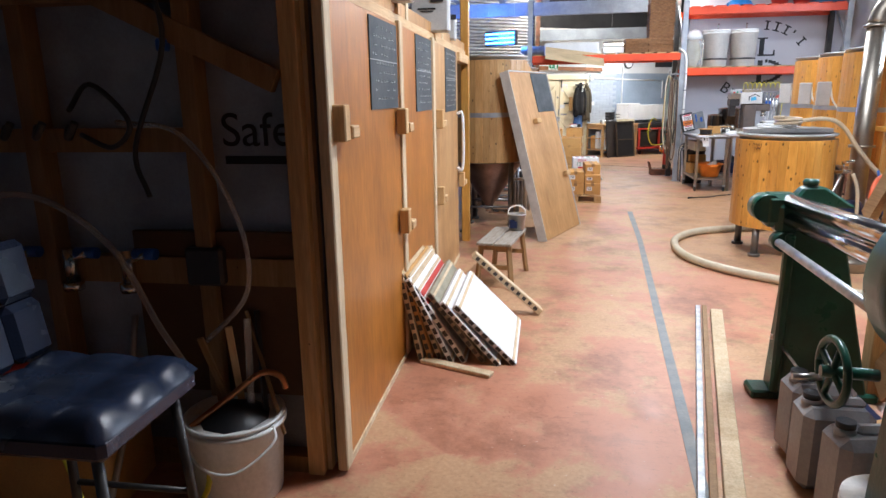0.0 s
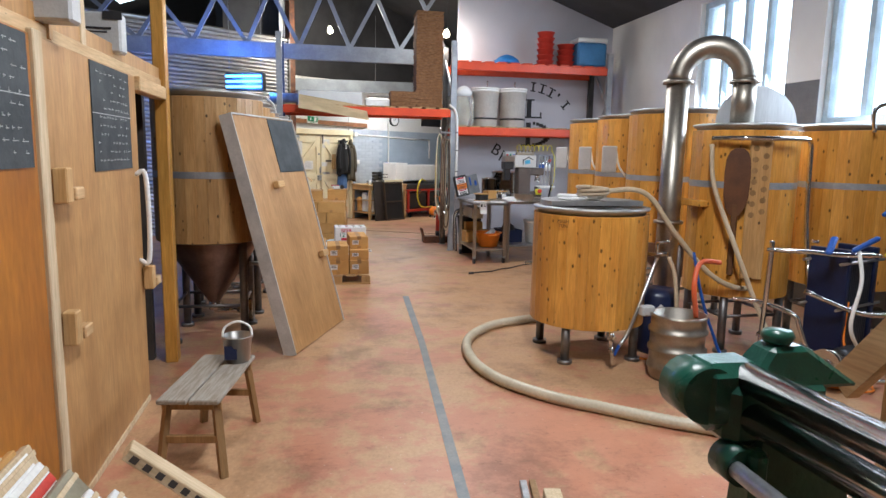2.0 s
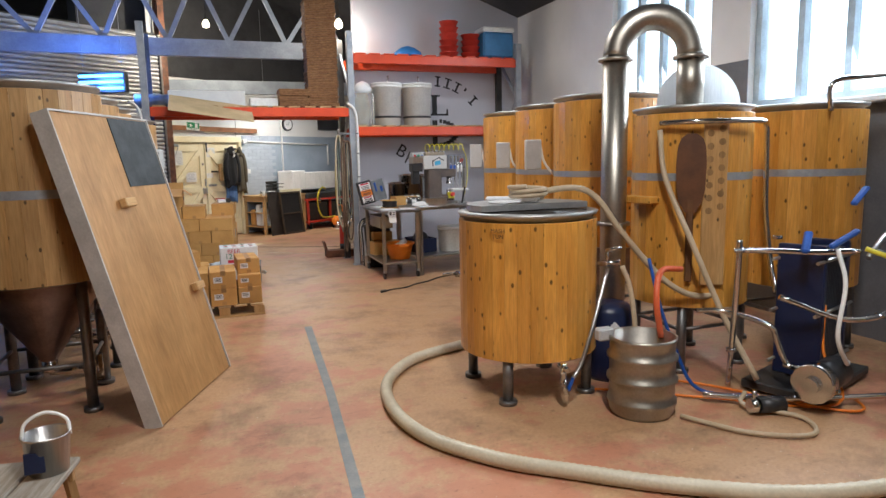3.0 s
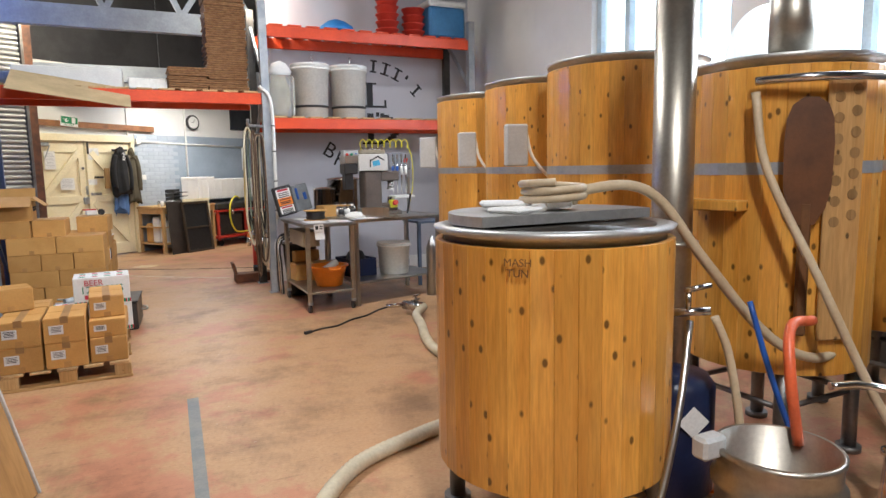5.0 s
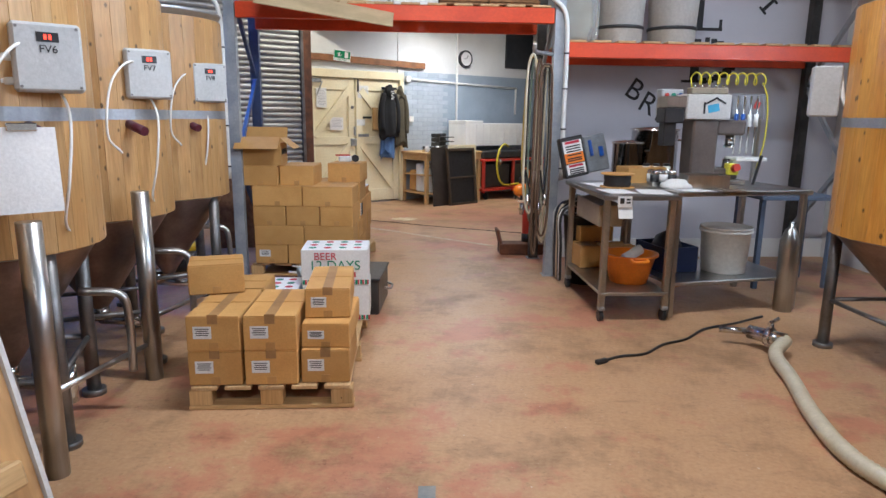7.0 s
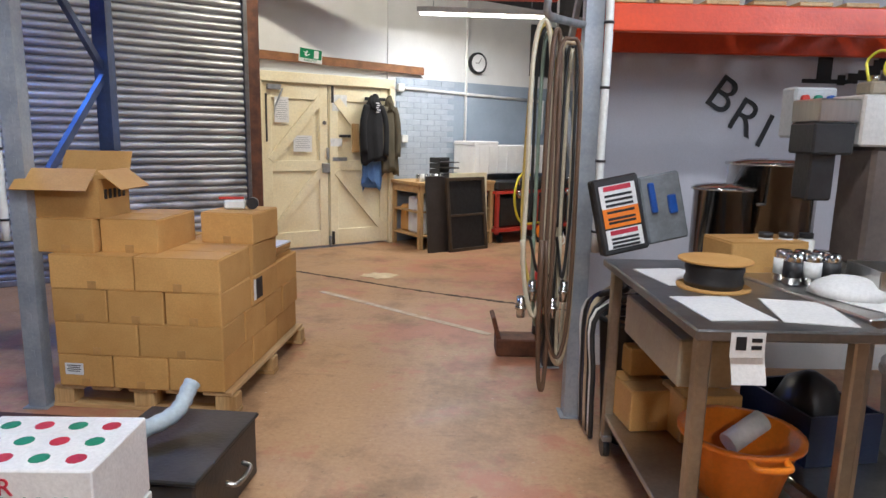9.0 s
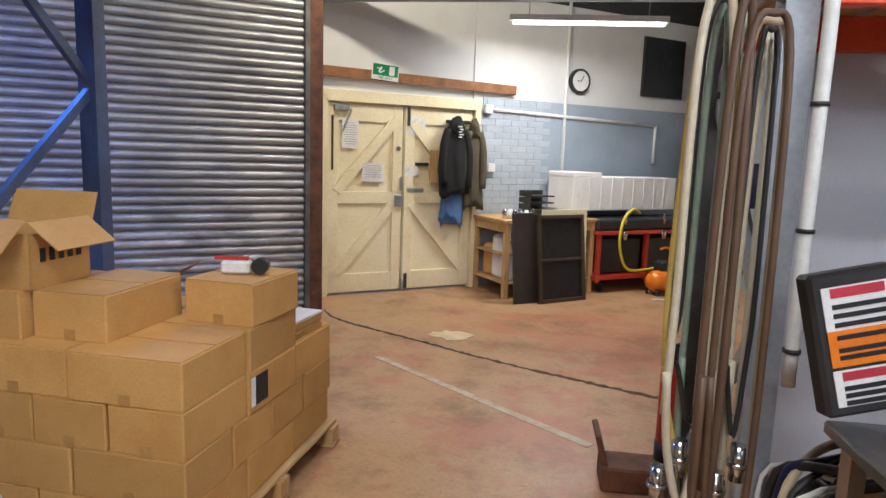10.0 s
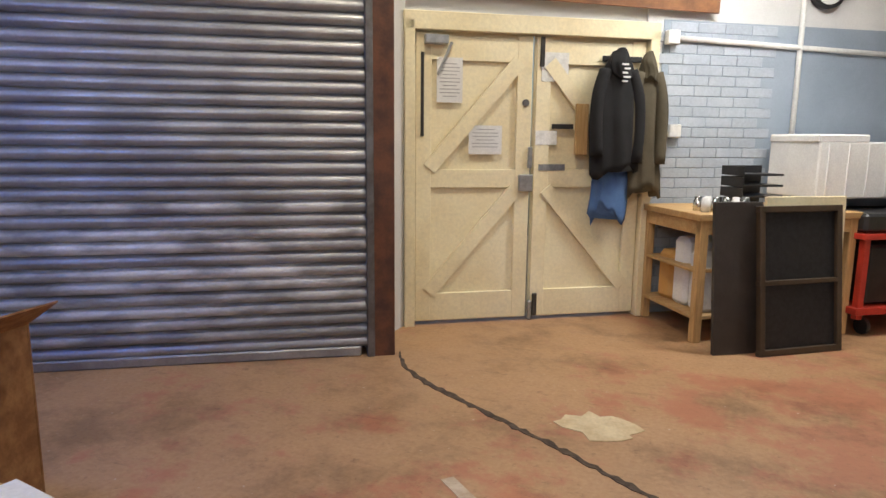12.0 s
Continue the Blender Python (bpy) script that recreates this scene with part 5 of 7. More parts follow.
part("head", boxes(((-0.045, 0.1, 0.61), (0.36, 0.22, 0.195)), bev=0.008), mat("satin_steel_panel", (0.72, 0.71, 0.68), (0.66, 0.65, 0.62), 4, 60, 0.35, 0.35), cmn)
part("side_panel", boxes(((-0.305, 0.1, 0.645), (0.16, 0.2, 0.09)), bev=0.006), STEEL, cmn)
part("motor", boxes(((-0.315, 0.09, 0.54), (0.16, 0.18, 0.12)), ((-0.33, 0.09, 0.4), (0.1, 0.12, 0.2)), bev=0.008), BLACK, cmn)
part("logo", boxes(((-0.01, -0.0115, 0.6), (0.09, 0.003, 0.06), rot("Y", -12))), mat("pale_blue_print", (0.08, 0.42, 0.68), None, 5, 60, 0.5), cmn)
part("logo_line", boxes(((-0.035, -0.0125, 0.655), (0.12, 0.003, 0.014), rot("Y", -28)), ((0.05, -0.0125, 0.655), (0.08, 0.003, 0.014), rot("Y", 28)), ((-0.085, -0.0125, 0.6), (0.014, 0.003, 0.09))), INK, cmn)
part("valve_block", boxes(((-0.03, 0.08, 0.735), (0.3, 0.1, 0.05)), bev=0.008), mat("tan_valve_block", (0.3, 0.25, 0.18), None, 6, 60, 0.5), cmn)
for k in range(5):
    part("air_fitting", cyls(((-0.14 + 0.06 * k, 0.08, 0.76), (-0.14 + 0.06 * k, 0.08, 0.785), 0.014), n=10), STEEL_SHINY, cmn)
coil = [(-0.16 + 0.6 * k / 70, 0.06 + 0.05 * math.cos(k * 0.72), 0.83 + 0.045 * math.sin(k * 0.72)) for k in range(70)]
part("air_coil", tube([(-0.16, 0.08, 0.76)] + coil + [(0.48, 0.1, 0.7), (0.5, 0.1, 0.5), (0.49, 0.1, 0.3), (0.45, 0.1, 0.12)], 0.006, 6, 2), YELLOW, cmn)
part("filler_panel", boxes(((0.34, 0.16, 0.62), (0.3, 0.05, 0.2)), bev=0.006), mat("grey_filler_panel", (0.3, 0.3, 0.32), None, 5, 60, 0.4, 0.5), cmn)
part("filler_post", boxes(((0.46, 0.16, 0.28), (0.035, 0.035, 0.54)), bev=0.004), STEEL, cmn)
part("filler_tray", boxes(((0.34, 0.08, 0.2), (0.26, 0.2, 0.03)), bev=0.006), WHITE_PLASTIC, cmn)
for k in range(4):
    part("filler_rod", cyls(((0.24 + 0.055 * k, 0.1, 0.24), (0.24 + 0.055 * k, 0.1, 0.7), 0.008), n=8), STEEL_SHINY, cmn)
    part("filler_valve", cyls(((0.24 + 0.055 * k, 0.1, 0.46), (0.24 + 0.055 * k, 0.1, 0.56), 0.017), n=10), BLUE if k < 2 else WHITE_PLASTIC, cmn)
part("red_warning", boxes(((0.42, 0.13, 0.63), (0.045, 0.004, 0.06), rot("Y", 20))), RED, cmn)
part("stop_button", cyls(((0.2, -0.02, 0.13), (0.2, -0.07, 0.14), 0.03), n=16), RED, cmn)
part("button_box", boxes(((0.2, 0.02, 0.12), (0.09, 0.08, 0.09)), bev=0.008), YELLOW, cmn)
part("lever", boxes(((0.36, -0.08, 0.12), (0.02, 0.02, 0.24), rot("Y", 12)), bev=0.004), BLACK, cmn)
sst = solo("steel_tray", boxes(((0, 0, 0.006), (0.3, 0.22, 0.012)), ((0, -0.11, 0.05), (0.3, 0.008, 0.1)), ((0, 0.11, 0.05), (0.3, 0.008, 0.1)), ((-0.15, 0, 0.05), (0.008, 0.22, 0.1)), ((0.15, 0, 0.05), (0.008, 0.22, 0.1))), STEEL, "dull steel tray of cans on the bench", "tray", "", pose(3.89, 9.19, 0.9445, 0, 0, -6))
lds = solo("can_lids", cyls(*[((0.05 * (k % 4) - 0.08, 0.05 * (k // 4) - 0.05, 0.004 + 0.004 * (k % 3)), (0.05 * (k % 4) - 0.08, 0.05 * (k // 4) - 0.05, 0.008 + 0.004 * (k % 3)), 0.027) for k in range(12)], n=14), STEEL_WARM, "loose heap of bronze can lids on the bench", "lids", "stuff", pose(4.01, 8.95, 0.9445))
sc = thing("switch_box", pose(3.88, 9.93, 1.595, 0, 0, 6), "grey control box with coloured push buttons", "control box")
part("case", boxes(((0, 0, 0), (0.2, 0.1, 0.22)), bev=0.01), GREY_PLASTIC, sc)
for k, c in enumerate((RED, GREEN_INK, BLUE)):
    part("button", cyls(((-0.06 + 0.06 * k, -0.05, 0.06), (-0.06 + 0.06 * k, -0.07, 0.06), 0.016)), c, sc)
    part("button", cyls(((-0.06 + 0.06 * k, -0.05, 0.03), (-0.06 + 0.06 * k, -0.06, 0.03), 0.012)), YELLOW, sc)
part("warning_plate", boxes(((0, -0.051, -0.05), (0.14, 0.003, 0.08))), PAPER, sc)
part("plate_print", boxes(((0, -0.053, -0.028), (0.12, 0.002, 0.018))), RED_INK, sc)
part("stand", cyls(((0.0, 0.0, -0.1), (0.02, 0.0, -0.652), 0.015)), STEEL, sc)
for k, (w, h, c) in enumerate(((0.12, 0.03, INK),)):
    part("plate_print", boxes(((0, -0.053, -0.06), (0.1, 0.002, 0.01)), ((0, -0.053, -0.078), (0.1, 0.002, 0.01))), c, sc)
ws = thing("warning_sign_case", pose(2.99, 9.84, 0.943, -8, -11, 10) @ Matrix.Diagonal((1, 1, 0.86, 1)), "black equipment case with warning labels, propped up", "case")
part("case", boxes(((0.1, 0, 0.2), (0.22, 0.06, 0.4)), bev=0.01), BLACK, ws)
part("tool_panel", boxes(((0.32, 0.02, 0.19), (0.2, 0.05, 0.36)), bev=0.01), mat("grey_tool_card", (0.2, 0.22, 0.24), None, 12, 60, 0.5), ws)
for z, h in ((0.3, 0.12), (0.08, 0.1)):
    part("label", boxes(((0.1, -0.032, z), (0.17, 0.003, h))), PAPER, ws)
part("label_header", boxes(((0.1, -0.0345, 0.343), (0.13, 0.002, 0.026)), ((0.1, -0.0345, 0.113), (0.13, 0.002, 0.024))), RED_INK, ws)
part("label_orange", boxes(((0.1, -0.033, 0.19), (0.17, 0.003, 0.1))), ORANGE, ws)
part("label_print", boxes(*[((0.1, -0.035, z), (0.13, 0.002, 0.013)) for z in (0.305, 0.28, 0.255, 0.22, 0.185, 0.165, 0.08, 0.06, 0.04)]), INK, ws)
part("tool", boxes(((0.27, -0.012, 0.25), (0.03, 0.02, 0.16)), ((0.36, -0.012, 0.2), (0.04, 0.02, 0.1)), bev=0.006), BLUE, ws)
for x, y, r, h, lab in ((3.56, 9.98, 0.13, 0.3, "small steel stock pot with a lid"), (3.84, 10.1, 0.2, 0.42, "large steel boiler with a lid")):
    kp = thing("stock_pot", pose(x, y, 0.943 if h < 0.4 else 0.935), lab, "pot")
    part("pot", lathe([(r, 0), (r, h), (r + 0.012, h), (r + 0.012, h + 0.012), (r * 0.5, h + 0.03), (0, h + 0.035)], n=28), STEEL_SHINY, kp)
    part("handle", tube([(r, -0.05, h * 0.8), (r + 0.05, -0.04, h * 0.8), (r + 0.05, 0.04, h * 0.8), (r, 0.05, h * 0.8)], 0.008), STEEL_SHINY, kp)
pl_ = thing("paper_label", pose(3.09, 8.772, 0.925), "crumpled printed can label stuck to the trolley edge", "label")
part("sheet", boxes(((0.05, -0.004, -0.035), (0.1, 0.003, 0.075)), ((0.06, 0.0, -0.11), (0.1, 0.003, 0.09), rot("X", -20))), PAPER, pl_)
part("print", boxes(((0.03, -0.0065, -0.03), (0.03, 0.002, 0.04)), ((0.075, -0.0065, -0.02), (0.03, 0.002, 0.012)), ((0.075, -0.0065, -0.042), (0.03, 0.002, 0.012))), INK, pl_)
# Made-up bin and cables, added to darken the space behind the trolley.
cbn = thing("dark_filler_bin", pose(3.24, 10.02, 0), "black bin of cables standing in for dark clutter behind the trolley", "bin")
part("bin", lathe([(0.16, 0.0), (0.2, 0.6), (0.215, 0.6), (0.215, 0.62), (0.19, 0.62), (0.15, 0.02), (0, 0.02)], n=20), BLACK, cbn)
tangle = random.Random(21)
for k, (c, r) in enumerate(((BLACK, 0.012), (WHITE_PLASTIC, 0.01), (BLACK, 0.01), (SILICONE, 0.014), (NAVY, 0.012), (BLACK, 0.014), (WHITE_PLASTIC, 0.008))):
    pts = [(0.17 * math.cos(1.9 * j + k) * tangle.uniform(0.6, 1.0), 0.17 * math.sin(1.9 * j + k) * tangle.uniform(0.6, 1.0), 0.6 + 0.035 * j * tangle.uniform(0.5, 1.0)) for j in range(7)]
    part("cable", tube(pts + [(-0.235, -0.1 + 0.04 * k, 0.66), (-0.25, -0.12 + 0.045 * k, 0.35), (-0.24, -0.1 + 0.04 * k, 0.03)], r, 8, 5), c, cbn)
# Invented crate and bag; their dark colours deepen the shade under the bench.
cr_ = thing("dark_filler_crate", pose(3.75, 9.45, 0.265, 0, 0, 10), "dark blue crate of bags added to deepen the shade under the bench", "crate")
part("crate", boxes(((0, 0, 0.012), (0.3, 0.4, 0.024)), ((-0.15, 0, 0.1), (0.012, 0.4, 0.2)), ((0.15, 0, 0.1), (0.012, 0.4, 0.2)), ((0, -0.2, 0.1), (0.312, 0.012, 0.2)), ((0, 0.2, 0.1), (0.312, 0.012, 0.2))), NAVY, cr_)
part("bag", lathe([(0.12, 0.03), (0.14, 0.15), (0.09, 0.26), (0.02, 0.3), (0, 0.3)], n=9), BLACK, cr_)
sp = thing("cable_reel", pose(3.26, 9.31, 0.933), "black cable reel with card flanges", "reel")
part("flange", cyls(((0, 0, 0.0), (0, 0, 0.008), 0.13), ((0, 0, 0.1), (0, 0, 0.108), 0.13), n=28), CARD, sp)
part("coil", lathe([(0.1, 0.008), (0.105, 0.03), (0.098, 0.05), (0.105, 0.075), (0.1, 0.1)], n=28), BLACK, sp)
for k, (x, y, a) in enumerate(((3.16, 9.01, 5), (3.42, 8.98, -12), (3.18, 9.48, 10), (3.72, 9.05, 20))):
    solo("paper_sheet", boxes(((0, 0, 0.0015), (0.21, 0.29, 0.003))), PAPER, "white printed sheet lying on the bench", "paper", "", pose(x, y, 0.9335 if x < 3.53 else 0.9445, 0, 0, a), "paper sheets")
cl = solo("cloth", lathe([(0.13, 0.0), (0.12, 0.03), (0.06, 0.06), (0.0, 0.065)], n=9), PAPER, "crumpled white cloth on the bench", "cloth", "", pose(3.68, 9.18, 0.947))
carton(pose(3.42, 9.53, 0.9335, 0, 0, 8), 0.34, 0.22, 0.13, "brown carton standing on the bench", "cartons on the bench", 0)
for k in range(6):
    cn = thing("beer_can", pose(3.56 + 0.07 * (k % 3), 9.33 + 0.07 * (k // 3), 0.9445), "unprinted aluminium beer can on the bench", "can", "beer cans")
    part("can", lathe([(0.025, 0.0), (0.033, 0.008), (0.033, 0.105), (0.026, 0.12), (0.0, 0.118)], n=16), STEEL_SHINY, cn)
    part("band", lathe([(0.0333, 0.03), (0.0336, 0.03), (0.0336, 0.09), (0.0333, 0.09)], n=16), PAPER if k % 2 else BLACK, cn)
for k in range(3):
    jn = thing("white_jar", pose(3.61 + 0.085 * k, 9.65, 0.9445), "white plastic jar with a black cap", "jar", "white jars")
    part("jar", lathe([(0.035, 0), (0.035, 0.12), (0.02, 0.13), (0, 0.13)], n=16), WHITE_PLASTIC, jn)
    part("cap", cyls(((0, 0, 0.13), (0, 0, 0.15), 0.028)), BLACK, jn)
bt = solo("blue_table", boxes(((0, 0, 0.8), (0.7, 0.5, 0.03)), ((-0.32, 0.2, 0.4), (0.04, 0.04, 0.8)), ((0.32, 0.2, 0.4), (0.04, 0.04, 0.8)), ((-0.32, -0.2, 0.4), (0.04, 0.04, 0.8)), ((0.32, -0.2, 0.4), (0.04, 0.04, 0.8))), mat("blue_grey_table", (0.12, 0.16, 0.24), None, 5, 60, 0.5), "blue-grey side table behind the bench", "table", "", pose(5.01, 9.93, 0))

# ---------------------------------------------------------------- back room furniture, in the frame of the back wall
wbm = thing("wall_bench", DW @ pose(1.75, -0.74, 0), "pine work bench with shelves full of bags", "bench")
part("top", boxes(((0.6, 0.36, 0.84), (1.25, 0.74, 0.045)), bev=0.005), PINE_X, wbm)
part("apron", boxes(((0.6, 0.02, 0.77), (1.2, 0.03, 0.09)), ((0.015, 0.36, 0.77), (0.03, 0.7, 0.09)), bev=0.004), PINE_X, wbm)
part("shelf", boxes(((0.6, 0.36, 0.17), (1.2, 0.7, 0.025)), ((0.6, 0.36, 0.48), (1.2, 0.66, 0.02)), bev=0.004), PINE_X, wbm)
for x in (0.03, 1.17):
    for y in (0.03, 0.69):
        part("leg", boxes(((x, y, 0.41), (0.06, 0.06, 0.82)), bev=0.004), PINE, wbm)
for k, (y, h, c) in enumerate(((0.14, 0.42, PAPER), (0.34, 0.48, PAPER), (0.54, 0.36, CARD))):
    solo("grain_bag", boxes(((0, 0, h / 2), (0.3, 0.16, h)), bev=0.03), c, "paper bag standing on the bench shelf", "bag", "", DW @ pose(1.97, -0.74 + y, 0.184, 0, 0, 4 * k), "bags on the shelf")
lt = thing("letter_tray", DW @ pose(2.35, -0.4, 0.864), "black stacking letter trays on the bench", "letter tray")
for k in range(4):
    part("tray", boxes(((0, 0, 0.012 + 0.075 * k), (0.32, 0.24, 0.014)), ((-0.155, 0, 0.04 + 0.075 * k), (0.01, 0.24, 0.06)), ((0, 0.115, 0.04 + 0.075 * k), (0.32, 0.01, 0.06))), BLACK, lt)
for k in range(7):
    solo("sample_jar", lathe([(0.028, 0), (0.028, 0.07), (0.022, 0.075), (0.022, 0.095), (0, 0.096)], n=12), STEEL_SHINY if k % 3 else PAPER, "small sample jar standing on the bench", "jar", "", DW @ pose(1.85 + 0.075 * (k % 5), -0.62 + 0.09 * (k // 5), 0.864), "sample jars")
solo("dark_panel", boxes(((0.17, 0, 0.48), (0.34, 0.03, 0.96)), bev=0.004), mat("dark_brown_board", (0.035, 0.028, 0.024), (0.05, 0.042, 0.036), 5, 60, 0.5), "dark board leaning against the bench", "panel", "", DW @ pose(1.73, -0.98, 0, -6, 0, 0))
fpn = thing("framed_screen", DW @ pose(2.0, -1.06, 0.0, -7, 0, 3), "dark framed mesh screen leaning against the bench", "panel")
part("frame", boxes(((0.31, 0, 0.02), (0.63, 0.04, 0.04)), ((0.31, 0, 0.92), (0.63, 0.04, 0.04)), ((0.31, 0, 0.46), (0.63, 0.04, 0.03)), ((0.02, 0, 0.47), (0.04, 0.04, 0.94)), ((0.61, 0, 0.47), (0.04, 0.04, 0.94)), bev=0.004), mat("dark_stained_frame", (0.07, 0.045, 0.025), None, 6, 60, 0.5), fpn)
part("mesh", boxes(((0.31, 0.01, 0.47), (0.56, 0.006, 0.88))), mat("dark_mesh", (0.03, 0.03, 0.032), None, 40, 120, 0.5, 0.4), fpn)
solo("cream_panel", boxes(((0.3, 0, 0.49), (0.6, 0.03, 0.98)), bev=0.004), CREAM, "cream board leaning behind the dark screen", "panel", "", DW @ pose(2.16, -0.85, 0, -3, 0, 0))
snk = thing("white_sink_unit", DW @ pose(2.75, -0.55, 0.935), "white panelled tank tops along the wall", "sink unit")
part("body", boxes(((0.8, 0.25, 0.2), (1.6, 0.5, 0.4)), bev=0.01), PAPER, snk)
part("upper", boxes(((0.2, 0.25, 0.42), (0.42, 0.5, 0.06)), bev=0.01), PAPER, snk)
for k in range(9):
    part("rib", boxes(((0.08 + 0.165 * k, -0.003, 0.2), (0.012, 0.008, 0.36))), PAPER, snk)
rt = thing("red_trolley", DW @ pose(2.95, -0.8, 0), "red steel trolley carrying black tubs", "trolley")
part("frame", boxes(((0.75, 0.25, 0.7), (1.55, 0.55, 0.04)), ((0.75, 0.25, 0.18), (1.55, 0.55, 0.05)), *[((x, y, 0.42), (0.05, 0.05, 0.6)) for x in (0.03, 0.75, 1.5) for y in (0.02, 0.5)], bev=0.004), RED, rt)
part("tub", boxes(((0.75, 0.25, 0.79), (1.5, 0.5, 0.13)), bev=0.02), BLACK, rt)
part("lower_box", boxes(((0.4, 0.27, 0.42), (0.6, 0.45, 0.42)), ((1.1, 0.27, 0.42), (0.6, 0.45, 0.42)), bev=0.02), BLACK, rt)
for x in (0.1, 1.4):
    part("castor", cyls(((x, 0.05, 0.06), (x + 0.03, 0.05, 0.06), 0.06)), BLACK, rt)
for x in (0.35, 0.95, 1.3):
    part("tap", cyls(((x, -0.05, 0.8), (x, -0.05, 0.92), 0.014)), STEEL_SHINY, rt)
    part("regulator", cyls(((x, -0.05, 0.62), (x, -0.05, 0.72), 0.03)), STEEL_SHINY, rt)
part("yellow_hose", tube([(0.55, -0.05, 0.935), (0.4, -0.1, 0.98), (0.25, -0.12, 0.85), (0.24, -0.1, 0.55), (0.4, -0.08, 0.28), (0.8, -0.05, 0.26), (1.0, -0.08, 0.3)], 0.017), YELLOW, rt)
cpx = thing("air_compressor", DW @ pose(3.67, -1.07, 0), "small orange air compressor on the floor", "compressor")
part("tank", lathe([(0.0, -0.16), (0.09, -0.14), (0.125, -0.06), (0.125, 0.06), (0.09, 0.14), (0, 0.16)], n=24), ORANGE, cpx).matrix_basis = pose(0, 0, 0.16, 0, 90, 0)
part("motor", boxes(((0.05, 0.02, 0.33), (0.16, 0.14, 0.12)), bev=0.02), BLACK, cpx)
part("handle", tube([(0.1, -0.03, 0.3), (0.12, -0.03, 0.5), (0.05, -0.03, 0.55), (-0.05, -0.03, 0.54)], 0.013), ORANGE, cpx)
part("foot", cyls(((-0.1, -0.08, 0.0), (-0.1, -0.08, 0.08), 0.02), ((0.1, -0.08, 0.0), (0.1, -0.08, 0.08), 0.02), ((-0.1, 0.08, 0.0), (-0.1, 0.08, 0.08), 0.02), ((0.1, 0.08, 0.0), (0.1, 0.08, 0.08), 0.02)), BLACK, cpx)
part("cable", tube([(0.1, -0.1, 0.3), (0.14, -0.2, 0.05), (-0.1, -0.3, 0.015), (-0.35, -0.25, 0.012)], 0.01), WHITE_PLASTIC, cpx)
ck = thing("wall_clock", DW @ pose(3.18, 0.02, 2.48), "round black wall clock with a white face", "clock")
part("rim", cyls(((0, 0.02, 0), (0, -0.03, 0), 0.15), n=32), BLACK, ck)
part("face", cyls(((0, -0.03, 0), (0, -0.034, 0), 0.12), n=32), PAPER, ck)
part("hand", boxes(((0.02, -0.037, 0.03), (0.008, 0.003, 0.09), rot("Y", 30)), ((-0.03, -0.037, 0.0), (0.06, 0.003, 0.008))), BLACK, ck)
ex = thing("exit_sign", DW @ pose(0.61, -0.03, 2.37, 0, 4, 0), "green fire exit sign above the doors", "sign")
part("plate", boxes(((0, 0, 0), (0.3, 0.012, 0.17)), bev=0.003), PAPER, ex)
part("field", boxes(((0, -0.007, 0.018), (0.28, 0.002, 0.115))), GREEN_SIGN, ex)
part("symbol", boxes(((0.07, -0.009, 0.018), (0.06, 0.002, 0.09)), ((-0.06, -0.009, 0.02), (0.02, 0.002, 0.06), rot("Y", 25)), ((-0.04, -0.009, 0.0), (0.06, 0.002, 0.012), rot("Y", -30)), ((-0.075, -0.009, 0.03), (0.05, 0.002, 0.01))), PAPER, ex)
lettering("words", "FIRE EXIT", 0.04, pose(0, -0.0075, -0.062), GREEN_SIGN, ex)
def garment(w, drop, depth, seed, hem=0.04):
    """Cloth hanging from one hook: narrow at the collar, spreading in folds to an uneven hem."""
    bm = bmesh.new()
    rg = random.Random(seed)
    ph = [rg.uniform(0, 6.28) for _ in range(4)]
    N, M = 40, 16
    rings = []
    for j in range(M + 1):
        t = j / M
        spread = w * (0.28 + 0.6 * min(1, t * 3.2) ** 0.7 + 0.16 * t)
        ring = []
        for i in range(N):
            a = 2 * math.pi * i / N
            fold = 1 + min(1, t * 1.6) * (0.10 * math.sin(5 * a + ph[0] + 0.8 * t) + 0.08 * math.sin(9 * a + ph[1] - t) + 0.04 * math.sin(17 * a + ph[2]))
            low = hem * math.sin(2 * a + ph[3]) * t ** 3 + 0.4 * hem * math.sin(7 * a + ph[1]) * t ** 4
            ring.append(bm.verts.new((spread * fold * math.cos(a) + 0.012 * math.sin(6 * t + ph[0]), depth * (0.45 + 0.55 * min(1, 2 * t)) * fold * math.sin(a), -drop * t + low)))
        rings.append(ring)
    for r0, r1 in zip(rings, rings[1:]):
        for i in range(N):
            bm.faces.new((r0[i], r1[i], r1[(i + 1) % N], r0[(i + 1) % N])).smooth = True
    bm.faces.new(rings[0])
    bm.faces.new(rings[-1][::-1])
    return bm


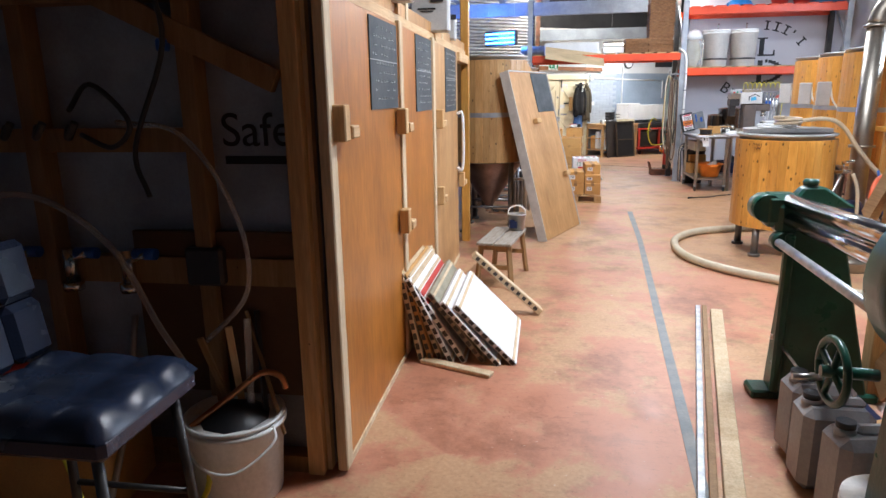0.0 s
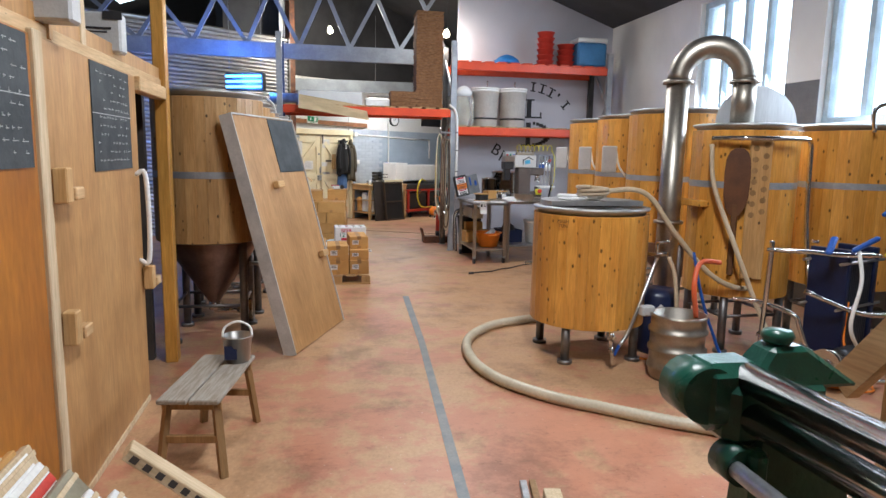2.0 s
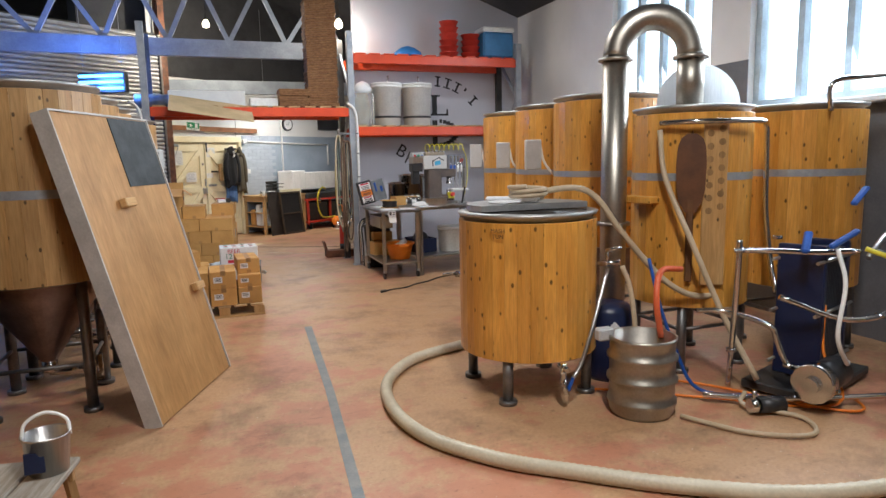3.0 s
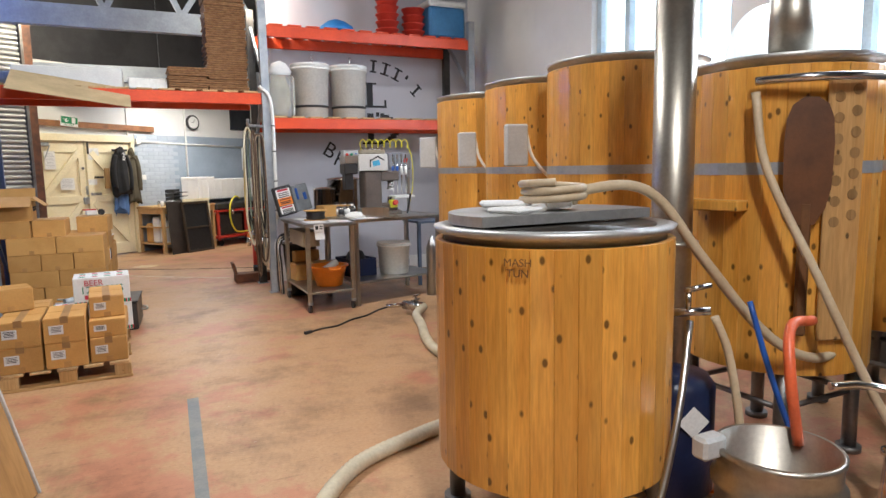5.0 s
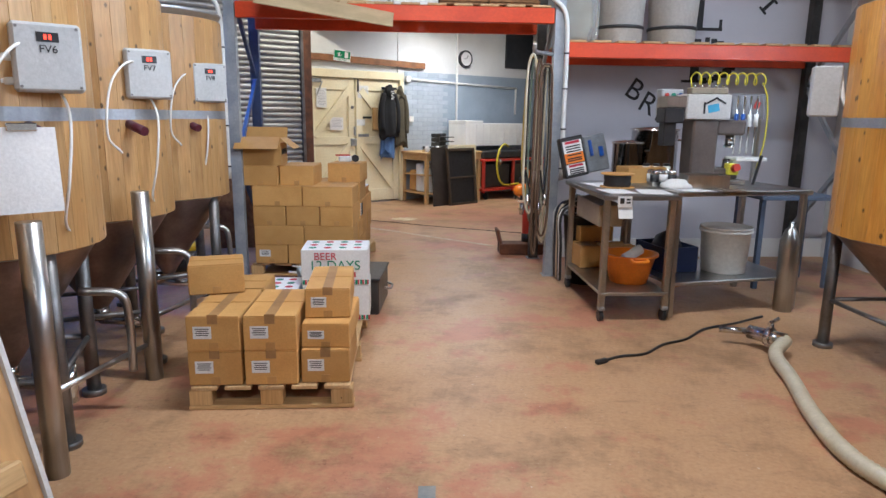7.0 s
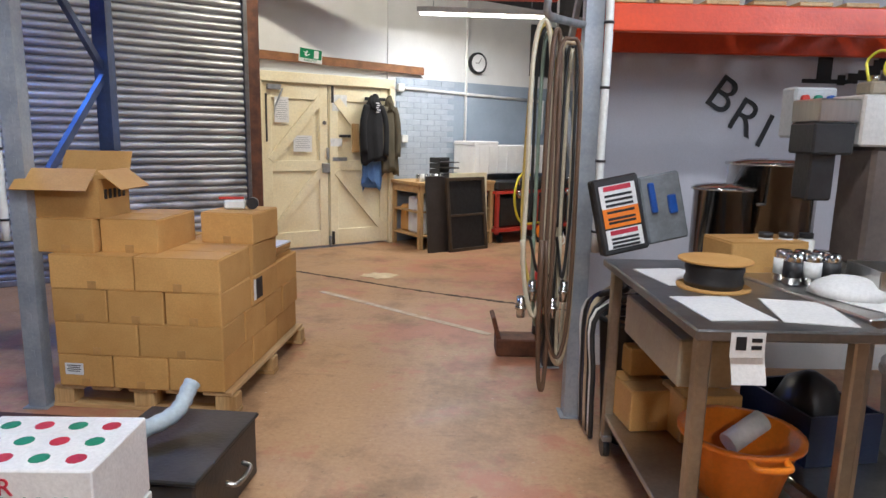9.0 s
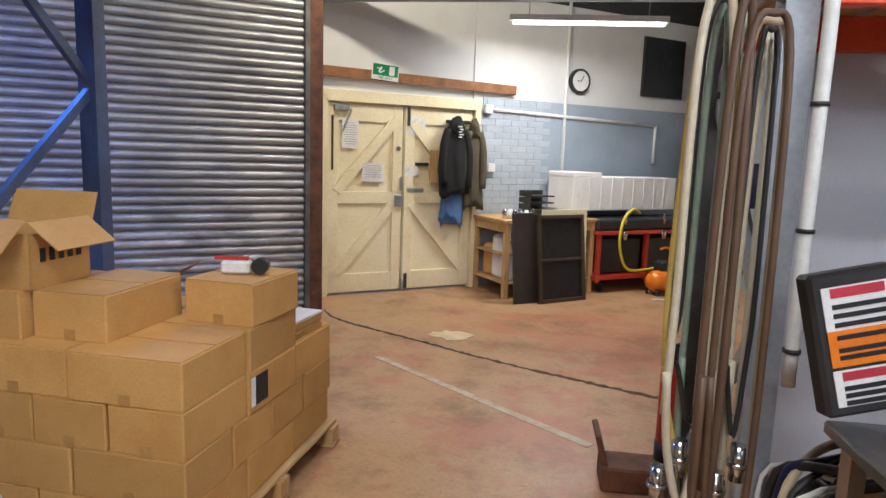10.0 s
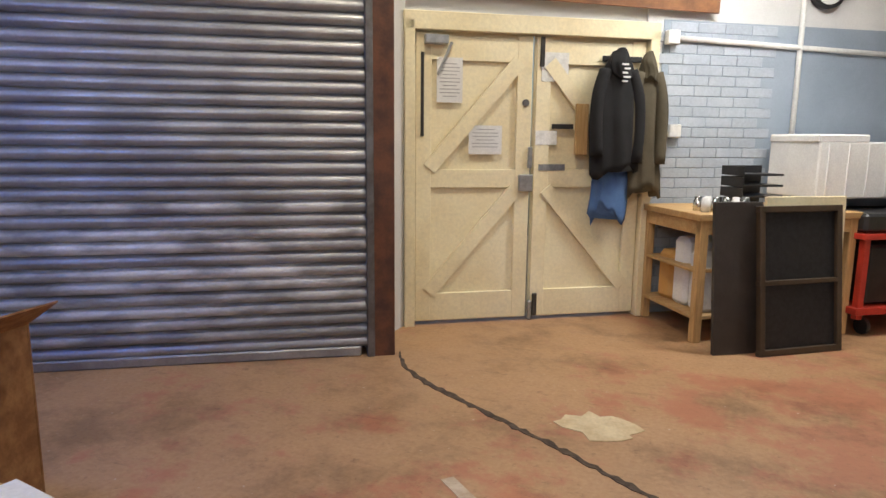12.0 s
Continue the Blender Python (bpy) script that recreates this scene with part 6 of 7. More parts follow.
for x, z1, drop, w, d, y, c, sd, lab in ((1.42, 1.94, 0.84, 0.175, 0.085, -0.115, CLOTH_BLACK, 3, "black hooded jacket hanging on the door"), (1.66, 1.93, 0.98, 0.125, 0.07, -0.09, CLOTH_OLIVE, 8, "olive work jacket hanging on the door"), (1.42, 1.4, 0.6, 0.13, 0.055, -0.08, DENIM, 5, "blue denim garment hanging under the jacket")):
    g = thing("hanging_jacket", DW @ pose(x, y, z1), lab, "jacket")
    part("body", garment(w, drop, d, sd, 0.07 if c is DENIM else 0.04), c, g)
    if c is not DENIM:
        for sx in (-1, 1):
            part("sleeve", tube([(sx * w * 0.55, -0.02, -0.13), (sx * w * 0.86, -0.035, -0.3), (sx * w * 0.93, -0.045, -0.5), (sx * w * 0.86, -0.05, -0.72 - 0.05 * (sx > 0))], 0.045, 12, 4), c, g)
        part("hood", garment(w * 0.42, 0.2, d * 0.75, sd + 1, 0.02), c, g).matrix_basis = pose(0, -0.03, 0.02)
part("print", boxes(*[((0.015 * (k % 2), -0.118, -0.1 - 0.028 * k), (0.05 - 0.006 * (k % 3), 0.003, 0.012)) for k in range(5)]), PAPER, bpy.data.objects["hanging_jacket"])
bb = solo("wood_block", boxes(((0, 0, 0), (0.09, 0.035, 0.36)), bev=0.004), PINE, "bare orange pine block fixed on the cream door", "block", "", DW @ pose(1.2, -0.045, 1.4))
hk = thing("coat_hook", DW @ pose(1.5, -0.02, 1.9), "black coat hook rail on the door", "hook")
part("rail", boxes(((0, 0, 0), (0.3, 0.02, 0.04)), bev=0.004), BLACK, hk)
wp = thing("white_pipe", DW, "white surface conduit running along the brick wall", "conduit")
part("run", cyls(((1.9, 0.02, 2.07), (4.5, 0.02, 2.0), 0.02), ((2.99, 0.02, 0.9), (2.99, 0.02, 3.4), 0.02), ((4.48, 0.02, 2.0), (4.48, 0.02, 1.5), 0.02), n=10), WHITE_PLASTIC, wp)
for x, z in ((1.9, 2.07), (1.96, 1.4)):
    part("junction_box", boxes(((x, 0.005, z), (0.1, 0.055, 0.1)), bev=0.008), WHITE_PLASTIC, wp)
hp = solo("hatch_opening", boxes(((4.55, 0.03, 2.75), (0.7, 0.04, 0.75))), BLACK, "dark square hatch high in the wall", "hatch", "structure", DW)
wst = pose(4.41, 17.32, 0, 0, 0, -58)
solo("wall_end", boxes(((2.0, 0.1, 2.6), (4.0, 0.2, 5.2))), WALL_BLUE, "pale grey-blue end wall of the back room", "wall", "structure", wst)
swg = thing("switchgear_box", wst @ pose(0.45, -0.07, 1.35), "grey switchgear box with rows of switches", "switch box")
part("case", boxes(((0, 0, 0), (0.42, 0.14, 0.4)), bev=0.01), GREY_PLASTIC, swg)
part("switch", boxes(*[((-0.12 + 0.12 * i, -0.075, 0.1 - 0.09 * j), (0.05, 0.012, 0.04)) for i in range(3) for j in range(2)]), BLACK, swg)
d5 = tagged(new("door_5"), "plain cream side door in the end wall", "door", "", "structure")
d5.matrix_world = wst @ pose(1.5, -0.02, 0)
part("leaf", boxes(((0, 0, 1.0), (0.85, 0.04, 2.0)), bev=0.004), CREAM, d5)

# painted bricks right of the doors
br = tagged(new("brickwork"), "white painted bricks standing slightly proud", "bricks", "", "structure")
br.matrix_world = DW
bm = bmesh.new()
add_box(bm, (0, 0.003, 0), (0.219, 0.012, 0.07), None, 0.003)
brick_me = mesh_of("brick", bm, mat("white_painted_brick", (0.46, 0.51, 0.57), (0.4, 0.45, 0.52), 3, 50, 0.6, 0, 0.2, (1, 1, 1), 0.05))
for row in range(28):
    for k in range(4):
        o = new("brick", brick_me)
        o.parent = br
        o.location = (1.9 + k * 0.225 + (0.11 if row % 2 else 0), 0.037, 0.1 + row * 0.076)


# ---------------------------------------------------------------- entrance: stool, pail, stud wall clutter
stl = thing("bar_stool", pose(-1.05, -1.06, 0.035, 0, 0, 0), "black buttoned leatherette bar stool with black legs", "stool")
bm = bmesh.new()
N = 19
grid = [[None] * N for _ in range(N)]
for i in range(N):
    for j in range(N):
        u, v = i / (N - 1), j / (N - 1)
        edge = min(u, 1 - u, v, 1 - v)
        z = 0.77 - 0.05 * max(0, 1 - edge / 0.1) ** 2 + 0.022 * abs(math.sin(math.pi * 3 * u)) ** 0.6 * abs(math.sin(math.pi * 3 * v)) ** 0.6
        grid[i][j] = bm.verts.new((-0.29 + 0.58 * u, -0.26 + 0.52 * v, z))
for i in range(N - 1):
    for j in range(N - 1):
        f = bm.faces.new((grid[i][j], grid[i + 1][j], grid[i + 1][j + 1], grid[i][j + 1]))
        f.smooth = True
add_box(bm, (0, 0, 0.69), (0.575, 0.515, 0.08), None, 0.02)
part("seat", bm, LEATHER, stl)
for k in range(3):
    for zc in (0.875, 1.085):
        part("back_pad", boxes(((-0.31 - 0.14 * (zc - 0.98), -0.17 + 0.17 * k, zc), (0.07, 0.166, 0.206), rot("Y", -8)), bev=0.025), LEATHER, stl)
for x in (-0.22, 0.22):
    for y in (-0.2, 0.2):
        part("leg", cyls(((x, y, 0.66), (x * 1.15, y * 1.15, -0.035), 0.017)), BLACK_STEEL, stl)
for y in (-0.22, 0.22):
    part("footrest", cyls(((-0.24, y, 0.25), (0.24, y, 0.25), 0.012)), BLACK_STEEL, stl)

pb = white_bucket(pose(-0.86, -0.39, 0), 0.205, 0.37, "white plastic pail full of scrap copper and offcuts", lid=False)
part("wire_handle", tube([(0.2, -0.06, 0.35), (0.22, -0.12, 0.3), (0.1, -0.23, 0.22), (-0.05, -0.24, 0.25), (-0.2, -0.1, 0.34)], 0.006), WHITE_PLASTIC, pb)
part("scrap", lathe([(0.19, 0.3), (0.14, 0.36), (0.06, 0.4), (0.0, 0.41)], n=9), BLACK, pb)
cpp = thing("copper_pipe_offcut", pose(-0.86, -0.39, 0.37), "bent copper pipe offcut sticking out of the pail", "pipe")
part("pipe", tube([(-0.15, -0.1, -0.03), (0.0, 0.0, 0.08), (0.12, 0.03, 0.17), (0.2, 0.04, 0.16), (0.22, 0.05, 0.1)], 0.014), COPPER, cpp)
for k in range(5):
    solo("offcut", boxes(((0, 0, 0.14), (0.03, 0.012, 0.36 + 0.05 * k)), bev=0.002), (OLD_PINE, PINE, CLEAR, BLACK, OLD_PINE)[k], "thin wooden or plastic offcut standing in the pail", "offcut", "", pose(-0.91 + 0.055 * k, -0.35 + 0.02 * (k % 2), 0.4, 10 - 7 * k, -12 + 8 * k, 25 * k), "offcuts in the pail")
cbx = carton(pose(-1.78, -0.75, 0, 0, 0, 8), 0.5, 0.4, 0.3, "brown cardboard box on the floor behind the stool", "entrance boxes")
ybag = thing("yellow_cable", pose(-1.4, -0.75, 0.02), "yellow cable coiled on the floor", "cable")
part("cable", tube([(0.0, 0.0, 0.3), (0.2, -0.1, 0.05), (0.4, 0.0, 0.02), (0.5, 0.15, 0.1), (0.45, 0.25, 0.3)], 0.012), YELLOW, ybag)
bag = thing("tool_bag", pose(-1.62, -0.55, 0.305), "black and red tool bag on the box", "bag")
part("bag", boxes(((0, 0, 0.12), (0.3, 0.2, 0.24)), bev=0.05), BLACK, bag)
part("red_strap", tube([(-0.1, -0.1, 0.22), (0, -0.12, 0.34), (0.08, -0.08, 0.3), (0.12, -0.1, 0.2)], 0.03), RED, bag)
tr_ = thing("tap_rail", pose(0, SY - 0.07, 0), "row of keg couplers on a rail with clear beer lines", "rail")
for k in range(4):
    x = -2.2 + 0.28 * k
    c = part("coupler", cyls(((x, 0, 0.9), (x, 0, 1.05), 0.03), ((x, -0.01, 1.0), (x + 0.12, -0.05, 1.04), 0.014), ((x, 0, 0.86), (x, 0, 0.9), 0.045)), STEEL_SHINY, tr_)
    part("blue_cap", cyls(((x + 0.06, -0.03, 1.04), (x + 0.16, -0.03, 1.04), 0.025)), BLUE, tr_)
for k in range(7):
    x = -2.45 + 0.15 * k
    part("hook", tube([(x, 0, 1.58), (x + 0.03, -0.05, 1.54), (x + 0.07, -0.05, 1.6)], 0.016), BLACK_STEEL, tr_)
for k, pts in enumerate(([(-2.2, -0.05, 1.25), (-1.7, -0.1, 1.3), (-1.35, -0.12, 1.1), (-1.15, -0.14, 0.75), (-1.05, -0.15, 0.6)], [(-1.3, -0.04, 1.6), (-1.0, -0.08, 1.55), (-0.8, -0.08, 1.25), (-0.78, -0.06, 0.9), (-1.0, -0.08, 0.65)], [(-1.1, -0.05, 2.2), (-1.05, -0.05, 1.9), (-1.2, -0.08, 1.5), (-1.15, -0.1, 1.3)], [(-1.5, -0.05, 1.65), (-1.35, -0.1, 1.75), (-1.2, -0.1, 1.6), (-1.3, -0.08, 1.5), (-1.45, -0.06, 1.55)])):
    part("beer_line", tube(pts, 0.011 if k else 0.014), CLEAR if k < 2 else BLACK, tr_)
part("socket", boxes(((-1.0, 0.02, 0.98), (0.17, 0.06, 0.17)), bev=0.012), BLACK, tr_)
part("blue_clip", boxes(((-1.08, -0.0, 1.9), (0.05, 0.04, 0.05)), bev=0.008), BLUE, tr_)
solo("grey_conduit", tube([(-1.25, SY - 0.6, 0.0), (-1.3, SY - 0.3, 0.35), (-1.35, SY - 0.08, 0.75)], 0.014), STEEL, "thin leaning metal rod by the stud wall", "rod")

# jerrycans and bucket
for k, (x, y, a) in enumerate(((1.7, 0.22, 4), (1.67, -0.02, -2), (1.7, -0.26, 5))):
    j = thing("jerrycan", pose(x, y, 0, 0, 0, a), "grey plastic jerrycan with a black cap", "jerrycan", "jerrycans")
    part("body", boxes(((0.02, 0, 0.19), (0.28, 0.2, 0.38)), bev=0.035), JERRY, j)
    part("shoulder", boxes(((0.05, 0, 0.385), (0.18, 0.06, 0.05)), bev=0.02), JERRY, j)
    part("neck", cyls(((-0.07, 0, 0.37), (-0.07, 0, 0.4), 0.04)), JERRY, j)
    part("cap", cyls(((-0.07, 0, 0.395), (-0.07, 0, 0.425), 0.036), n=20), BLACK, j)
white_bucket(pose(1.64, -0.68, 0), 0.17, 0.34, "white plastic bucket beside the jerrycans", lid=True)
solo("wooden_block", boxes(((0, 0, 0.05), (0.4, 0.25, 0.1)), bev=0.006), PINE_X, "pale wooden block on the floor", "block", "", pose(2.15, 0.3, 0, 0, 0, 20))

# green slip rolls
gmx = thing("slip_roll_machine", pose(0, 0, 0), "green enamelled slip roll machine with steel rollers", "machine")
A0, A1 = Vector((1.76, 0.86, 1.06)), Vector((1.72, -0.68, 1.12))


def taper(x0, x1, X0, X1, y, d, z0, z1):
    bm = bmesh.new()
    v = [bm.verts.new(c) for c in ((x0, y - d, z0), (x1, y - d, z0), (x1, y + d, z0), (x0, y + d, z0), (X0, y - d * 0.7, z1), (X1, y - d * 0.7, z1), (X1, y + d * 0.7, z1), (X0, y + d * 0.7, z1))]
    for q in ((3, 2, 1, 0), (4, 5, 6, 7), (0, 1, 5, 4), (1, 2, 6, 5), (2, 3, 7, 6), (3, 0, 4, 7)):
        bm.faces.new([v[i] for i in q])
    bmesh.ops.bevel(bm, geom=bm.edges[:], offset=0.012, segments=1, affect="EDGES")
    return bm


part("pedestal", taper(1.72, 2.22, 1.76, 2.0, 0.86, 0.07, 0.04, 1.0), GREEN, gmx)
part("foot", boxes(((1.95, 0.86, 0.025), (0.66, 0.16, 0.05)), bev=0.012), GREEN, gmx)
part("side_rib", boxes(((1.73, 0.78, 0.5), (0.05, 0.05, 0.9)), bev=0.012), GREEN, gmx)
bm = boxes(((1.7, 0.9, 1.06), (0.18, 0.14, 0.18)), ((1.82, 0.88, 1.02), (0.3, 0.14, 0.18)), bev=0.03)
add_cyl(bm, (1.63, 0.96, 1.07), (1.63, 0.84, 1.07), 0.075, None, 20)
add_cyl(bm, (1.7, 0.86, 0.9), (1.7, 0.78, 0.9), 0.05, None, 16)
part("head", bm, GREEN, gmx)
bm = taper(1.72, 2.06, 1.8, 1.9, 0.88, 0.06, 1.08, 1.19)
part("crown", bm, GREEN, gmx)
part("adjuster", lathe([(0.012, 0.0), (0.012, 0.02), (0.036, 0.025), (0.042, 0.04), (0.036, 0.055), (0.0, 0.06)], (1.84, 0.88, 1.17), 10), GREEN, gmx)
for dx, dz, r in ((-0.02, 0.05, 0.04), (-0.02, -0.045, 0.04), (0.09, 0.0, 0.04)):
    part("roller", cyls((A0 + Vector((dx, 0, dz)), A1 + Vector((dx, 0, dz)), r), n=28), STEEL_SHINY, gmx, "polished steel roller")
part("tie_rod", cyls(((1.68, 0.84, 0.9), (1.6, -0.7, 0.92), 0.022), n=16), GALV, gmx)
q = Matrix.Translation(A1 + Vector((0.02, -0.05, -0.04)))
bm = bmesh.new()
add_cyl(bm, A1 + Vector((0.03, 0.04, -0.02)), A1 + Vector((0.01, -0.22, -0.02)), 0.3, None, 40)
bmesh.ops.bevel(bm, geom=[e for e in bm.edges if len(e.link_faces) == 2 and e.calc_face_angle() > 1.0], offset=0.02, segments=2, affect="EDGES")
part("gear_cover", bm, GREEN, gmx)
part("maker_plate", boxes((A1 + Vector((-0.03, -0.1, 0.283)), (0.16, 0.1, 0.004), rot("Y", -12))), PAPER, gmx)
part("pedestal", taper(1.52, 2.0, 1.55, 1.85, -0.72, 0.08, 0.04, 0.85), GREEN, gmx)
part("foot", boxes(((1.76, -0.72, 0.025), (0.6, 0.18, 0.05)), bev=0.012), GREEN, gmx)
hw = bmesh.new()
ring = [(1.46, -0.48 + 0.115 * math.cos(a), 0.72 + 0.115 * math.sin(a)) for a in [k * math.pi / 8 for k in range(17)]]
add_tube(hw, ring, 0.014, 10, 2)
for k in range(4):
    a = k * math.pi / 2 + 0.4
    add_cyl(hw, (1.46, -0.48, 0.72), (1.46, -0.48 + 0.11 * math.cos(a), 0.72 + 0.11 * math.sin(a)), 0.012, None, 8)
add_cyl(hw, (1.42, -0.48, 0.72), (1.6, -0.5, 0.72), 0.022, None, 12)
part("handwheel", hw, GREEN, gmx)
part("crank", cyls(((1.36, -0.4, 0.66), (1.46, -0.4, 0.66), 0.012)), STEEL, gmx)
part("blue_bar", boxes(((2.1, 0.1, 0.06), (0.08, 1.3, 0.06)), bev=0.01), NAVY, gmx)
part("lever", cyls(((1.72, 0.8, 0.36), (1.9, 0.5, 0.1), 0.008), ((1.7, 0.82, 0.36), (1.74, 0.8, 0.36), 0.016)), STEEL, gmx)

# wooden stair rail
sr = tagged(new("stair_rail"), "rough pine stair handrail with square balusters", "stairs", "", "structure")
part("newel", boxes(((2.27, 0.86, 0.72), (0.1, 0.1, 1.44)), bev=0.006), PINE, sr)
bm = bmesh.new()
add_bar(bm, (2.21, 1.03, 1.0), (2.21, -0.2, 2.58), 0.045, 0.09)
part("handrail", bm, PINE_Y, sr)
bm = bmesh.new()
add_bar(bm, (2.27, 0.78, 0.12), (2.27, -0.95, 2.34), 0.05, 0.2)
part("stringer", bm, PINE_Y, sr)
for k in range(5):
    y = 0.62 - 0.17 * k
    zt = 1.0 + (1.03 - y) * 1.285
    part("baluster", boxes(((2.26, y, (zt + (0.78 - y) * 1.28 + 0.12) / 2), (0.045, 0.045, zt - (0.78 - y) * 1.28 - 0.12)), bev=0.004), PINE, sr)
for k in range(10):
    part("tread", boxes(((2.72, 0.72 - 0.165 * k, 0.21 + 0.21 * k), (0.85, 0.22, 0.035)), bev=0.006), PINE_X, sr)

# timbers on the floor
solo("planed_timber", boxes(((0, 0, 0.02), (0.085, 2.6, 0.04)), bev=0.004), PALE, "long pale planed batten lying on the floor", "timber", "", pose(1.52, 0.98, 0, 0, 0, -12))
for k, x in enumerate((1.4, 1.45)):
    solo("steel_angle", boxes(((0, 0, 0.015), (0.035, 2.7, 0.03)), bev=0.003), GALV if k == 0 else OLD_PINE, "long steel section lying beside the batten" if k == 0 else "dark narrow batten lying on the floor", "section", "", pose(x, 1.05, 0, 0, 0, -12))

# leaning insulation panels
PN = pose(0, 1.06, 0)
for k, (xb, ang, w, ln, c) in enumerate(((-0.3, 12, 0.62, 0.75, PALE), (-0.24, 16, 0.6, 0.8, CARD), (-0.18, 20, 0.6, 0.85, PALE), (-0.1, 27, 0.62, 0.85, WHITE_PLASTIC), (-0.02, 33, 0.6, 0.85, WHITE_PLASTIC), (0.1, 38, 0.58, 0.85, mat("khaki_panel", (0.32, 0.29, 0.2), None, 5, 60, 0.6)), (0.2, 42, 0.55, 0.82, PAPER), (0.3, 45, 0.55, 0.82, PAPER))):
    p = thing("wall_panel", pose(xb, 1.06 + 0.02 * (k % 3), 0.012, 0, -ang, 0), "ridged cream panel leaning against the cold room", "panel", "leaning panels")
    part("sheet", boxes(((-0.02, ln / 2, w / 2), (0.035, ln, w)), bev=0.004), c, p)
    bm = bmesh.new()
    for i in range(9):
        add_box(bm, (-0.02, -0.001, w * (i + 0.5) / 9), (0.024, 0.004, w / 9 * 0.62))
    # Flat dark strips paint the shade inside the hollow ends.
    part("hollow_end", bm, DARK, p)
    part("edge_strip", boxes(((-0.001, ln / 2, w * 0.94), (0.006, ln, 0.02)), ((-0.001, ln / 2, w * 0.06), (0.006, ln, 0.02))), PALE, p)
    if k == 4:
        part("red_stripe", boxes(((-0.0, ln / 2, w * 0.78), (0.005, ln * 0.98, 0.035)), ((-0.0, ln / 2, w * 0.88), (0.005, ln * 0.98, 0.035))), RED, p)
lp = thing("slotted_plank", pose(0.43, 2.1, 0.03, 0, -48, 8), "slotted pale plank leaning on the panels", "plank")
part("plank", boxes(((0, 0, 0.34), (0.05, 0.1, 0.7)), bev=0.004), PALE, lp)
# Each slot is a flat dark strip coloured as the shade within.
part("slot", boxes(*[((0.0, -0.051, 0.05 + 0.06 * k), (0.028, 0.003, 0.03)) for k in range(11)]), DARK, lp)
solo("floor_plank", boxes(((0, 0, 0.015), (0.5, 0.07, 0.025)), bev=0.004), PALE, "short split pale plank lying on the floor", "plank", "", pose(-0.08, 0.98, 0, 0, 0, -22))

# small trestle bench and kettle
tbn = thing("step_bench", pose(0.08, 3.06, 0, 0, 0, -9), "paint-splashed wooden step bench with splayed legs", "bench")
for x in (-0.08, 0.08):
    part("top_board", boxes(((x, 0, 0.41), (0.15, 0.74, 0.025)), bev=0.005), mat("weathered_grey_wood", (0.36, 0.33, 0.28), (0.26, 0.22, 0.17), 9, 60, 0.8, 0, 0.2, (8, 0.7, 8)), tbn)
for x in (-0.12, 0.12):
    for y in (-0.3, 0.3):
        bm = bmesh.new()
        add_bar(bm, (x, y, 0.4), (x * 1.35, y * 1.15, 0.0), 0.04, 0.03)
        part("leg", bm, OLD_PINE, tbn)
for y in (-0.3, 0.3):
    part("stretcher", boxes(((0, y * 1.08, 0.2), (0.28, 0.025, 0.04)), ((0, y, 0.375), (0.3, 0.03, 0.05)), bev=0.003), OLD_PINE, tbn)
tk = thing("paint_kettle", pose(0.2, 3.3, 0.4235), "dented tin paint kettle with a wire handle", "paint tin")
part("tin", lathe([(0.07, 0), (0.085, 0.15), (0.09, 0.15), (0.09, 0.158), (0.082, 0.156), (0.068, 0.01), (0, 0.01)], n=22), STEEL, tk)
part("label", boxes(((-0.03, -0.076, 0.07), (0.07, 0.01, 0.08), rot("X", -6))), NAVY, tk)
part("handle", tube([(-0.085, 0, 0.14), (-0.07, 0.02, 0.2), (0, 0.03, 0.23), (0.07, 0.02, 0.2), (0.085, 0, 0.14)], 0.007), WHITE_PLASTIC, tk)

# boxes over the cold room and inside it
for x, y, z, s in ((-0.46, 2.5, 2.32, (0.3, 0.12, 0.3)), (-0.46, 1.15, 2.36, (0.26, 0.12, 0.28)), (-0.5, 3.55, 2.3, (0.2, 0.12, 0.22))):
    c = thing("cooler_control", pose(x, y, z), "grey cold room controller box above the doors", "control box", "cold room controllers")
    part("case", boxes(((0, 0, 0), s), bev=0.012), GREY_PLASTIC, c)
    part("display", boxes(((0.06, -s[1] / 2 - 0.003, 0.09), (0.1, 0.006, 0.045))), BLACK, c)
    part("label", boxes(((-0.02, -s[1] / 2 - 0.002, 0.02), (0.14, 0.003, 0.012)), ((-0.02, -s[1] / 2 - 0.002, -0.0), (0.1, 0.003, 0.008))), INK, c)
    part("cable", tube([(-s[0] / 2, 0, 0.05), (-s[0] / 2 - 0.07, 0.02, -0.06), (-s[0] / 2 - 0.05, 0.05, -0.14), (-s[0] / 2 - 0.03, 0.25, -0.1)], 0.012), MAROON, c)
    part("stand_off", boxes(((0, 0.05, -s[2] / 2 - 0.02), (0.06, 0.04, 0.08))), PINE, c)
part("post", boxes(((-0.47, 3.0, 2.7), (0.06, 0.06, 1.1)), ((-0.47, 1.5, 2.7), (0.06, 0.06, 1.1)), bev=0.004), PALE, cr)
for k in range(4):
    carton(pose(-1.0 + 0.02 * k, 4.2, 0.01 + 0.24 * k, 0, 0, 4 * (k % 2)), 0.34, 0.36, 0.235, "brown carton stacked inside the cold room", "cartons in the cold room")

# ---------------------------------------------------------------- hoses and brew house clutter
bh = thing("suction_hose", pose(0, 0, 0), "thick cream corrugated suction hose curling over the floor", "hose")
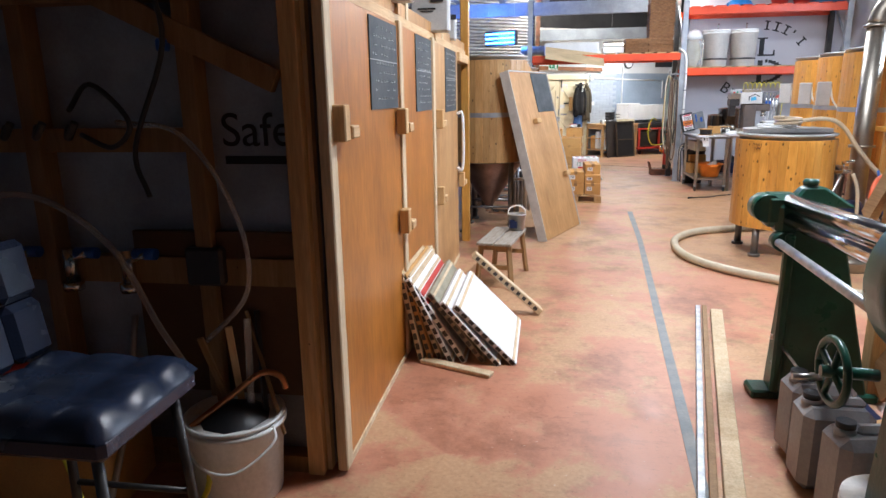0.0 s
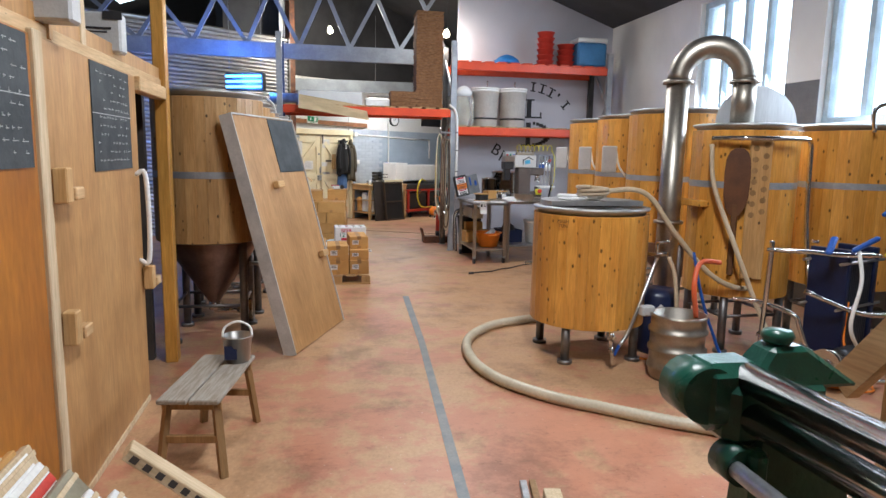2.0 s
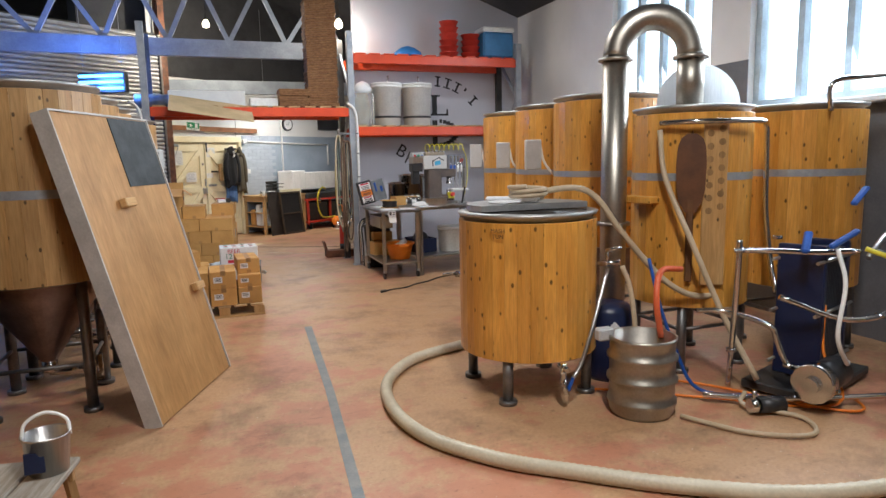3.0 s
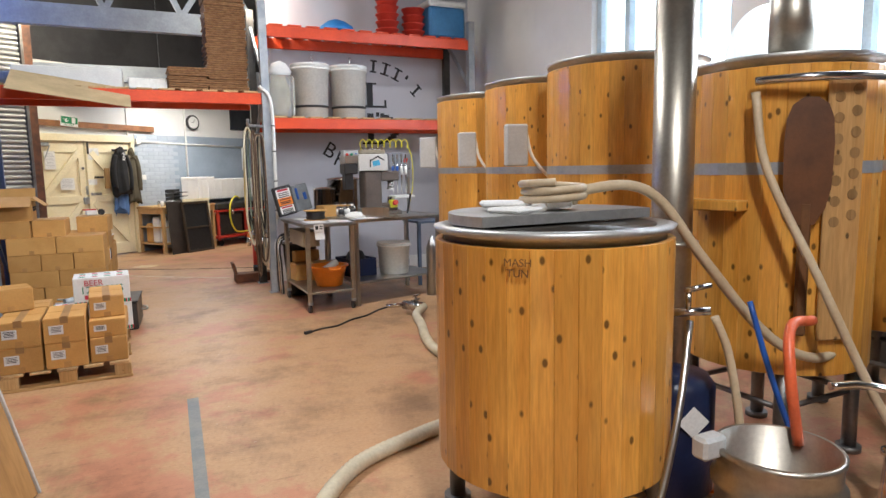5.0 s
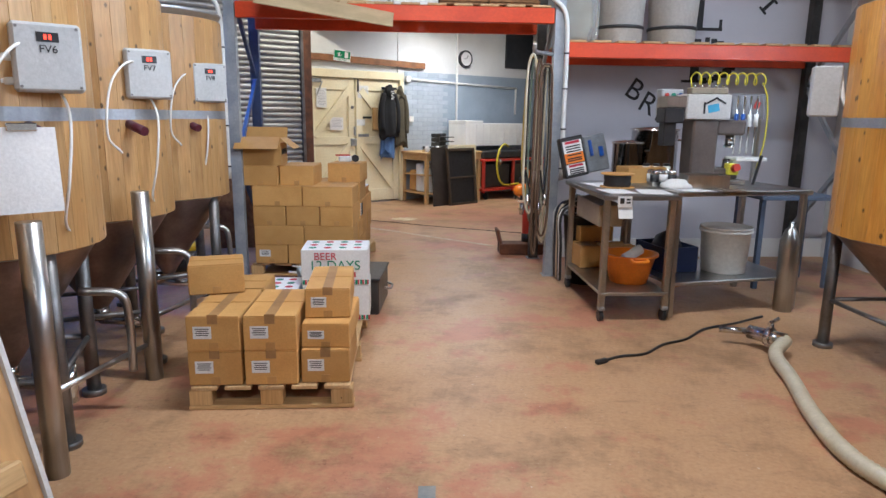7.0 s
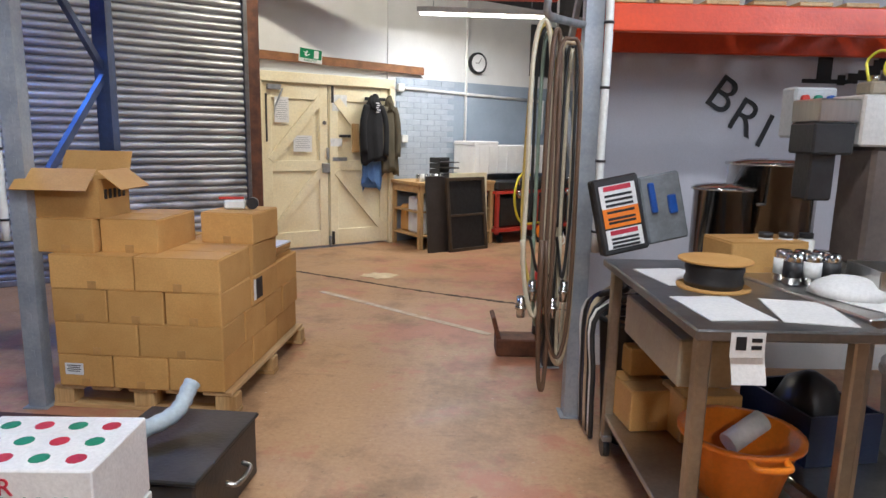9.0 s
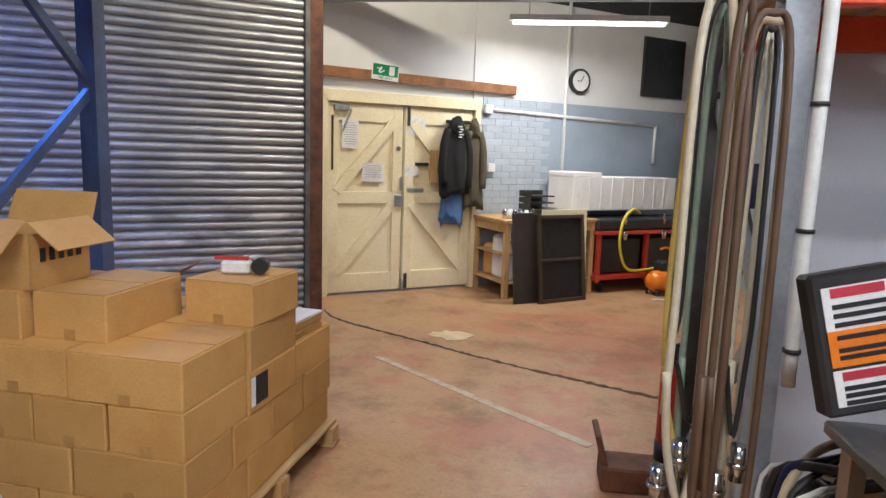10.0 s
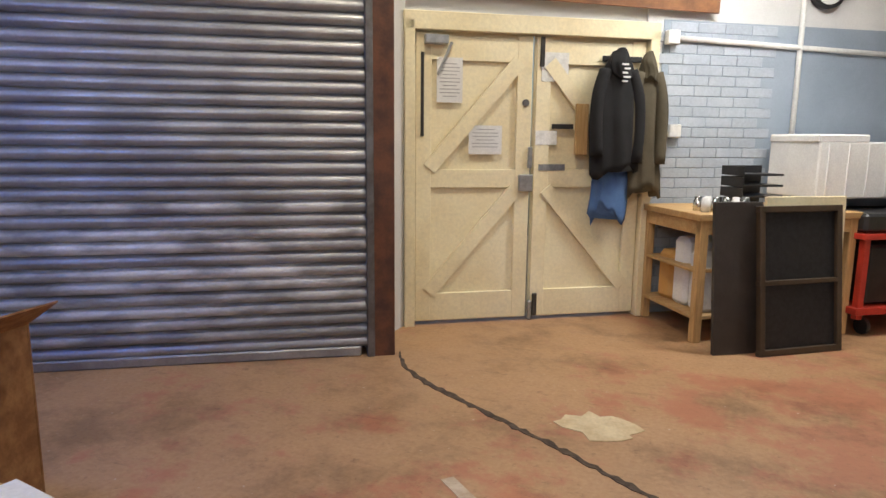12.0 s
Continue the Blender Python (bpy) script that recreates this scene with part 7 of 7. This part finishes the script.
part("hose", tube([(4.0, 8.12, 0.1), (3.86, 7.98, 0.06), (3.77, 7.67, 0.042), (3.6, 7.2, 0.042), (3.52, 6.8, 0.042), (3.58, 6.38, 0.042), (3.46, 5.9, 0.042), (3.15, 5.55, 0.042), (2.75, 5.42, 0.042), (2.3, 5.22, 0.042), (1.98, 4.8, 0.042), (1.88, 4.3, 0.042), (1.95, 3.82, 0.042), (2.2, 3.42, 0.042), (2.5, 3.15, 0.042), (2.9, 2.83, 0.042), (3.4, 2.55, 0.042), (4.1, 2.4, 0.042)], 0.042, 14, 26, 0.004), HOSE, bh)
part("coupling", cyls(((4.0, 8.12, 0.1), (3.86, 8.3, 0.1), 0.045), ((3.95, 8.18, 0.1), (3.93, 8.21, 0.1), 0.06), ((3.86, 8.3, 0.1), (3.7, 8.38, 0.09), 0.022), ((3.95, 8.2, 0.1), (3.95, 8.2, 0.2), 0.014), ((3.9, 8.15, 0.2), (4.02, 8.25, 0.2), 0.012)), STEEL_SHINY, bh)
rh = thing("red_hose", pose(4.08, 6.55, 0), "translucent red hoses dropping from a tank valve", "hose")
for k in range(2):
    part("hose", tube([(0.0, 0.1 * k, 0.86), (-0.08, 0.1 * k - 0.05, 0.84), (-0.1, -0.05, 0.6), (-0.08 + 0.04 * k, -0.25, 0.25), (-0.05, -0.6, 0.03), (0.1, -0.9, 0.02)], 0.018), mat("red_tube", (0.6, 0.12, 0.07), None, 5, 60, 0.3), rh)
part("valve", cyls(((0.1, 0.05, 0.86), (-0.04, 0.05, 0.86), 0.025), ((0, 0.05, 0.84), (0, 0.05, 0.92), 0.015)), STEEL_SHINY, rh)
mlid = thing("hose_coil", pose(2.93, 4.48, 1.312), "coil of pale hose and cloth lying on the mash tun", "hose")
part("coil", tube([(0.12 * math.cos(a * 0.8) * (1 + 0.1 * math.sin(a)), 0.12 * math.sin(a * 0.8), 0.02 + 0.004 * a) for a in range(22)], 0.016, 8, 3), SILICONE, mlid)
part("run", tube([(0.1, 0.0, 0.06), (0.35, -0.05, 0.08), (0.5, -0.1, 0.0), (0.65, -0.2, -0.25), (0.95, -0.3, -0.6), (1.25, -0.35, -0.72), (1.55, -0.3, -0.6), (1.62, -0.25, -0.35)], 0.022), SILICONE, mlid)
part("rag", boxes(((-0.1, 0.02, 0.0), (0.34, 0.16, 0.02), rot("Z", 20)), ((-0.16, 0.1, 0.018), (0.2, 0.12, 0.025), rot("Z", -25)), ((0.02, -0.02, 0.012), (0.14, 0.1, 0.03), rot("Z", 50)), bev=0.009), PAPER, mlid)
tvp = thing("tun_valve", pose(3.38, 4.22, 0.87), "steel side valve with a hose on the mash tun", "valve")
part("valve", cyls(((-0.04, 0.05, 0.0), (0.08, -0.08, 0.02), 0.018), ((0.02, -0.02, 0.0), (0.02, -0.02, 0.1), 0.012), ((0.0, -0.02, 0.1), (0.1, -0.06, 0.12), 0.012)), STEEL_SHINY, tvp)
part("hose", tube([(0.08, -0.1, 0.0), (0.12, -0.14, -0.15), (0.12, -0.2, -0.4), (0.1, -0.22, -0.5)], 0.017), SILICONE, tvp)
part("drop", tube([(0.0, -0.05, -0.02), (-0.16, -0.16, -0.3), (-0.3, -0.22, -0.58), (-0.38, -0.24, -0.68)], 0.014), STEEL, tvp)

kg = thing("open_keg", pose(3.35, 3.74, 0), "cut-open steel beer keg used as a grant", "keg")
part("shell", lathe([(0.18, 0.0), (0.196, 0.03), (0.2, 0.075), (0.213, 0.085), (0.213, 0.105), (0.2, 0.115), (0.2, 0.215), (0.216, 0.225), (0.216, 0.245), (0.2, 0.255), (0.2, 0.355), (0.216, 0.365), (0.216, 0.385), (0.2, 0.395), (0.2, 0.47), (0.208, 0.48), (0.208, 0.5), (0.19, 0.5), (0.19, 0.06), (0, 0.06)], n=36), STEEL_WARM, kg)
part("water", cyls(((0, 0, 0.3), (0, 0, 0.305), 0.188), n=32), mat("dark_wort", (0.08, 0.06, 0.04), None, 5, 60, 0.08), kg)
part("float_switch", boxes(((-0.2, 0.12, 0.5), (0.11, 0.07, 0.08)), bev=0.012), GREY_PLASTIC, kg)
part("red_hose", tube([(0.18, 0.05, 0.45), (0.16, 0.08, 0.7), (0.25, 0.15, 0.86), (0.45, 0.2, 0.85)], 0.02), mat("orange_hose", (0.75, 0.14, 0.05), None, 5, 60, 0.4), kg)
nd = thing("navy_drum", pose(3.55, 4.4, 0), "navy blue plastic drum with a warning diamond", "drum")
part("drum", lathe([(0.15, 0), (0.17, 0.03), (0.17, 0.5), (0.14, 0.55), (0.05, 0.56), (0, 0.56)], n=24), NAVY, nd)
part("diamond", boxes(((-0.06, -0.165, 0.38), (0.1, 0.004, 0.1), Matrix.Rotation(radians(-18), 3, "Z") @ rot("Y", 45))), PAPER, nd)

# heat exchanger and pump skid
hx = thing("heat_exchanger", pose(4.72, 3.72, 0, 0, 0, 20), "navy plate heat exchanger and pump skid with steel pipework", "heat exchanger")
part("end_plate", boxes(((-0.18, 0, 0.55), (0.05, 0.3, 0.9)), ((0.22, 0, 0.55), (0.05, 0.3, 0.9)), bev=0.008), NAVY, hx)
PACK = mat("dark_plate_pack", (0.06, 0.07, 0.09), None, 6, 60, 0.4, 0.6)
for k in range(12):
    part("exchanger_plate", boxes(((-0.13 + 0.028 * k, 0, 0.55), (0.02, 0.26, 0.82))), PACK, hx)
for z in (0.2, 0.55, 0.9):
    for y in (-0.14, 0.14):
        part("tie_bolt", cyls(((-0.3, y, z), (0.34, y, z), 0.012), n=8), STEEL, hx)
part("skid", boxes(((0, 0, 0.05), (0.9, 0.5, 0.06)), bev=0.01), BLACK_STEEL, hx)
part("motor", cyls(((-0.5, -0.25, 0.2), (-0.2, -0.25, 0.2), 0.1), n=24), BLACK, hx)
part("pump", cyls(((-0.6, -0.25, 0.2), (-0.5, -0.25, 0.2), 0.12), ((-0.64, -0.25, 0.2), (-0.6, -0.25, 0.2), 0.05), n=24), STEEL_SHINY, hx)
pw = thing("brew_pipework", pose(0, 0, 0), "polished steel brewing pipework with blue valves", "pipework")
for pts in ([(3.95, 3.95, 0.55), (4.1, 3.85, 0.55), (4.22, 3.6, 0.5), (4.25, 3.55, 0.4), (4.3, 3.5, 0.25), (4.45, 3.45, 0.22)],
            [(4.12, 3.75, 0.98), (4.3, 3.6, 0.98), (4.5, 3.5, 0.97), (4.7, 3.4, 0.98)],
            [(4.1, 3.8, 0.05), (4.1, 3.78, 0.3), (4.1, 3.75, 0.9), (4.1, 3.75, 1.05)],
            [(3.8, 3.7, 0.06), (4.1, 3.5, 0.06), (4.6, 3.3, 0.06), (5.4, 3.1, 0.06)],
            [(4.3, 3.6, 0.68), (4.6, 3.4, 0.55), (4.9, 3.35, 0.55), (5.1, 3.4, 0.62), (5.15, 3.45, 0.8)],
            [(3.91, 4.33, 1.83), (4.04, 4.12, 1.83), (4.3, 4.02, 1.83), (4.58, 4.07, 1.83), (4.68, 4.13, 1.8), (4.7, 4.14, 1.7), (4.7, 4.12, 1.2), (4.7, 4.05, 0.8), (4.6, 3.9, 0.62)],
            [(5.2, 4.05, 1.9), (5.2, 4.05, 2.1), (5.4, 3.95, 2.14), (5.75, 3.85, 2.14), (5.8, 3.85, 1.95), (5.75, 3.8, 1.3)]):
    part("pipe", tube(pts, 0.019, 12, 6), STEEL_SHINY, pw)
for p in ((4.1, 3.75, 0.98), (4.3, 3.5, 0.25), (4.45, 3.45, 0.22), (4.1, 3.5, 0.06), (4.9, 3.35, 0.55), (4.1, 3.78, 0.3), (4.7, 3.4, 0.98), (4.72, 4.02, 1.0), (4.6, 3.4, 0.06)):
    part("clamp", lathe([(0.019, -0.012), (0.034, -0.012), (0.034, 0.012), (0.019, 0.012)], p, 14), STEEL_SHINY, pw)
for p, a in (((4.42, 3.52, 1.04), 35), ((4.62, 3.42, 1.06), -30), ((5.1, 3.7, 1.3), 10)):
    part("blue_handle", boxes((p, (0.2, 0.05, 0.035), rz(a) @ rot("Y", -35)), bev=0.012), BLUE, pw)
for k, (pts, c, r) in enumerate((([(3.9, 4.32, 1.78), (3.9, 4.25, 1.45), (3.98, 4.05, 1.0), (4.1, 3.85, 0.5), (4.2, 3.65, 0.12)], SILICONE, 0.019),
                                 ([(4.72, 3.35, 1.0), (4.85, 3.2, 0.9), (4.95, 3.05, 0.6), (4.95, 2.9, 0.2), (4.8, 2.7, 0.03), (4.3, 2.4, 0.02), (3.9, 2.3, 0.02)], YELLOW, 0.016),
                                 ([(5.75, 3.8, 1.3), (5.45, 3.65, 1.12), (5.15, 3.55, 1.02), (4.95, 3.5, 0.9)], STEEL, 0.02),
                                 ([(3.5, 3.55, 0.02), (3.7, 3.2, 0.02), (4.0, 3.05, 0.02), (4.15, 3.25, 0.02), (3.95, 3.5, 0.04), (4.0, 3.55, 0.1)], SILICONE, 0.014),
                                 ([(3.6, 4.3, 0.02), (4.0, 3.95, 0.02), (4.4, 3.3, 0.02), (4.6, 3.2, 0.02), (4.7, 3.4, 0.02), (4.5, 3.55, 0.02)], ORANGE, 0.009),
                                 ([(3.2, 4.2, 0.02), (3.5, 4.0, 0.02), (3.9, 3.7, 0.02), (4.5, 3.3, 0.03), (4.6, 3.5, 0.3), (4.65, 3.55, 0.6)], ORANGE, 0.009))):
    h = thing("loose_hose", pose(0, 0, 0), ("pale silicone hose hanging from the kettle", "yellow water hose trailing to the floor", "grey hose from the far tank", "pale hose looped on the floor", "orange cable on the floor", "orange cable on the floor")[k], "hose" if k < 4 else "cable")
    part("line", tube(pts, r), c, h)
for pts, c, r, lab in (([(4.6, 3.45, 1.0), (4.5, 3.3, 0.8), (4.4, 3.25, 0.5), (4.55, 3.3, 0.3), (4.7, 3.4, 0.25)], WHITE_PLASTIC, 0.014, "white hose looping round the heat exchanger"),
                       ([(5.0, 3.5, 0.95), (5.2, 3.3, 0.85), (5.35, 3.2, 0.6), (5.2, 3.15, 0.4), (4.95, 3.2, 0.35)], BLACK, 0.016, "black hose looping round the heat exchanger"),
                       ([(3.7, 4.15, 0.9), (3.72, 4.05, 0.6), (3.78, 3.95, 0.3), (3.9, 3.85, 0.03), (4.2, 3.6, 0.02)], BLUE, 0.012, "blue water hose dropping to the floor")):
    h = thing("loose_hose", pose(0, 0, 0), lab, "hose")
    part("line", tube(pts, r), c, h)
sp_ = thing("small_pump", pose(3.98, 3.42, 0, 0, 0, -15), "small black transfer pump on the floor", "pump")
part("motor", cyls(((0, 0, 0.06), (0.16, 0, 0.06), 0.05), n=18), BLACK, sp_)
part("head", cyls(((-0.06, 0, 0.06), (0, 0, 0.06), 0.045), ((-0.03, 0, 0.09), (-0.03, 0, 0.16), 0.014), n=18), STEEL_SHINY, sp_)
kp_ = thing("drilled_paddle", pose(4.055, 4.17, 0, 0, 0, -40.5), "dark wooden mash paddle hung on the kettle", "paddle")
bm = bmesh.new()
side = [bm.verts.new((sx * w, -0.0125, z)) for sx, rows in ((1, ((0.035, 1.2), (0.075, 1.27), (0.095, 1.36), (0.1, 1.55), (0.092, 1.66), (0.07, 1.72), (0.03, 1.75))), (-1, ((0.03, 1.75), (0.07, 1.72), (0.092, 1.66), (0.1, 1.55), (0.095, 1.36), (0.075, 1.27), (0.035, 1.2)))) for w, z in rows]
bm.faces.new(side)
bmesh.ops.solidify(bm, geom=bm.faces[:], thickness=0.025)
part("blade", bm, mat("dark_wet_wood", (0.12, 0.045, 0.015), (0.08, 0.03, 0.01), 6, 60, 0.5), kp_)
part("shaft", boxes(((0, 0, 1.0), (0.05, 0.03, 0.6)), bev=0.01), mat("dark_wet_shaft", (0.14, 0.06, 0.02), None, 6, 60, 0.5), kp_)
bd = thing("hole_board", pose(4.205, 4.105, 0, 0, 0, -21), "pale board with two rows of branded round holes on the kettle", "board")
part("board", boxes(((0, 0.0, 1.25), (0.17, 0.02, 1.15)), bev=0.006), STAVE_PALE, bd)
for k in range(7):
    for x in (-0.04, 0.04):
        part("hole", cyls(((x, -0.0105, 1.75 - 0.09 * k + (0.03 if x > 0 else 0)), (x, -0.0125, 1.75 - 0.09 * k + (0.03 if x > 0 else 0)), 0.024), n=12), OLD_PINE, bd)
ks = solo("kettle_shelf", boxes(((0, 0, 0), (0.3, 0.14, 0.05)), bev=0.006), STAVE, "small wooden shelf on the kettle side", "shelf", "", pose(3.9, 4.52, 1.28, 0, 0, -80))
kl = thing("kettle_cover", pose(4.62, 4.75, 1.98), "half-round steel kettle cover standing on edge", "cover")
bm = bmesh.new()
vs = [bm.verts.new((0.42 * math.cos(a), 0, 0.34 * math.sin(a))) for a in [k * math.pi / 18 for k in range(19)]]
bm.faces.new(vs)
bmesh.ops.solidify(bm, geom=bm.faces[:], thickness=0.02)
part("disc", bm, STEEL, kl)

# fermenter pipework and cables
for k, y in enumerate(FVY):
    f = thing("fermenter_fittings", pose(-0.24, y, 0), "valves, cable and sample pipe on a fermenter", "fittings", "fermenter fittings")
    part("outlet", cyls(((0, 0, 0.3), (0, 0, 0.22), 0.05), ((0, 0, 0.22), (0.3, -0.05, 0.22), 0.03), ((0.3, -0.05, 0.14), (0.3, -0.05, 0.32), 0.035)), STEEL_SHINY, f)
    part("cable", tube([(0.4, -0.12, 1.6), (0.5, -0.2, 1.45), (0.5, -0.25, 1.2), (0.44, -0.2, 1.0), (0.42, -0.05, 0.95), (0.44, 0.1, 1.1)], 0.006), WHITE_PLASTIC, f)
    part("probe", cyls(((0.36, -0.26, 1.4), (0.48, -0.34, 1.36), 0.025)), MAROON, f)
    part("box_cable", tube([(0.44, -0.1, 1.66), (0.42, -0.3, 1.72), (0.36, -0.42, 1.6), (0.34, -0.46, 1.35), (0.38, -0.4, 1.25)], 0.006), WHITE_PLASTIC, f)
    part("drain_pipe", tube([(0.3, 0.12, 0.62), (0.46, 0.16, 0.6), (0.5, 0.17, 0.5), (0.5, 0.17, 0.2)], 0.02), STEEL, f)
cbd = thing("clipboard", pose(0.19, 6.93, 1.24, -4, 0, 38), "clipboard with a white record sheet on a fermenter", "clipboard")
part("sheet", boxes(((0, 0, 0), (0.22, 0.006, 0.32))), PAPER, cbd)
part("clip", boxes(((0, -0.006, 0.16), (0.1, 0.012, 0.03)), bev=0.003), STEEL_SHINY, cbd)
for k, (x0, y0, x1, y1) in enumerate(((0.21, 7.9, 0.21, 9.0), (0.19, 6.9, 0.19, 7.9))):
    solo("leg_post", cyls(((x0, y0, 0), (x0, y0, 1.05), 0.045), ((x0, y0, 0.35), (x1, y1, 0.2), 0.014), n=18), STEEL, "thick dull steel support post between fermenters", "post", "", None, "fermenter posts")
pjt = thing("pallet_truck", pose(-0.55, 10.6, 0, 0, 0, 40), "yellow pallet truck parked behind the rack post", "pallet truck")
part("body", boxes(((0, 0, 0.15), (0.35, 0.3, 0.2)), bev=0.03), mat("yellow_enamel", (0.7, 0.45, 0.02), None, 6, 60, 0.4), pjt)
part("wheel", cyls(((-0.12, -0.18, 0.09), (0.12, -0.18, 0.09), 0.09), n=20), BLACK, pjt)
part("handle", tube([(0, -0.1, 0.25), (0.02, -0.2, 0.7), (0.03, -0.25, 1.1)], 0.02), BLACK, pjt)

fc = thing("floor_cable", pose(0, 0, 0), "dark cable snaking over the floor to the steel bench", "cable")
part("cable", tube([(2.82, 8.05, 0.008), (2.95, 8.12, 0.008), (3.12, 8.16, 0.008), (3.3, 8.32, 0.008), (3.5, 8.42, 0.008), (3.72, 8.62, 0.008), (4.0, 8.74, 0.008), (4.3, 8.9, 0.008)], 0.009), BLACK, fc)
part("plug", boxes(((2.8, 8.03, 0.014), (0.09, 0.035, 0.028), rot("Z", 28)), bev=0.008), BLACK, fc)
